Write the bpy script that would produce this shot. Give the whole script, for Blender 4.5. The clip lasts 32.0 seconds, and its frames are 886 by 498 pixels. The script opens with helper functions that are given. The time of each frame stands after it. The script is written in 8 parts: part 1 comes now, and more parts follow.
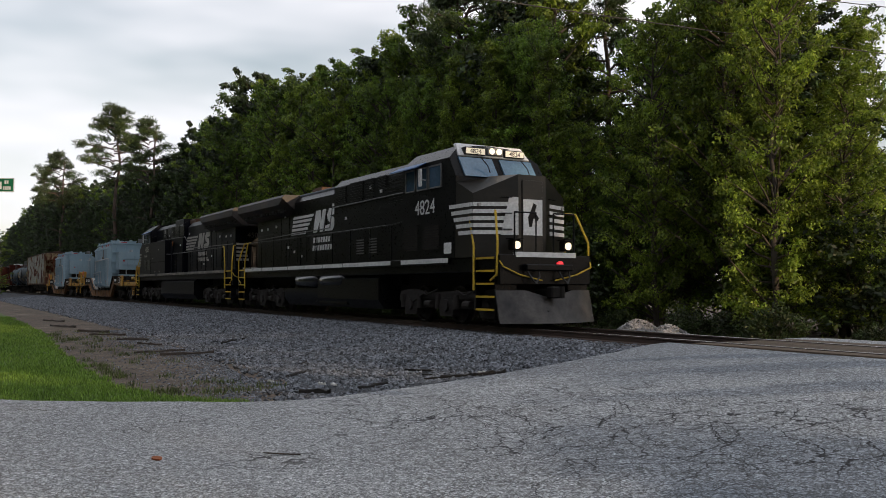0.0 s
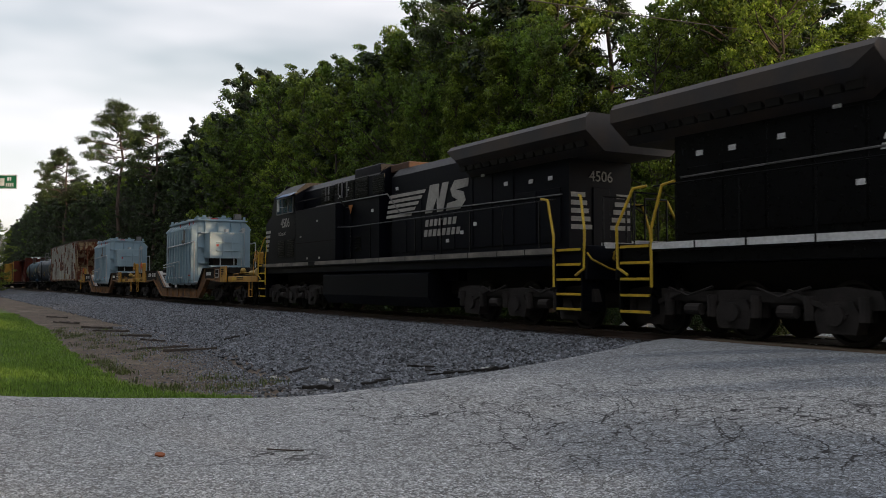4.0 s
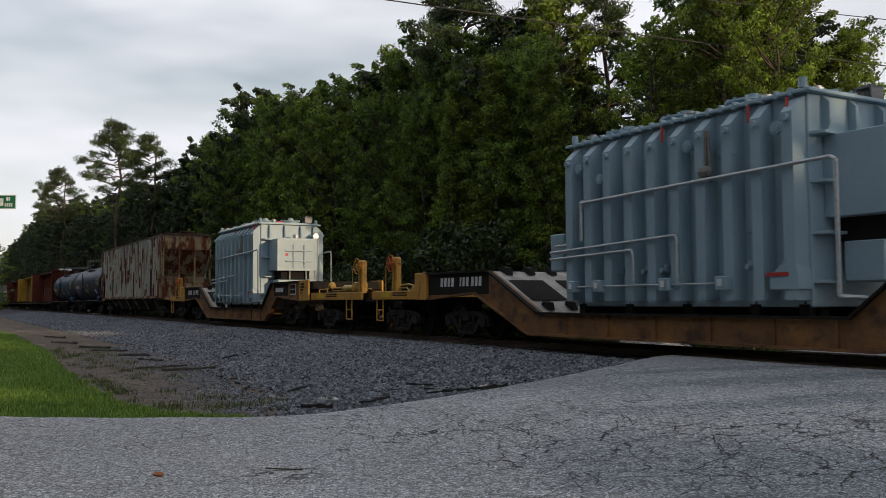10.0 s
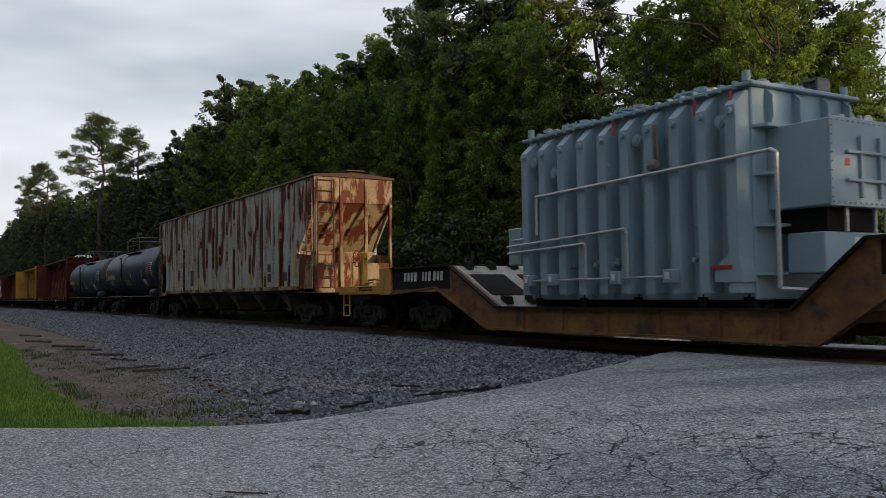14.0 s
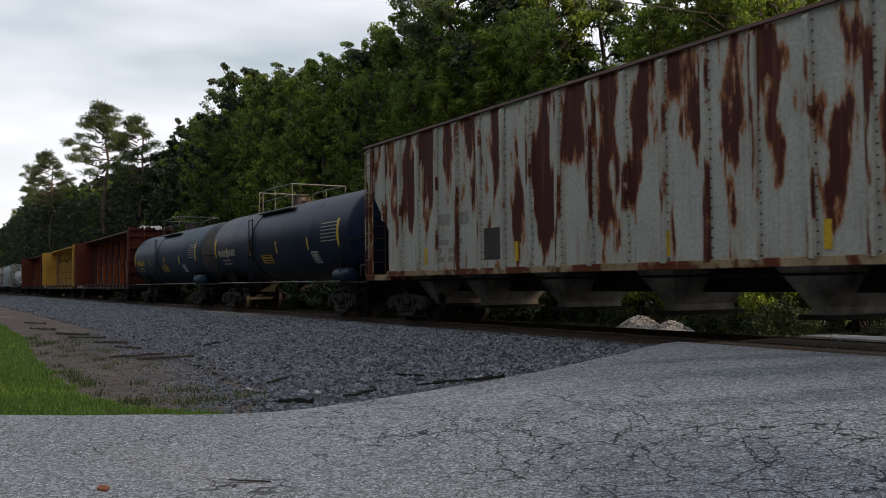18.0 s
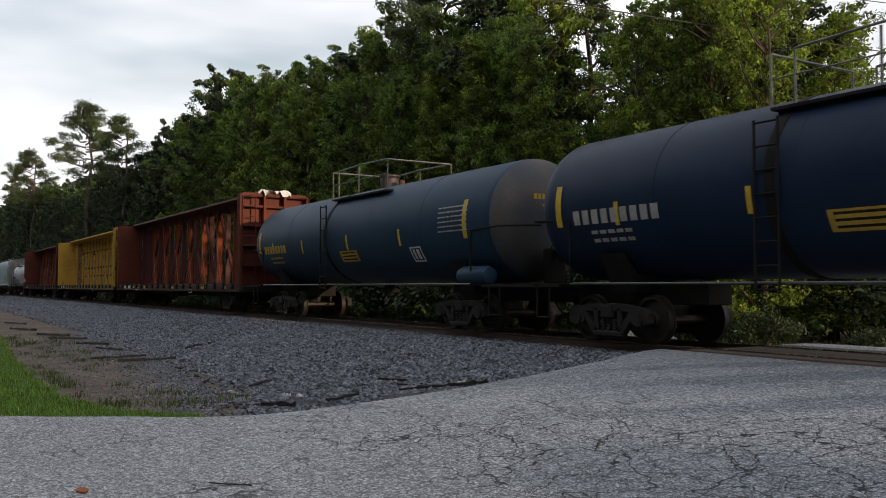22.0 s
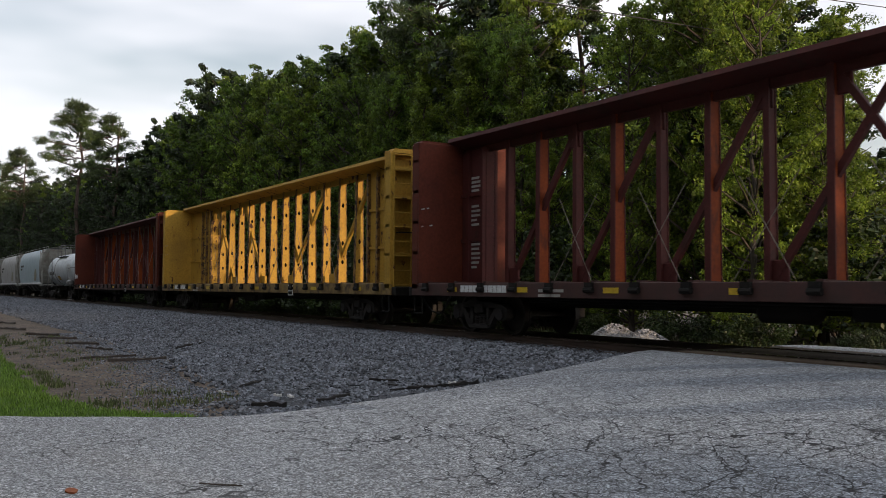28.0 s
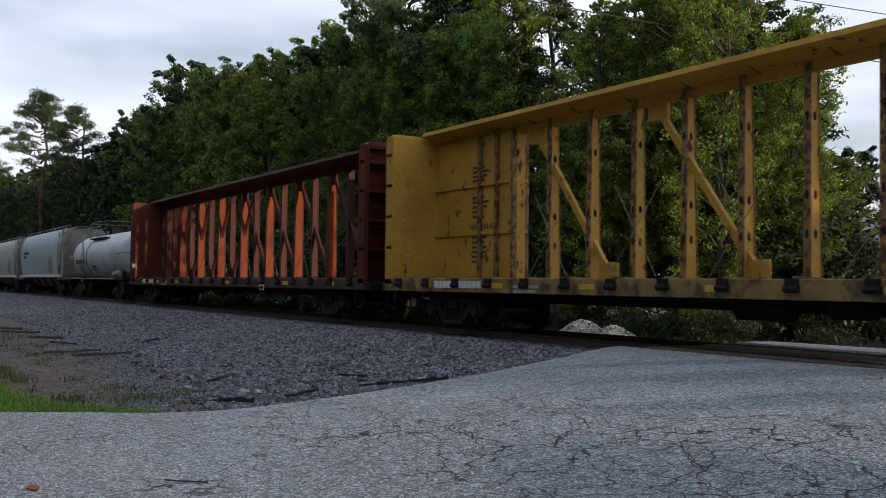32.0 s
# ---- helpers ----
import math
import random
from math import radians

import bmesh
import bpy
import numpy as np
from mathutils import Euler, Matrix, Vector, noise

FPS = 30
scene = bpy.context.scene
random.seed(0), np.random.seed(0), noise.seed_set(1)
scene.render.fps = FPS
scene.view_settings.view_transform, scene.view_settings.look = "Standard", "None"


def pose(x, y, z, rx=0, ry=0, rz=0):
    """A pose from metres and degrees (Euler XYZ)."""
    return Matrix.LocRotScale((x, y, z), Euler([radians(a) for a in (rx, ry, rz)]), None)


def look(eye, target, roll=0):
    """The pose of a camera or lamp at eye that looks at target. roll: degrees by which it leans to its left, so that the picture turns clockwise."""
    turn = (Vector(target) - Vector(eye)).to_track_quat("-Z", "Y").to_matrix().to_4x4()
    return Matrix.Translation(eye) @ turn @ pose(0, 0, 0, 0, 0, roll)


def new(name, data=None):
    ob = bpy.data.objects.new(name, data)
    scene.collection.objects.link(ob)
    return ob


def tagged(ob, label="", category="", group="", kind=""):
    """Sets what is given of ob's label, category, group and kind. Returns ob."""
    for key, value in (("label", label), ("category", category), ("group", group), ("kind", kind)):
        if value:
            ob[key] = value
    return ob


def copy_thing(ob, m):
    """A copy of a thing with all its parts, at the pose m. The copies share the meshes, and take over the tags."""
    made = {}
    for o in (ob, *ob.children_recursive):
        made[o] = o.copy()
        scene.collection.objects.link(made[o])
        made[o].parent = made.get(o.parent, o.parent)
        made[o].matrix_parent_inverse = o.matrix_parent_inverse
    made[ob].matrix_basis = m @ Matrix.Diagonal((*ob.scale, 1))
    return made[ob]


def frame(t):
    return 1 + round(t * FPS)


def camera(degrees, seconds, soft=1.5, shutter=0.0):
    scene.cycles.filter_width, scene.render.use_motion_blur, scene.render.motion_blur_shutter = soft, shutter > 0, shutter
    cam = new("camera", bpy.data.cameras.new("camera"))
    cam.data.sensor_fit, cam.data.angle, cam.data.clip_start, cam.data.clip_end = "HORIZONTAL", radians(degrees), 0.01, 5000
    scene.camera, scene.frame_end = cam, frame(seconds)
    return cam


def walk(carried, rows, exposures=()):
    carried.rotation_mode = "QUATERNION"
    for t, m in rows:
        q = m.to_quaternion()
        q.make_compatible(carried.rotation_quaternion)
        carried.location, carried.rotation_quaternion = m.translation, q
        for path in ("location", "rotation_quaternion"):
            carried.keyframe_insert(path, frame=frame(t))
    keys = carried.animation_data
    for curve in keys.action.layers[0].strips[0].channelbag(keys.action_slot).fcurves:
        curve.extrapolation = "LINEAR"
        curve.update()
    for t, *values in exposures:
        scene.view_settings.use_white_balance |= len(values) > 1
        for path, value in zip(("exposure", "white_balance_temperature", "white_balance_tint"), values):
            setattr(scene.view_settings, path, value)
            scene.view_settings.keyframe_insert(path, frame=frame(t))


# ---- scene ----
LENS = 53.51
PATH = [
    (0.0, 0.658, -0.400, 1.053, 92.43, -0.04, 59.84), (0.5, 0.645, -0.392, 1.053, 92.19, 0.04, 60.11),
    (1.0, 0.661, -0.402, 1.053, 91.82, 0.12, 60.24), (1.5, 0.653, -0.397, 1.053, 91.67, 0.19, 60.19),
    (2.0, 0.649, -0.395, 1.053, 92.00, 0.12, 60.01), (2.5, 0.643, -0.391, 1.053, 92.10, 0.11, 60.06),
    (3.0, 0.657, -0.400, 1.053, 92.06, 0.12, 60.14), (3.5, 0.651, -0.396, 1.053, 92.03, 0.05, 60.02),
    (5.5, 0.639, -0.388, 1.053, 93.04, 0.04, 60.15), (6.0, 0.645, -0.392, 1.053, 93.24, 0.08, 60.10),
    (6.5, 0.639, -0.389, 1.053, 93.31, 0.16, 60.17), (7.0, 0.638, -0.388, 1.053, 93.30, 0.13, 59.92),
    (7.5, 0.647, -0.393, 1.053, 93.16, 0.14, 59.89), (8.0, 0.627, -0.381, 1.054, 93.15, 0.00, 59.85),
    (8.5, 0.652, -0.397, 1.053, 92.95, 0.05, 59.82), (9.0, 0.673, -0.410, 1.053, 92.90, 0.04, 59.77),
    (9.5, 0.676, -0.411, 1.053, 93.04, 0.23, 59.59), (10.0, 0.672, -0.409, 1.053, 93.33, 0.32, 59.92),
    (10.5, 0.660, -0.401, 1.053, 93.43, 0.48, 60.11), (11.0, 0.667, -0.406, 1.053, 93.27, 0.50, 60.39),
    (11.5, 0.657, -0.400, 1.053, 93.11, 0.51, 60.28), (12.0, 0.662, -0.402, 1.053, 93.02, 0.64, 60.30),
    (12.5, 1.027, -0.624, 1.048, 92.92, 0.73, 60.34), (13.0, 0.946, -0.575, 1.049, 92.84, 0.75, 60.14),
    (13.5, 0.683, -0.415, 1.053, 92.78, 0.76, 59.81), (14.0, -0.323, 0.196, 1.067, 92.92, 0.77, 59.20),
    (14.5, -0.332, 0.202, 1.067, 93.17, 0.45, 58.94), (16.5, -0.331, 0.201, 1.067, 92.80, 0.32, 58.75),
    (17.0, -0.334, 0.203, 1.067, 92.67, 0.36, 58.54), (17.5, -0.340, 0.207, 1.067, 92.46, 0.43, 58.98),
    (18.0, -0.337, 0.205, 1.067, 92.22, 0.55, 59.45), (18.5, -0.334, 0.203, 1.067, 92.28, 0.61, 59.73),
    (19.0, -0.336, 0.204, 1.067, 92.65, 0.39, 59.66), (19.5, -0.327, 0.199, 1.067, 92.92, 0.11, 59.65),
    (20.0, -0.330, 0.201, 1.067, 92.92, 0.11, 59.56), (20.5, -0.337, 0.205, 1.067, 92.72, 0.07, 59.32),
    (21.0, -0.344, 0.209, 1.068, 92.55, 0.04, 58.84), (21.5, -0.343, 0.209, 1.068, 92.50, -0.00, 58.59),
    (22.0, -0.334, 0.203, 1.067, 92.53, -0.15, 58.42), (22.5, -0.331, 0.201, 1.067, 92.53, -0.12, 58.42),
    (23.0, -0.306, 0.186, 1.067, 92.50, -0.03, 58.47), (23.5, -0.351, 0.213, 1.068, 92.40, 0.13, 58.50),
    (24.0, -0.333, 0.202, 1.067, 92.35, 0.21, 58.62), (24.5, -0.337, 0.205, 1.067, 92.44, 0.19, 58.42),
    (26.5, -0.330, 0.201, 1.067, 92.71, -0.40, 57.70), (27.0, -0.342, 0.208, 1.068, 92.68, -0.42, 57.67),
    (27.5, -0.342, 0.208, 1.068, 92.65, -0.35, 57.77), (28.0, -0.337, 0.205, 1.067, 92.57, -0.31, 57.86),
    (28.5, -0.350, 0.213, 1.068, 92.61, -0.27, 57.79), (29.0, -0.363, 0.221, 1.068, 92.64, -0.43, 57.34),
    (29.5, -0.365, 0.222, 1.068, 92.66, -0.57, 56.90), (30.0, -0.366, 0.223, 1.068, 92.72, -0.71, 56.53),
    (30.5, -0.388, 0.236, 1.068, 92.84, -0.73, 56.20), (31.0, -0.384, 0.234, 1.068, 92.72, -0.69, 55.91),
    (31.5, -0.367, 0.223, 1.068, 92.54, -0.60, 55.83), (32.0, -0.363, 0.221, 1.068, 92.28, -0.61, 55.89),
]
# seconds, metres that the train has gone past its place at 23 s
TRAIN = [
    (0, -150.30), (1, -143.73), (2, -137.24), (3, -130.81), (4, -124.39), (5, -117.97), (6, -111.50), (7, -105.01),
    (8, -98.48), (9, -91.95), (10, -85.36), (11, -78.77), (12, -72.17), (13, -65.68), (14, -58.72), (15, -52.16),
    (16, -45.60), (17, -39.04), (18, -32.50), (19, -25.97), (20, -19.45), (21, -12.93), (22, -6.45), (23, 0.00),
    (24, 6.42), (25, 12.81), (26, 19.23), (27, 25.65), (28, 32.07), (29, 38.46), (30, 44.79), (31, 51.09),
    (32, 57.35),
]
EXPOSURE = [(0.0, 0.0, 6250), (6.0, 0.06, 6350), (8.0, 0.1, 6300), (9.0, -0.06, 6250), (13.0, -0.28, 6100), (15.5, -0.15, 6100), (18.0, -0.02, 6200), (19.0, -0.12, 6020), (21.0, 0.0, 6200), (23.0, 0.15, 6300), (27.0, 0.1, 6250), (30.0, 0.05, 6000), (32.0, 0.0, 5750)]
CLOUD = (9.9, 9.85, 9.75, 1.0)
SKY = 0.107
SUN = 3.3
YC = 13.32          # the track's middle line, metres ahead of the camera's line
cam = camera(LENS, 32.0, 0.8, 0.16)
walk(cam, [(t, pose(x, y, z, a, b, c)) for t, x, y, z, a, b, c in PATH], [(t, e, k, 14) for t, e, k in EXPOSURE])

# ---- sky and sun: low evening sun ahead of the train, thin streaked cloud ----
SUN_AZ, SUN_EL = 18.0, 10.0      # degrees from +x towards +y, and above the horizon
world = bpy.data.worlds.new("sky")
scene.world = world
world.use_nodes = True
nt = world.node_tree
nt.nodes.clear()
w_out = nt.nodes.new("ShaderNodeOutputWorld")
w_bg = nt.nodes.new("ShaderNodeBackground")
w_sky = nt.nodes.new("ShaderNodeTexSky")
w_sky.sky_type, w_sky.sun_disc = "NISHITA", False
w_sky.sun_elevation, w_sky.sun_rotation = radians(SUN_EL), radians(90 - SUN_AZ)
w_sky.air_density, w_sky.dust_density = 1.2, 0.6
w_co = nt.nodes.new("ShaderNodeTexCoord")
w_map = nt.nodes.new("ShaderNodeMapping")
w_map.inputs["Scale"].default_value = (1.2, 2.6, 9.0)
w_map.inputs["Rotation"].default_value = (0.25, 0.3, 0.4)
w_noise = nt.nodes.new("ShaderNodeTexNoise")
w_noise.inputs["Scale"].default_value, w_noise.inputs["Detail"].default_value = 1.1, 3.0
w_noise.inputs["Roughness"].default_value = 0.55
w_ramp = nt.nodes.new("ShaderNodeValToRGB")
w_ramp.color_ramp.elements[0].position, w_ramp.color_ramp.elements[1].position = 0.26, 0.70
w_mix = nt.nodes.new("ShaderNodeMix")
w_mix.data_type = "RGBA"
w_mix.inputs["B"].default_value = CLOUD
nt.links.new(w_co.outputs["Generated"], w_map.inputs["Vector"])
nt.links.new(w_map.outputs["Vector"], w_noise.inputs["Vector"])
nt.links.new(w_noise.outputs["Fac"], w_ramp.inputs["Fac"])
w_amt = nt.nodes.new("ShaderNodeMath")
w_amt.operation = "MULTIPLY_ADD"
w_amt.inputs[1].default_value, w_amt.inputs[2].default_value = 0.78, 0.22
nt.links.new(w_ramp.outputs["Color"], w_amt.inputs[0])
nt.links.new(w_amt.outputs["Value"], w_mix.inputs["Factor"])
nt.links.new(w_sky.outputs["Color"], w_mix.inputs["A"])
nt.links.new(w_mix.outputs["Result"], w_bg.inputs["Color"])
w_bg.inputs["Strength"].default_value = SKY
nt.links.new(w_bg.outputs["Background"], w_out.inputs["Surface"])

sun = new("sun", bpy.data.lights.new("sun", "SUN"))
sun.data.energy, sun.data.angle, sun.data.color = SUN, radians(0.6), (1.0, 0.72, 0.42)
az, el = radians(SUN_AZ), radians(SUN_EL)
sun.matrix_world = look((60 * math.cos(az) * math.cos(el), 60 * math.sin(az) * math.cos(el), 60 * math.sin(el)), (0, 0, 0))


# ---- mesh helpers ----
class Shape:
    """Vertices and faces of one mesh, gathered piece by piece."""

    def __init__(self):
        self.v, self.f, self.m = [], [], Matrix()

    def add(self, verts, faces):
        n = len(self.v)
        self.v += [tuple(self.m @ Vector(p)) for p in verts]
        self.f += [tuple(n + i for i in face) for face in faces]
        return self

    def box(self, x0, x1, y0, y1, z0, z1, c=0.0):
        if c <= 0:
            p = [(x, y, z) for x in (x0, x1) for y in (y0, y1) for z in (z0, z1)]
            return self.add(p, [(0, 1, 3, 2), (4, 6, 7, 5), (0, 4, 5, 1), (2, 3, 7, 6), (0, 2, 6, 4), (1, 5, 7, 3)])
        lo, hi, p, at = (x0, y0, z0), (x1, y1, z1), [], {}
        for i in range(8):
            s = ((i >> 2) & 1, (i >> 1) & 1, i & 1)
            for k in range(3):
                at[i, k] = len(p)
                p.append(tuple((hi[j] - (0 if j == k else c)) if s[j] else (lo[j] + (0 if j == k else c)) for j in range(3)))
        f = []
        for k in range(3):
            a, b = [(4, 2, 1)[j] for j in range(3) if j != k]
            for s in (0, (4, 2, 1)[k]):
                q = (at[s, k], at[s + a, k], at[s + a + b, k], at[s + b, k])
                f.append(q)
        for k in range(3):                       # edges along axis k
            d, (a, b) = (4, 2, 1)[k], [j for j in range(3) if j != k]
            for s in range(8):
                if not s & d:
                    f.append((at[s, a], at[s + d, a], at[s + d, b], at[s, b]))
        for i in range(8):
            f.append((at[i, 0], at[i, 1], at[i, 2]))
        return self.add(p, f)

    def cyl(self, a, b, r, n=12, r2=None, caps=True):
        a, b, r2 = Vector(a), Vector(b), r if r2 is None else r2
        w = (b - a).normalized()
        u = w.orthogonal().normalized()
        v = w.cross(u)
        ring = [(math.cos(2 * math.pi * i / n), math.sin(2 * math.pi * i / n)) for i in range(n)]
        p = [a + (u * x + v * y) * r for x, y in ring] + [b + (u * x + v * y) * r2 for x, y in ring]
        f = [(i, (i + 1) % n, n + (i + 1) % n, n + i) for i in range(n)]
        if caps:
            f += [tuple(range(n - 1, -1, -1)), tuple(range(n, 2 * n))]
        return self.add(p, f)

    def path(self, pts, r, n=8):
        for a, b in zip(pts, pts[1:]):
            self.cyl(a, b, r, n)
        return self

    def prism(self, outline, y0, y1):
        """An outline of (x, z) points, drawn out from y0 to y1."""
        n = len(outline)
        p = [(x, y0, z) for x, z in outline] + [(x, y1, z) for x, z in outline]
        f = [(i, (i + 1) % n, n + (i + 1) % n, n + i) for i in range(n)]
        return self.add(p, f + [tuple(range(n - 1, -1, -1)), tuple(range(n, 2 * n))])

    def prism_x(self, outline, x0, x1):
        """An outline of (y, z) points, drawn out from x0 to x1."""
        n = len(outline)
        p = [(x0, y, z) for y, z in outline] + [(x1, y, z) for y, z in outline]
        f = [(i, (i + 1) % n, n + (i + 1) % n, n + i) for i in range(n)]
        return self.add(p, f + [tuple(range(n - 1, -1, -1)), tuple(range(n, 2 * n))])

    def prism_z(self, outline, z0, z1):
        n = len(outline)
        p = [(x, y, z0) for x, y in outline] + [(x, y, z1) for x, y in outline]
        f = [(i, (i + 1) % n, n + (i + 1) % n, n + i) for i in range(n)]
        return self.add(p, f + [tuple(range(n - 1, -1, -1)), tuple(range(n, 2 * n))])

    def lathe_x(self, profile, y, z, n=32):
        """A profile of (x, radius) points turned about a line along x."""
        p, f = [], []
        for x, r in profile:
            p += [(x, y + r * math.cos(2 * math.pi * i / n), z + r * math.sin(2 * math.pi * i / n)) for i in range(n)]
        for k in range(len(profile) - 1):
            f += [(k * n + i, k * n + (i + 1) % n, (k + 1) * n + (i + 1) % n, (k + 1) * n + i) for i in range(n)]
        f += [tuple(range(n - 1, -1, -1)), tuple(range((len(profile) - 1) * n, len(profile) * n))]
        return self.add(p, f)

    def beam(self, a, b, w, d, side=(0, 1, 0)):
        """A bar of oblong section from a to b; d across side, w along it."""
        a, b, s = Vector(a), Vector(b), Vector(side).normalized()
        t = (b - a).normalized()
        u = t.cross(s).normalized() * d / 2
        s = s * w / 2
        p = [q + i * s + j * u for q in (a, b) for i, j in ((-1, -1), (1, -1), (1, 1), (-1, 1))]
        return self.add(p, [(0, 3, 2, 1), (4, 5, 6, 7), (0, 1, 5, 4), (1, 2, 6, 5), (2, 3, 7, 6), (3, 0, 4, 7)])

    def mesh(self, name, material, smooth=35):
        me = bpy.data.meshes.new(name)
        me.from_pydata(self.v, [], self.f)
        b = bmesh.new()
        b.from_mesh(me)
        bmesh.ops.recalc_face_normals(b, faces=b.faces)
        b.to_mesh(me)
        b.free()
        me.materials.append(material)
        if smooth:
            me.shade_smooth()
            me.set_sharp_from_angle(angle=radians(smooth))
        return me


def part(name, shape, material, parent, label="", m=None, smooth=35):
    """Links a shape as one mesh under a thing or a part."""
    ob = new(name, shape.mesh(name, material, smooth))
    ob.parent = parent
    if m is not None:
        ob.matrix_basis = m
    return tagged(ob, label) if label else ob


def solid(name, shape, material, label="", category="", kind="", group="", smooth=35):
    return tagged(new(name, shape.mesh(name, material, smooth)), label, category, group, kind)


def thing(name, label, category, group="", m=None):
    ob = new(name)
    ob.empty_display_size = 0.3
    if m is not None:
        ob.matrix_basis = m
    return tagged(ob, label, category, group)


def again(ob, m, parent=None):
    """The same part once more (the mesh is shared) at another pose."""
    o = ob.copy()
    scene.collection.objects.link(o)
    if parent is not None:
        o.parent = parent
    o.matrix_basis = m
    for ch in ob.children:
        again(ch, ch.matrix_basis.copy(), o)
    return o


def loft(s, sections):
    """Closed outlines with equal numbers of points, joined one to the next."""
    n = len(sections[0])
    p = [q for sec in sections for q in sec]
    f = [(k * n + i, k * n + (i + 1) % n, (k + 1) * n + (i + 1) % n, (k + 1) * n + i) for k in range(len(sections) - 1) for i in range(n)]
    return s.add(p, f + [tuple(range(n - 1, -1, -1)), tuple(range((len(sections) - 1) * n, len(sections) * n))])


def at(x, y, z, turn=None):
    return Matrix.Translation((x, y, z)) @ (turn if turn is not None else Matrix())


# ---- materials ----
def mat(name, a, b=None, size=1.0, rough=0.6, metal=0.0, bump=0.1, grain=14.0, stretch=(1, 1, 1), wear=None, wear_at=(0.55, 0.65), wear_size=1.0,
        wear_stretch=(1, 1, 1), dust=None, dust_at=(0.5, 0.8), emit=None, spec=0.5, each=0.0, core=None, core_at=(0.6, 0.7), mottle=(0.78, 1.15)):
    """A painted or natural surface: two colours in large blotches, a fine grain, and if given wear (rust, stains) and dust of a second colour."""
    m = bpy.data.materials.new(name)
    m.use_nodes = True
    t = m.node_tree
    bs = t.nodes["Principled BSDF"]
    co = t.nodes.new("ShaderNodeTexCoord")

    def noise_at(scale, st, detail=4.0):
        mp = t.nodes.new("ShaderNodeMapping")
        mp.inputs["Scale"].default_value = st
        n = t.nodes.new("ShaderNodeTexNoise")
        n.inputs["Scale"].default_value, n.inputs["Detail"].default_value = scale, detail
        t.links.new(co.outputs["Object"], mp.inputs["Vector"])
        t.links.new(mp.outputs["Vector"], n.inputs["Vector"])
        return n

    def ramp(n, lo, hi):
        r = t.nodes.new("ShaderNodeMapRange")
        r.inputs["From Min"].default_value, r.inputs["From Max"].default_value = lo, hi
        t.links.new(n.outputs["Fac"], r.inputs["Value"])
        return r

    def mix(fac, ca, cb, kind="MIX"):
        x = t.nodes.new("ShaderNodeMix")
        x.data_type, x.blend_type = "RGBA", kind
        if isinstance(fac, float):
            x.inputs["Factor"].default_value = fac
        else:
            t.links.new(fac.outputs[0], x.inputs["Factor"])
        for sock, c in (("A", ca), ("B", cb)):
            if isinstance(c, tuple):
                x.inputs[sock].default_value = (*c, 1.0)
            else:
                t.links.new(c.outputs["Result"], x.inputs[sock])
        return x

    b = b or tuple(0.75 * c for c in a)
    big = ramp(noise_at(1.0 / size, stretch), 0.32, 0.68)
    col = mix(big, a, b)
    fine = noise_at(grain, (1, 1, 1), 3.0)
    fr = t.nodes.new("ShaderNodeMapRange")
    fr.inputs["From Min"].default_value, fr.inputs["From Max"].default_value = 0.25, 0.75
    fr.inputs["To Min"].default_value, fr.inputs["To Max"].default_value = mottle
    t.links.new(fine.outputs["Fac"], fr.inputs["Value"])
    g = t.nodes.new("ShaderNodeMix")
    g.data_type, g.blend_type = "RGBA", "MULTIPLY"
    g.inputs["Factor"].default_value = 1.0
    t.links.new(col.outputs["Result"], g.inputs["A"])
    t.links.new(fr.outputs["Result"], g.inputs["B"])
    col = g
    if wear:
        worn = noise_at(1.0 / wear_size, wear_stretch, 8.0)
        worn.inputs["Roughness"].default_value = 0.6
        col = mix(ramp(worn, *wear_at), col, wear)
        if core:
            col = mix(ramp(worn, *core_at), col, core)
    if dust:
        col = mix(ramp(noise_at(0.6 / size, stretch, 5.0), *dust_at), col, dust)
    if each:
        info = t.nodes.new("ShaderNodeObjectInfo")
        er = t.nodes.new("ShaderNodeMapRange")
        er.inputs["To Min"].default_value, er.inputs["To Max"].default_value = 1 - each, 1 + each
        t.links.new(info.outputs["Random"], er.inputs["Value"])
        e2 = t.nodes.new("ShaderNodeMix")
        e2.data_type, e2.blend_type = "RGBA", "MULTIPLY"
        e2.inputs["Factor"].default_value = 1.0
        t.links.new(col.outputs["Result"], e2.inputs["A"])
        t.links.new(er.outputs["Result"], e2.inputs["B"])
        col = e2
    t.links.new(col.outputs["Result"], bs.inputs["Base Color"])
    rr = t.nodes.new("ShaderNodeMapRange")
    rr.inputs["To Min"].default_value, rr.inputs["To Max"].default_value = max(0.03, rough - 0.1), min(1.0, rough + 0.1)
    t.links.new(fine.outputs["Fac"], rr.inputs["Value"])
    t.links.new(rr.outputs["Result"], bs.inputs["Roughness"])
    bs.inputs["Metallic"].default_value = metal
    bs.inputs["Specular IOR Level"].default_value = spec
    if bump:
        bp = t.nodes.new("ShaderNodeBump")
        bp.inputs["Strength"].default_value, bp.inputs["Distance"].default_value = bump, 0.02
        t.links.new(fine.outputs["Fac"], bp.inputs["Height"])
        t.links.new(bp.outputs["Normal"], bs.inputs["Normal"])
    if emit:
        bs.inputs["Emission Color"].default_value = (*emit[:3], 1.0)
        bs.inputs["Emission Strength"].default_value = emit[3]
    return m

# ---- ground ----
def smooth(a, b, x):
    t = min(1.0, max(0.0, (x - a) / (b - a)))
    return t * t * (3 - 2 * t)


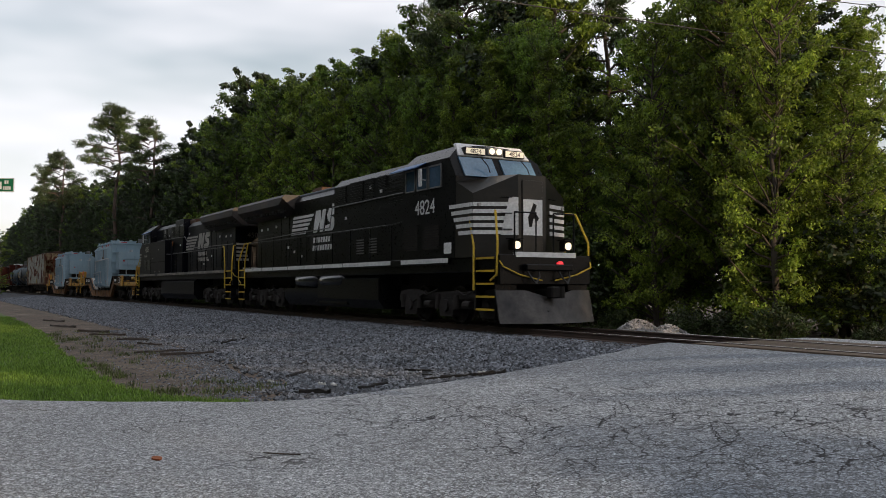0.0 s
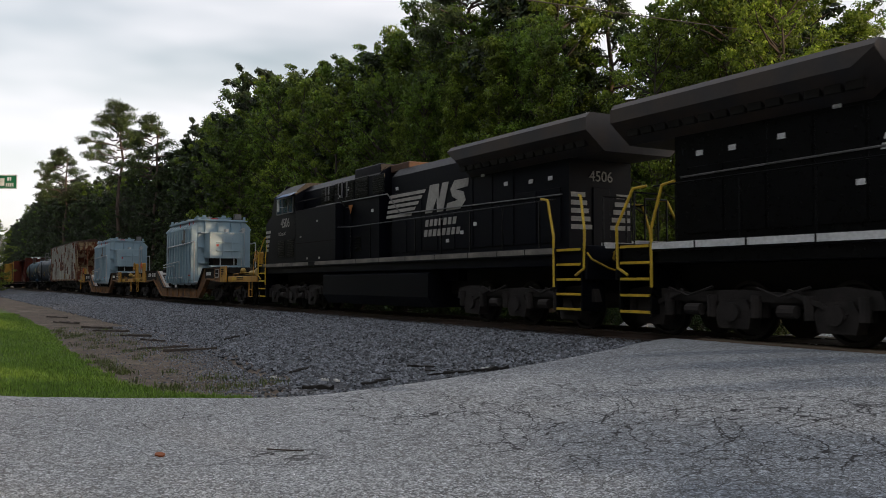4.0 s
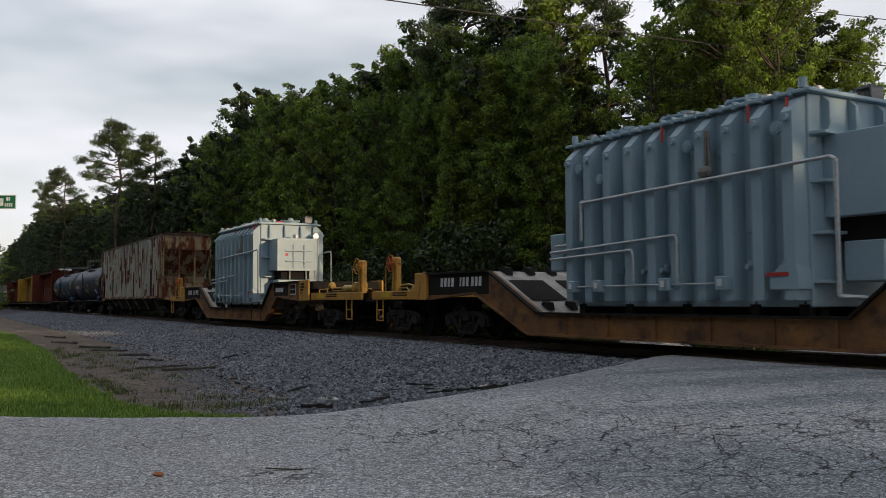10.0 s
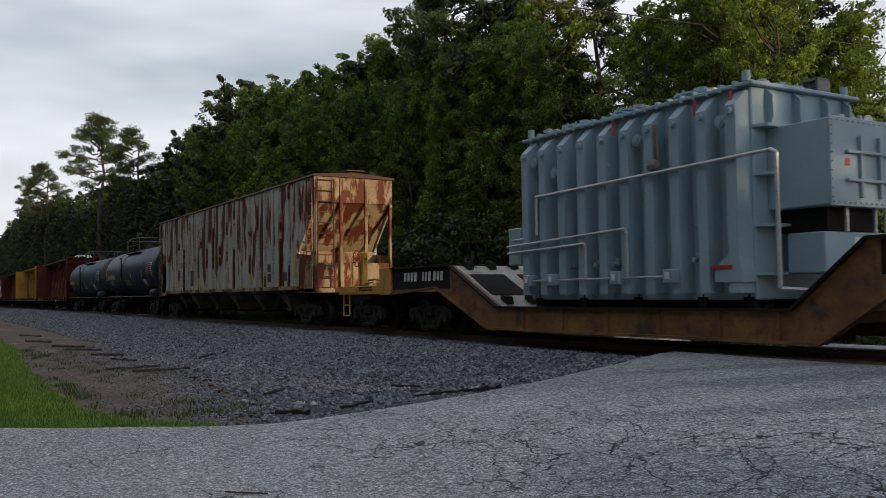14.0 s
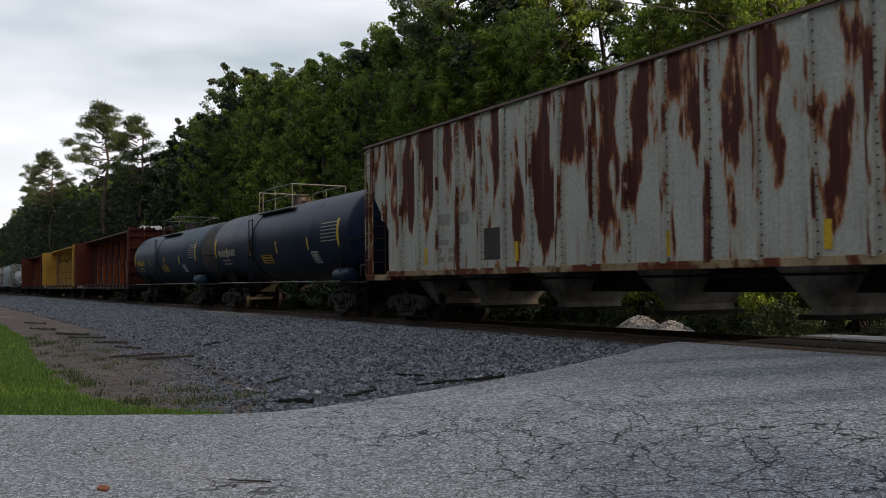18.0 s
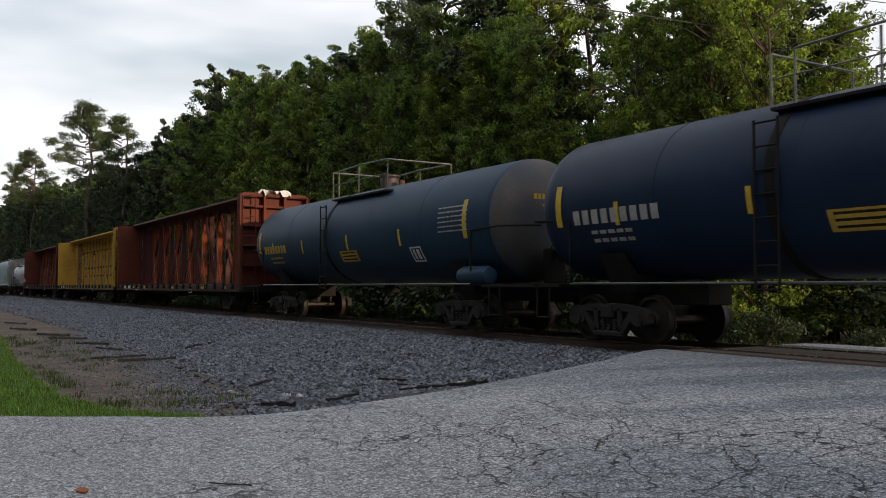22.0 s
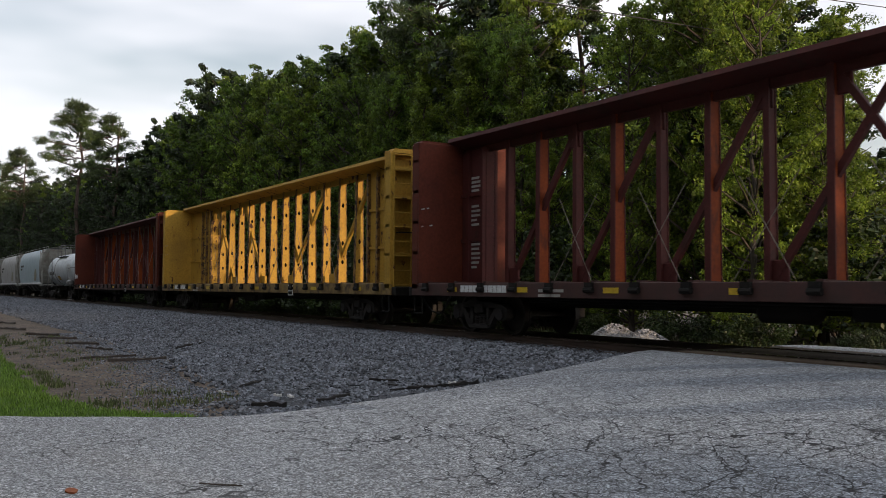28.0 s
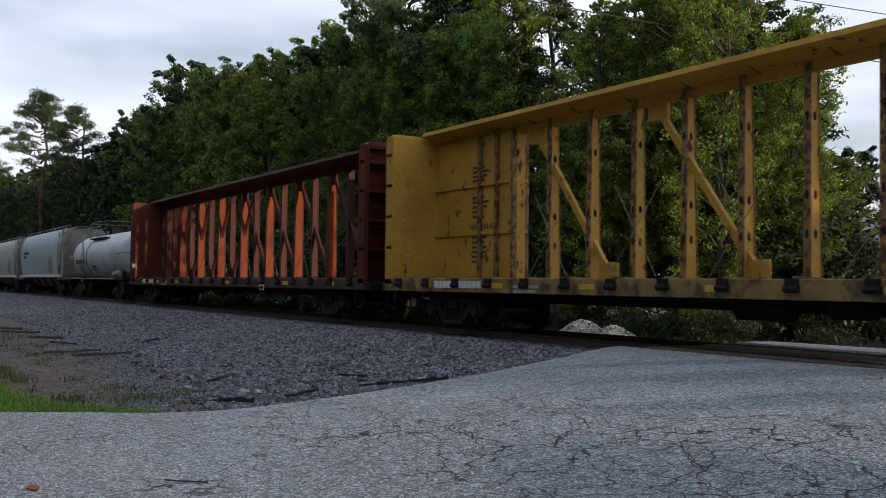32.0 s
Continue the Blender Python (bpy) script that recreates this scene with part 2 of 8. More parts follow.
def height(x, y):
    """The ground's height: a low bank up to the ballast, a shallow ditch beyond."""
    z = -0.66 + 0.05 * smooth(3.0, 5.5, y) - 0.20 * smooth(6.2, 8.0, y)
    z += 0.12 * smooth(YC + 1.9, YC + 5.0, y)
    z += 0.05 * noise.noise(Vector((x * 0.35, y * 0.35, 0)))
    return z


def road_height(x, y):
    z = -0.60 + 0.585 * smooth(2.0, YC - 1.6, y)
    return z - 0.35 * smooth(YC + 1.6, YC + 8.0, y) + 0.012 * noise.noise(Vector((x * 0.5, y * 0.5, 3)))


def sheet(xs, ys, fn):
    s = Shape()
    p = [(x, y, fn(x, y)) for x in xs for y in ys]
    n = len(ys)
    return s.add(p, [(i * n + j, (i + 1) * n + j, (i + 1) * n + j + 1, i * n + j + 1) for i in range(len(xs) - 1) for j in range(n - 1)])


def steps(*spans):
    out = []
    for a, b, d in spans:
        n = max(1, round((b - a) / d))
        out += [a + (b - a) * i / n for i in range(n)]
    return out + [spans[-1][1]]


M_dirt = mat("bare_earth", (0.135, 0.102, 0.074), (0.070, 0.052, 0.038), 0.7, 0.95, bump=0.8, grain=18, dust=(0.20, 0.168, 0.125), dust_at=(0.56, 0.74), mottle=(0.6, 1.3))
M_asphalt = mat("asphalt", (0.372, 0.384, 0.392), (0.318, 0.328, 0.336), 2.4, 0.85, bump=0.9, grain=42, mottle=(0.62, 1.3))


def patch(t, x, y, long, wide, turn, rag=0.5):
    """A ragged oval on the ground: 1 inside, 0 outside."""
    co = t.nodes.new("ShaderNodeTexCoord")
    mp = t.nodes.new("ShaderNodeMapping")
    mp.vector_type = "TEXTURE"
    mp.inputs["Location"].default_value, mp.inputs["Rotation"].default_value = (x, y, -0.4), (0, 0, radians(turn))
    mp.inputs["Scale"].default_value = (long, wide, 50.0)
    ln = t.nodes.new("ShaderNodeVectorMath")
    ln.operation = "LENGTH"
    no = t.nodes.new("ShaderNodeTexNoise")
    no.inputs["Scale"].default_value, no.inputs["Detail"].default_value = 0.9, 5.0
    ad = t.nodes.new("ShaderNodeMath")
    ad.operation, ad.inputs[1].default_value = "MULTIPLY_ADD", rag * 2
    mr = t.nodes.new("ShaderNodeMapRange")
    mr.interpolation_type = "SMOOTHSTEP"
    mr.inputs["From Min"].default_value, mr.inputs["From Max"].default_value = 0.55 + rag, 1.1 + rag
    mr.inputs["To Min"].default_value, mr.inputs["To Max"].default_value = 1.0, 0.0
    t.links.new(co.outputs["Object"], mp.inputs["Vector"])
    t.links.new(mp.outputs["Vector"], ln.inputs[0])
    t.links.new(co.outputs["Object"], no.inputs["Vector"])
    t.links.new(no.outputs["Fac"], ad.inputs[0])
    t.links.new(ln.outputs["Value"], ad.inputs[2])
    t.links.new(ad.outputs["Value"], mr.inputs["Value"])
    return mr.outputs["Result"]


def stain_and_sheen(m, x, y, long, wide, turn, colour, amount):
    """Asphalt of another tone: worn, oily or patched, with the sky's bluish reflection painted in."""
    t = m.node_tree
    bs = t.nodes["Principled BSDF"]
    mx = t.nodes.new("ShaderNodeMix")
    mx.data_type, mx.blend_type = "RGBA", "MULTIPLY"
    mx.inputs["B"].default_value = (*colour, 1)
    k = t.nodes.new("ShaderNodeMath")
    k.operation, k.inputs[1].default_value = "MULTIPLY", amount
    t.links.new(patch(t, x, y, long, wide, turn), k.inputs[0])
    t.links.new(k.outputs["Value"], mx.inputs["Factor"])
    t.links.new(bs.inputs["Base Color"].links[0].from_socket, mx.inputs["A"])
    t.links.new(mx.outputs["Result"], bs.inputs["Base Color"])


def crack(m, scale, width, amount, seed, dark=(0.02, 0.02, 0.02), spot=None):
    """Branching cracks: edges of distorted cells, shown only in some patches."""
    t = m.node_tree
    bs = t.nodes["Principled BSDF"]
    old = bs.inputs["Base Color"].links[0].from_socket
    co = t.nodes.new("ShaderNodeTexCoord")
    wob = t.nodes.new("ShaderNodeTexNoise")
    wob.inputs["Scale"].default_value, wob.inputs["Detail"].default_value = scale * 2.2, 4.0
    add = t.nodes.new("ShaderNodeMix")
    add.data_type, add.blend_type = "RGBA", "ADD"
    add.inputs["Factor"].default_value = 0.55 / scale
    vo = t.nodes.new("ShaderNodeTexVoronoi")
    vo.feature = "DISTANCE_TO_EDGE"
    vo.inputs["Scale"].default_value = scale
    mp = t.nodes.new("ShaderNodeMapping")
    mp.inputs["Location"].default_value = (seed, seed * 1.7, 0)
    pn = t.nodes.new("ShaderNodeTexNoise")
    pn.inputs["Scale"].default_value = 0.35
    pr = t.nodes.new("ShaderNodeMapRange")
    pr.inputs["From Min"].default_value, pr.inputs["From Max"].default_value = 0.62 - amount * 0.3, 0.80 - amount * 0.3
    lr = t.nodes.new("ShaderNodeMapRange")
    lr.inputs["From Min"].default_value, lr.inputs["From Max"].default_value = width * 0.4 * scale, width * scale
    lr.inputs["To Min"].default_value, lr.inputs["To Max"].default_value = 1.0, 0.0
    mul = t.nodes.new("ShaderNodeMath")
    mul.operation = "MULTIPLY"
    mx = t.nodes.new("ShaderNodeMix")
    mx.data_type = "RGBA"
    mx.inputs["B"].default_value = (*dark, 1)
    L = t.links.new
    L(co.outputs["Object"], mp.inputs["Vector"])
    L(mp.outputs["Vector"], wob.inputs["Vector"])
    L(mp.outputs["Vector"], add.inputs["A"])
    L(wob.outputs["Color"], add.inputs["B"])
    L(add.outputs["Result"], vo.inputs["Vector"])
    L(mp.outputs["Vector"], pn.inputs["Vector"])
    L(pn.outputs["Fac"], pr.inputs["Value"])
    L(vo.outputs["Distance"], lr.inputs["Value"])
    L(lr.outputs["Result"], mul.inputs[0])
    L(patch(t, *spot) if spot else pr.outputs["Result"], mul.inputs[1])
    L(mul.outputs["Value"], mx.inputs["Factor"])
    L(old, mx.inputs["A"])
    L(mx.outputs["Result"], bs.inputs["Base Color"])


def speckle(m, scale, amount):
    """Pale and dark stones in the binder."""
    t = m.node_tree
    bs = t.nodes["Principled BSDF"]
    old = bs.inputs["Base Color"].links[0].from_socket
    co = t.nodes.new("ShaderNodeTexCoord")
    vo = t.nodes.new("ShaderNodeTexVoronoi")
    vo.inputs["Scale"].default_value = scale
    sp = t.nodes.new("ShaderNodeSeparateColor")
    mr = t.nodes.new("ShaderNodeMapRange")
    mr.inputs["To Min"].default_value, mr.inputs["To Max"].default_value = 1 - amount, 1 + amount
    mx = t.nodes.new("ShaderNodeMix")
    mx.data_type, mx.blend_type = "RGBA", "MULTIPLY"
    mx.inputs["Factor"].default_value = 1.0
    t.links.new(co.outputs["Object"], vo.inputs["Vector"])
    t.links.new(vo.outputs["Color"], sp.inputs["Color"])
    t.links.new(sp.outputs["Red"], mr.inputs["Value"])
    t.links.new(old, mx.inputs["A"])
    t.links.new(mr.outputs["Result"], mx.inputs["B"])
    t.links.new(mx.outputs["Result"], bs.inputs["Base Color"])


speckle(M_dirt, 22.0, 0.4)
speckle(M_asphalt, 30.0, 0.38)
speckle(M_asphalt, 72.0, 0.72)
crack(M_asphalt, 7.5, 0.005, 1.2, 21.0, (0.14, 0.137, 0.13))
crack(M_asphalt, 0.45, 0.011, 0.55, 3.0, (0.03, 0.03, 0.03))
crack(M_asphalt, 1.6, 0.0065, 0.75, 11.0, (0.045, 0.045, 0.045))
crack(M_asphalt, 2.4, 0.006, 1.0, 7.0, (0.03, 0.03, 0.03), (-5.9, 6.3, 4.2, 2.2, 22, 0.7))
crack(M_asphalt, 1.05, 0.013, 1.0, 9.0, (0.010, 0.010, 0.011), (-5.6, 6.1, 4.6, 1.9, 24, 0.7))
crack(M_asphalt, 0.8, 0.010, 1.0, 15.0, (0.015, 0.015, 0.016), (-7.4, 5.9, 5.0, 2.8, 22, 0.7))
# stained patches; their blue also stands for sky reflected near the crossing
for x, y, a, b, r, k in ((-3.5, 5.8, 3.6, 1.5, 12, 0.6), (-8.8, 10.9, 2.6, 0.35, 58, 0.6), (-7.2, 10.6, 3.0, 0.5, 56, 0.55), (-6.0, 9.0, 3.4, 0.4, 52, 0.5), (-2.6, 4.6, 2.4, 1.2, 25, 0.45), (-10.6, 5.2, 0.55, 0.18, 20, 0.5), (-9.6, 10.2, 5.5, 3.4, 40, 0.4)):
    stain_and_sheen(M_asphalt, x, y, a, b, r, (0.41, 0.475, 0.56), k)
ground_low = lambda x, y: height(x, y) - (0.14 if x > -11.2 else 0.0)
solid("ground", sheet(steps((-2500, -300, 500), (-300, -60, 12), (-60, -8, 0.8), (-8, 60, 4), (60, 2500, 600)),
                      steps((-2500, -60, 600), (-60, -4, 8), (-4, 24, 0.7), (24, 120, 12), (120, 2500, 600)), ground_low), M_dirt,
      "dry brown earth with gravel and weeds beside the track", "ground", "structure")


def road_edge(y):
    """x of the road's ragged edge on the grass side."""
    e = -13.1 + 1.5 * smooth(1.0, 4.2, y) - 0.6 * smooth(8.0, 11.5, y) - 5.0 * smooth(2.0, -4.0, y) + 0.25 * smooth(4.0, 7.0, y) + 0.56 * smooth(2.0, 5.0, y) * (1 - smooth(9.5, 12.5, y))
    return e + 0.07 * noise.noise(Vector((y * 1.7, 0, 9))) + 0.03 * noise.noise(Vector((y * 6, 0, 5)))


road_ys = steps((-14, YC - 1.55, 0.3))
s = Shape()
cols = [0, 0.15, 0.6, 1.5, 3, 5, 8, 12, 16, 22, 30, 45]
p = [(road_edge(y) + c, y, road_height(road_edge(y) + c, y) - (0.10 if c == 0 else 0.0)) for y in road_ys for c in cols]
n = len(cols)
s.add(p, [(i * n + j, (i + 1) * n + j, (i + 1) * n + j + 1, i * n + j + 1) for i in range(len(road_ys) - 1) for j in range(n - 1)])
solid("road", s, M_asphalt, "worn grey asphalt road with fine cracks", "road", "structure", smooth=60)

# ---- railway: rails, ties, ballast, crossing ----
M_rail = mat("rusty_rail", (0.07, 0.042, 0.03), (0.045, 0.03, 0.025), 0.5, 0.7, bump=0.1)
M_railtop = mat("polished_rail_head", (0.5, 0.48, 0.46), (0.4, 0.38, 0.36), 0.5, 0.25, metal=1.0, bump=0.02)
M_tie = mat("weathered_tie_wood", (0.055, 0.04, 0.032), (0.035, 0.027, 0.022), 0.4, 0.9, bump=0.4, stretch=(0.3, 3, 3), each=0.3)
M_stone = mat("ballast_stone", (0.175, 0.190, 0.215), (0.11, 0.12, 0.138), 0.3, 0.85, bump=0.3, grain=30)
M_plank = mat("tan_crossing_timber", (0.14, 0.10, 0.065), (0.09, 0.065, 0.045), 0.5, 0.85, bump=0.4, stretch=(0.3, 4, 4), each=0.2)
M_spike = mat("rusty_spike", (0.06, 0.035, 0.025), None, 0.2, 0.8)


def island_tint(m, amount):
    """Each loose stone or leaf a little lighter or darker than the next."""
    t = m.node_tree
    bs = t.nodes["Principled BSDF"]
    old = bs.inputs["Base Color"].links[0].from_socket
    geo = t.nodes.new("ShaderNodeNewGeometry")
    mr = t.nodes.new("ShaderNodeMapRange")
    mr.inputs["To Min"].default_value, mr.inputs["To Max"].default_value = 1 - amount, 1 + amount
    mx = t.nodes.new("ShaderNodeMix")
    mx.data_type, mx.blend_type = "RGBA", "MULTIPLY"
    mx.inputs["Factor"].default_value = 1.0
    t.links.new(geo.outputs["Random Per Island"], mr.inputs["Value"])
    t.links.new(old, mx.inputs["A"])
    t.links.new(mr.outputs["Result"], mx.inputs["B"])
    t.links.new(mx.outputs["Result"], bs.inputs["Base Color"])


island_tint(M_stone, 0.75)
track = tagged(new("track"), "single railway track on wooden ties in grey ballast", "track", "", "structure")
for d in (-1, 1):
    y = YC + d * 0.755
    prof = [(y - 0.07, -0.172), (y + 0.07, -0.172), (y + 0.07, -0.158), (y + 0.012, -0.135), (y + 0.012, -0.045), (y + 0.036, -0.035), (y + 0.036, -0.006), (y - 0.036, -0.006), (y - 0.036, -0.035), (y - 0.012, -0.045), (y - 0.012, -0.135), (y - 0.07, -0.158)]
    rl = part("rail", Shape().prism_x(prof, -320, 90), M_rail, track, "rust-brown steel rail", smooth=0)
    part("rail_head", Shape().prism_x([(y - 0.032, -0.006), (y + 0.032, -0.006), (y + 0.026, 0.0), (y - 0.026, 0.0)], -320, 90), M_railtop, rl, "worn bright running surface", smooth=0)


def scatter(name, n, spots, size, material, label, parent=None, flat=0.7, seed=1, sink=0.3):
    """Many angular stones as one mesh. spots(rng, n) gives x, y, z arrays."""
    rng = np.random.default_rng(seed)
    x, y, z = spots(rng, n)
    n = len(x)
    base = np.array([(1, 0, 0), (-1, 0, 0), (0, 1, 0), (0, -1, 0), (0, 0, 1), (0, 0, -1)], float)
    tri = np.array([(0, 2, 4), (2, 1, 4), (1, 3, 4), (3, 0, 4), (2, 0, 5), (1, 2, 5), (3, 1, 5), (0, 3, 5)])
    s = rng.uniform(0.6, 1.45, n) * size
    v = base[None] * (s[:, None, None] * rng.uniform(0.65, 1.2, (n, 6, 1))) + rng.normal(0, 0.18, (n, 6, 3)) * s[:, None, None]
    a, b = rng.uniform(0, 6.28, n), rng.uniform(-0.7, 0.7, n)
    ca, sa, cb, sb = np.cos(a), np.sin(a), np.cos(b), np.sin(b)
    vx, vy, vz = v[..., 0], v[..., 1], v[..., 2] * flat
    vy, vz = vy * cb[:, None] - vz * sb[:, None], vy * sb[:, None] + vz * cb[:, None]
    vx, vy = vx * ca[:, None] - vy * sa[:, None], vx * sa[:, None] + vy * ca[:, None]
    p = np.stack([vx + x[:, None], vy + y[:, None], vz + (z + s * flat * (0.5 - sink))[:, None]], -1).reshape(-1, 3)
    f = (tri[None] + 6 * np.arange(n)[:, None, None]).reshape(-1, 3)
    me = bpy.data.meshes.new(name)
    me.from_pydata(p.tolist(), [], f.tolist())
    me.materials.append(material)
    ob = new(name, me)
    if parent:
        ob.parent = parent
    return tagged(ob, label, "ballast" if not parent else "", "", "stuff")


def toe(x):
    """y at which the spread ballast ends on the grass side."""
    return np.interp(x, [-300, -83, -34, -20, -14.2, -11.6], [6.6, 6.3, 6.1, 5.45, 4.75, 3.9])


def bed(x, y):
    """Top of the ballast: level between the rails' ends, then a slope out to the toe."""
    out = np.clip((YC - 1.7 - y) / np.maximum(0.1, YC - 1.7 - toe(x)), 0, 1)
    near = -0.19 - 0.44 * (out * out * (3 - 2 * out)) ** 0.9 + 0.03
    far = -0.19 - 0.5 * np.clip((y - YC - 1.7) / 2.6, 0, 1)
    return np.where(y < YC - 1.7, near, np.where(y > YC + 1.7, far, -0.19)) + 0.0


bx = steps((-320, -90, 10), (-90, -45, 1.5), (-45, -11.0, 0.5))
s = Shape()
cols = [i / 24 for i in range(25)]
p = []
for x in bx:
    y0, y1 = float(toe(x)) - 0.25, YC + 4.3
    for c in cols:
        y = y0 + (y1 - y0) * c
        z = float(bed(np.array(x), np.array(y))) + 0.035 * noise.noise(Vector((x * 1.3, y * 1.3, 2)))
        p.append((x, y, z - (0.2 if c in (0, 1) else 0.0)))
n = len(cols)
s.add(p, [(i * n + j, (i + 1) * n + j, (i + 1) * n + j + 1, i * n + j + 1) for i in range(len(bx) - 1) for j in range(n - 1)])
# darker than the stones on it, to paint the shade in their gaps
M_bed = mat("ballast_bed", (0.066, 0.071, 0.081), (0.036, 0.039, 0.045), 0.8, 0.9, bump=1.0, grain=24)
speckle(M_bed, 16.0, 0.55)
solid("ballast_bed", s, M_bed, "crushed-stone ballast bed, darkened as the gaps between stones", "ballast", "structure", smooth=60)


def near_bed(x0, x1, y1=YC + 2.2):
    def spots(rng, n):
        x = rng.uniform(x0, x1, n)
        lo = toe(x) - 0.3
        y = lo + (y1 - lo) * rng.uniform(0, 1, n) ** 0.9
        edge = rng.uniform(0, 1, n) < np.clip((y - lo) / 0.9 + 0.25, 0, 1)
        clear = (np.abs(np.abs(y - YC) - 0.755) > 0.1)
        k = edge & clear
        x, y = x[k], y[k]
        return x, y, bed(x, y)
    return spots


scatter("ballast", 36000, near_bed(-27, -11.3), 0.038, M_stone, "loose grey crushed stones of the ballast", seed=2)
scatter("ballast", 38000, near_bed(-60, -27), 0.042, M_stone, "loose grey crushed stones further along the track", seed=3)

scatter("ballast", 24000, near_bed(-125, -60), 0.065, M_stone, "loose grey crushed stones far along the track", seed=4)


def toe_gravel(rng, n):
    x = rng.uniform(-34, -11.9, n)
    y = toe(x) - 0.2 - rng.exponential(0.6, n)
    k = y > 2.4
    x, y = x[k], y[k]
    return x, y, np.array([height(a, b) for a, b in zip(x, y)])


scatter("gravel", 8000, toe_gravel, 0.022, M_stone, "fine gravel strewn over the bare earth", seed=5)

# gravel heap beyond the track, two humps
def heap(rng, n):
    x, y = rng.uniform(-22.6, -17.6, n), rng.uniform(17.6, 20.6, n)
    h = np.maximum(0.62 * np.exp(-((x + 20.5) / 0.75) ** 2 - ((y - 19.1) / 0.75) ** 2), 0.5 * np.exp(-((x + 19.1) / 0.65) ** 2 - ((y - 19.0) / 0.7) ** 2))
    k = h > 0.05
    return x[k], y[k], h[k] - 0.62


M_pale_stone = mat("pale_gravel", (0.36, 0.36, 0.37), (0.26, 0.26, 0.27), 0.3, 0.85, bump=0.3, grain=30)
island_tint(M_pale_stone, 0.4)
hs = sheet(steps((-22.6, -17.4, 0.15)), steps((17.4, 20.8, 0.15)), lambda x, y: -0.72 + max(0.62 * math.exp(-((x + 20.5) / 0.75) ** 2 - ((y - 19.1) / 0.75) ** 2), 0.5 * math.exp(-((x + 19.1) / 0.65) ** 2 - ((y - 19.0) / 0.7) ** 2)))
hp = solid("gravel_heap", hs, M_pale_stone, "small heap of pale gravel beside the track", "gravel heap")
scatter("loose_gravel", 5200, heap, 0.035, M_pale_stone, "", hp, seed=7)

# timber and asphalt crossing
cross = tagged(new("crossing"), "worn tan timber planks of the level crossing between the rails", "level crossing", "", "structure")
plank = None
for y0, w in ((YC - 1.36, 0.24), (YC - 1.11, 0.24), (YC + 0.87, 0.24), (YC + 1.12, 0.24), (YC - 0.62, 0.28), (YC - 0.32, 0.28), (YC - 0.02, 0.28), (YC + 0.28, 0.28)):
    for k in range(6):
        x0 = -11.3 + k * 4.02
        if plank is None:
            plank = part("plank", Shape().box(0, 3.98, 0, 1, -0.14, 0.0, 0.012), M_plank, cross)
            plank.matrix_basis = at(x0, y0, -0.006) @ Matrix.Diagonal((1, w, 1, 1))
        else:
            again(plank, at(x0, y0, -0.006 - 0.004 * ((k * 7 + int(y0 * 10)) % 3)) @ Matrix.Diagonal((1, w, 1, 1)), cross)
s = Shape()
ys = steps((YC + 1.37, 40, 0.8))
xs_ = [-11.6, -9, -5, 0, 6, 14]
s.add([(x + 0.3 * noise.noise(Vector((y, 0, 4))), y, road_height(x, y) + (0.0 if y < 30 else -0.01)) for y in ys for x in xs_], [(i * 6 + j, (i + 1) * 6 + j, (i + 1) * 6 + j + 1, i * 6 + j + 1) for i in range(len(ys) - 1) for j in range(5)])
solid("road_beyond", s, M_asphalt, "grey asphalt road beyond the crossing", "road", "structure", smooth=60)

# ---- grass, weeds and litter ----
M_grass = mat("lawn_grass", (0.17, 0.29, 0.032), (0.12, 0.22, 0.027), 0.7, 0.7, bump=0.0)
island_tint(M_grass, 0.4)
M_weed = mat("weedy_grass", (0.10, 0.13, 0.035), (0.07, 0.10, 0.03), 0.8, 0.75, bump=0.0)
island_tint(M_weed, 0.45)
M_turf = mat("turf", (0.085, 0.15, 0.022), (0.07, 0.10, 0.025), 0.6, 0.95, bump=0.5)


def verge(x):
    """y up to which the lawn grows."""
    return np.interp(x, [-300, -63, -33, -23.3, -15.2, -12.9, -11.8], [3.6, 3.45, 3.1, 2.5, 2.35, 2.85, 3.65])


def blades(name, n, spots, tall, wide, material, label, seed):
    rng = np.random.default_rng(seed)
    x, y, z = spots(rng, n)
    n = len(x)
    a = rng.uniform(0, 6.28, n)
    h = rng.uniform(0.45, 1.25, n) * tall
    w = rng.uniform(0.6, 1.3, n) * wide
    lx, ly = rng.normal(0, 0.35, n) * h, rng.normal(0, 0.35, n) * h
    dx, dy = np.cos(a) * w, np.sin(a) * w
    p = np.stack([np.stack([x - dx, y - dy, z], -1), np.stack([x + dx, y + dy, z], -1), np.stack([x + dx * 0.7 + lx * 0.4, y + dy * 0.7 + ly * 0.4, z + h * 0.6], -1),
                  np.stack([x - dx * 0.7 + lx * 0.4, y - dy * 0.7 + ly * 0.4, z + h * 0.6], -1), np.stack([x + lx, y + ly, z + h], -1)], 1).reshape(-1, 3)
    i = 5 * np.arange(n)
    f = [(k, k + 1, k + 2, k + 3) for k in i.tolist()] + [(k + 3, k + 2, k + 4) for k in i.tolist()]
    me = bpy.data.meshes.new(name)
    me.from_pydata(p.tolist(), [], f)
    me.materials.append(material)
    return tagged(new(name, me), label, "grass", "", "stuff")


def ragged(x, k):
    return np.array([0.35 * noise.noise(Vector((a * 0.9, k, 0))) + 0.2 * noise.noise(Vector((a * 3.1, k, 5))) for a in x])


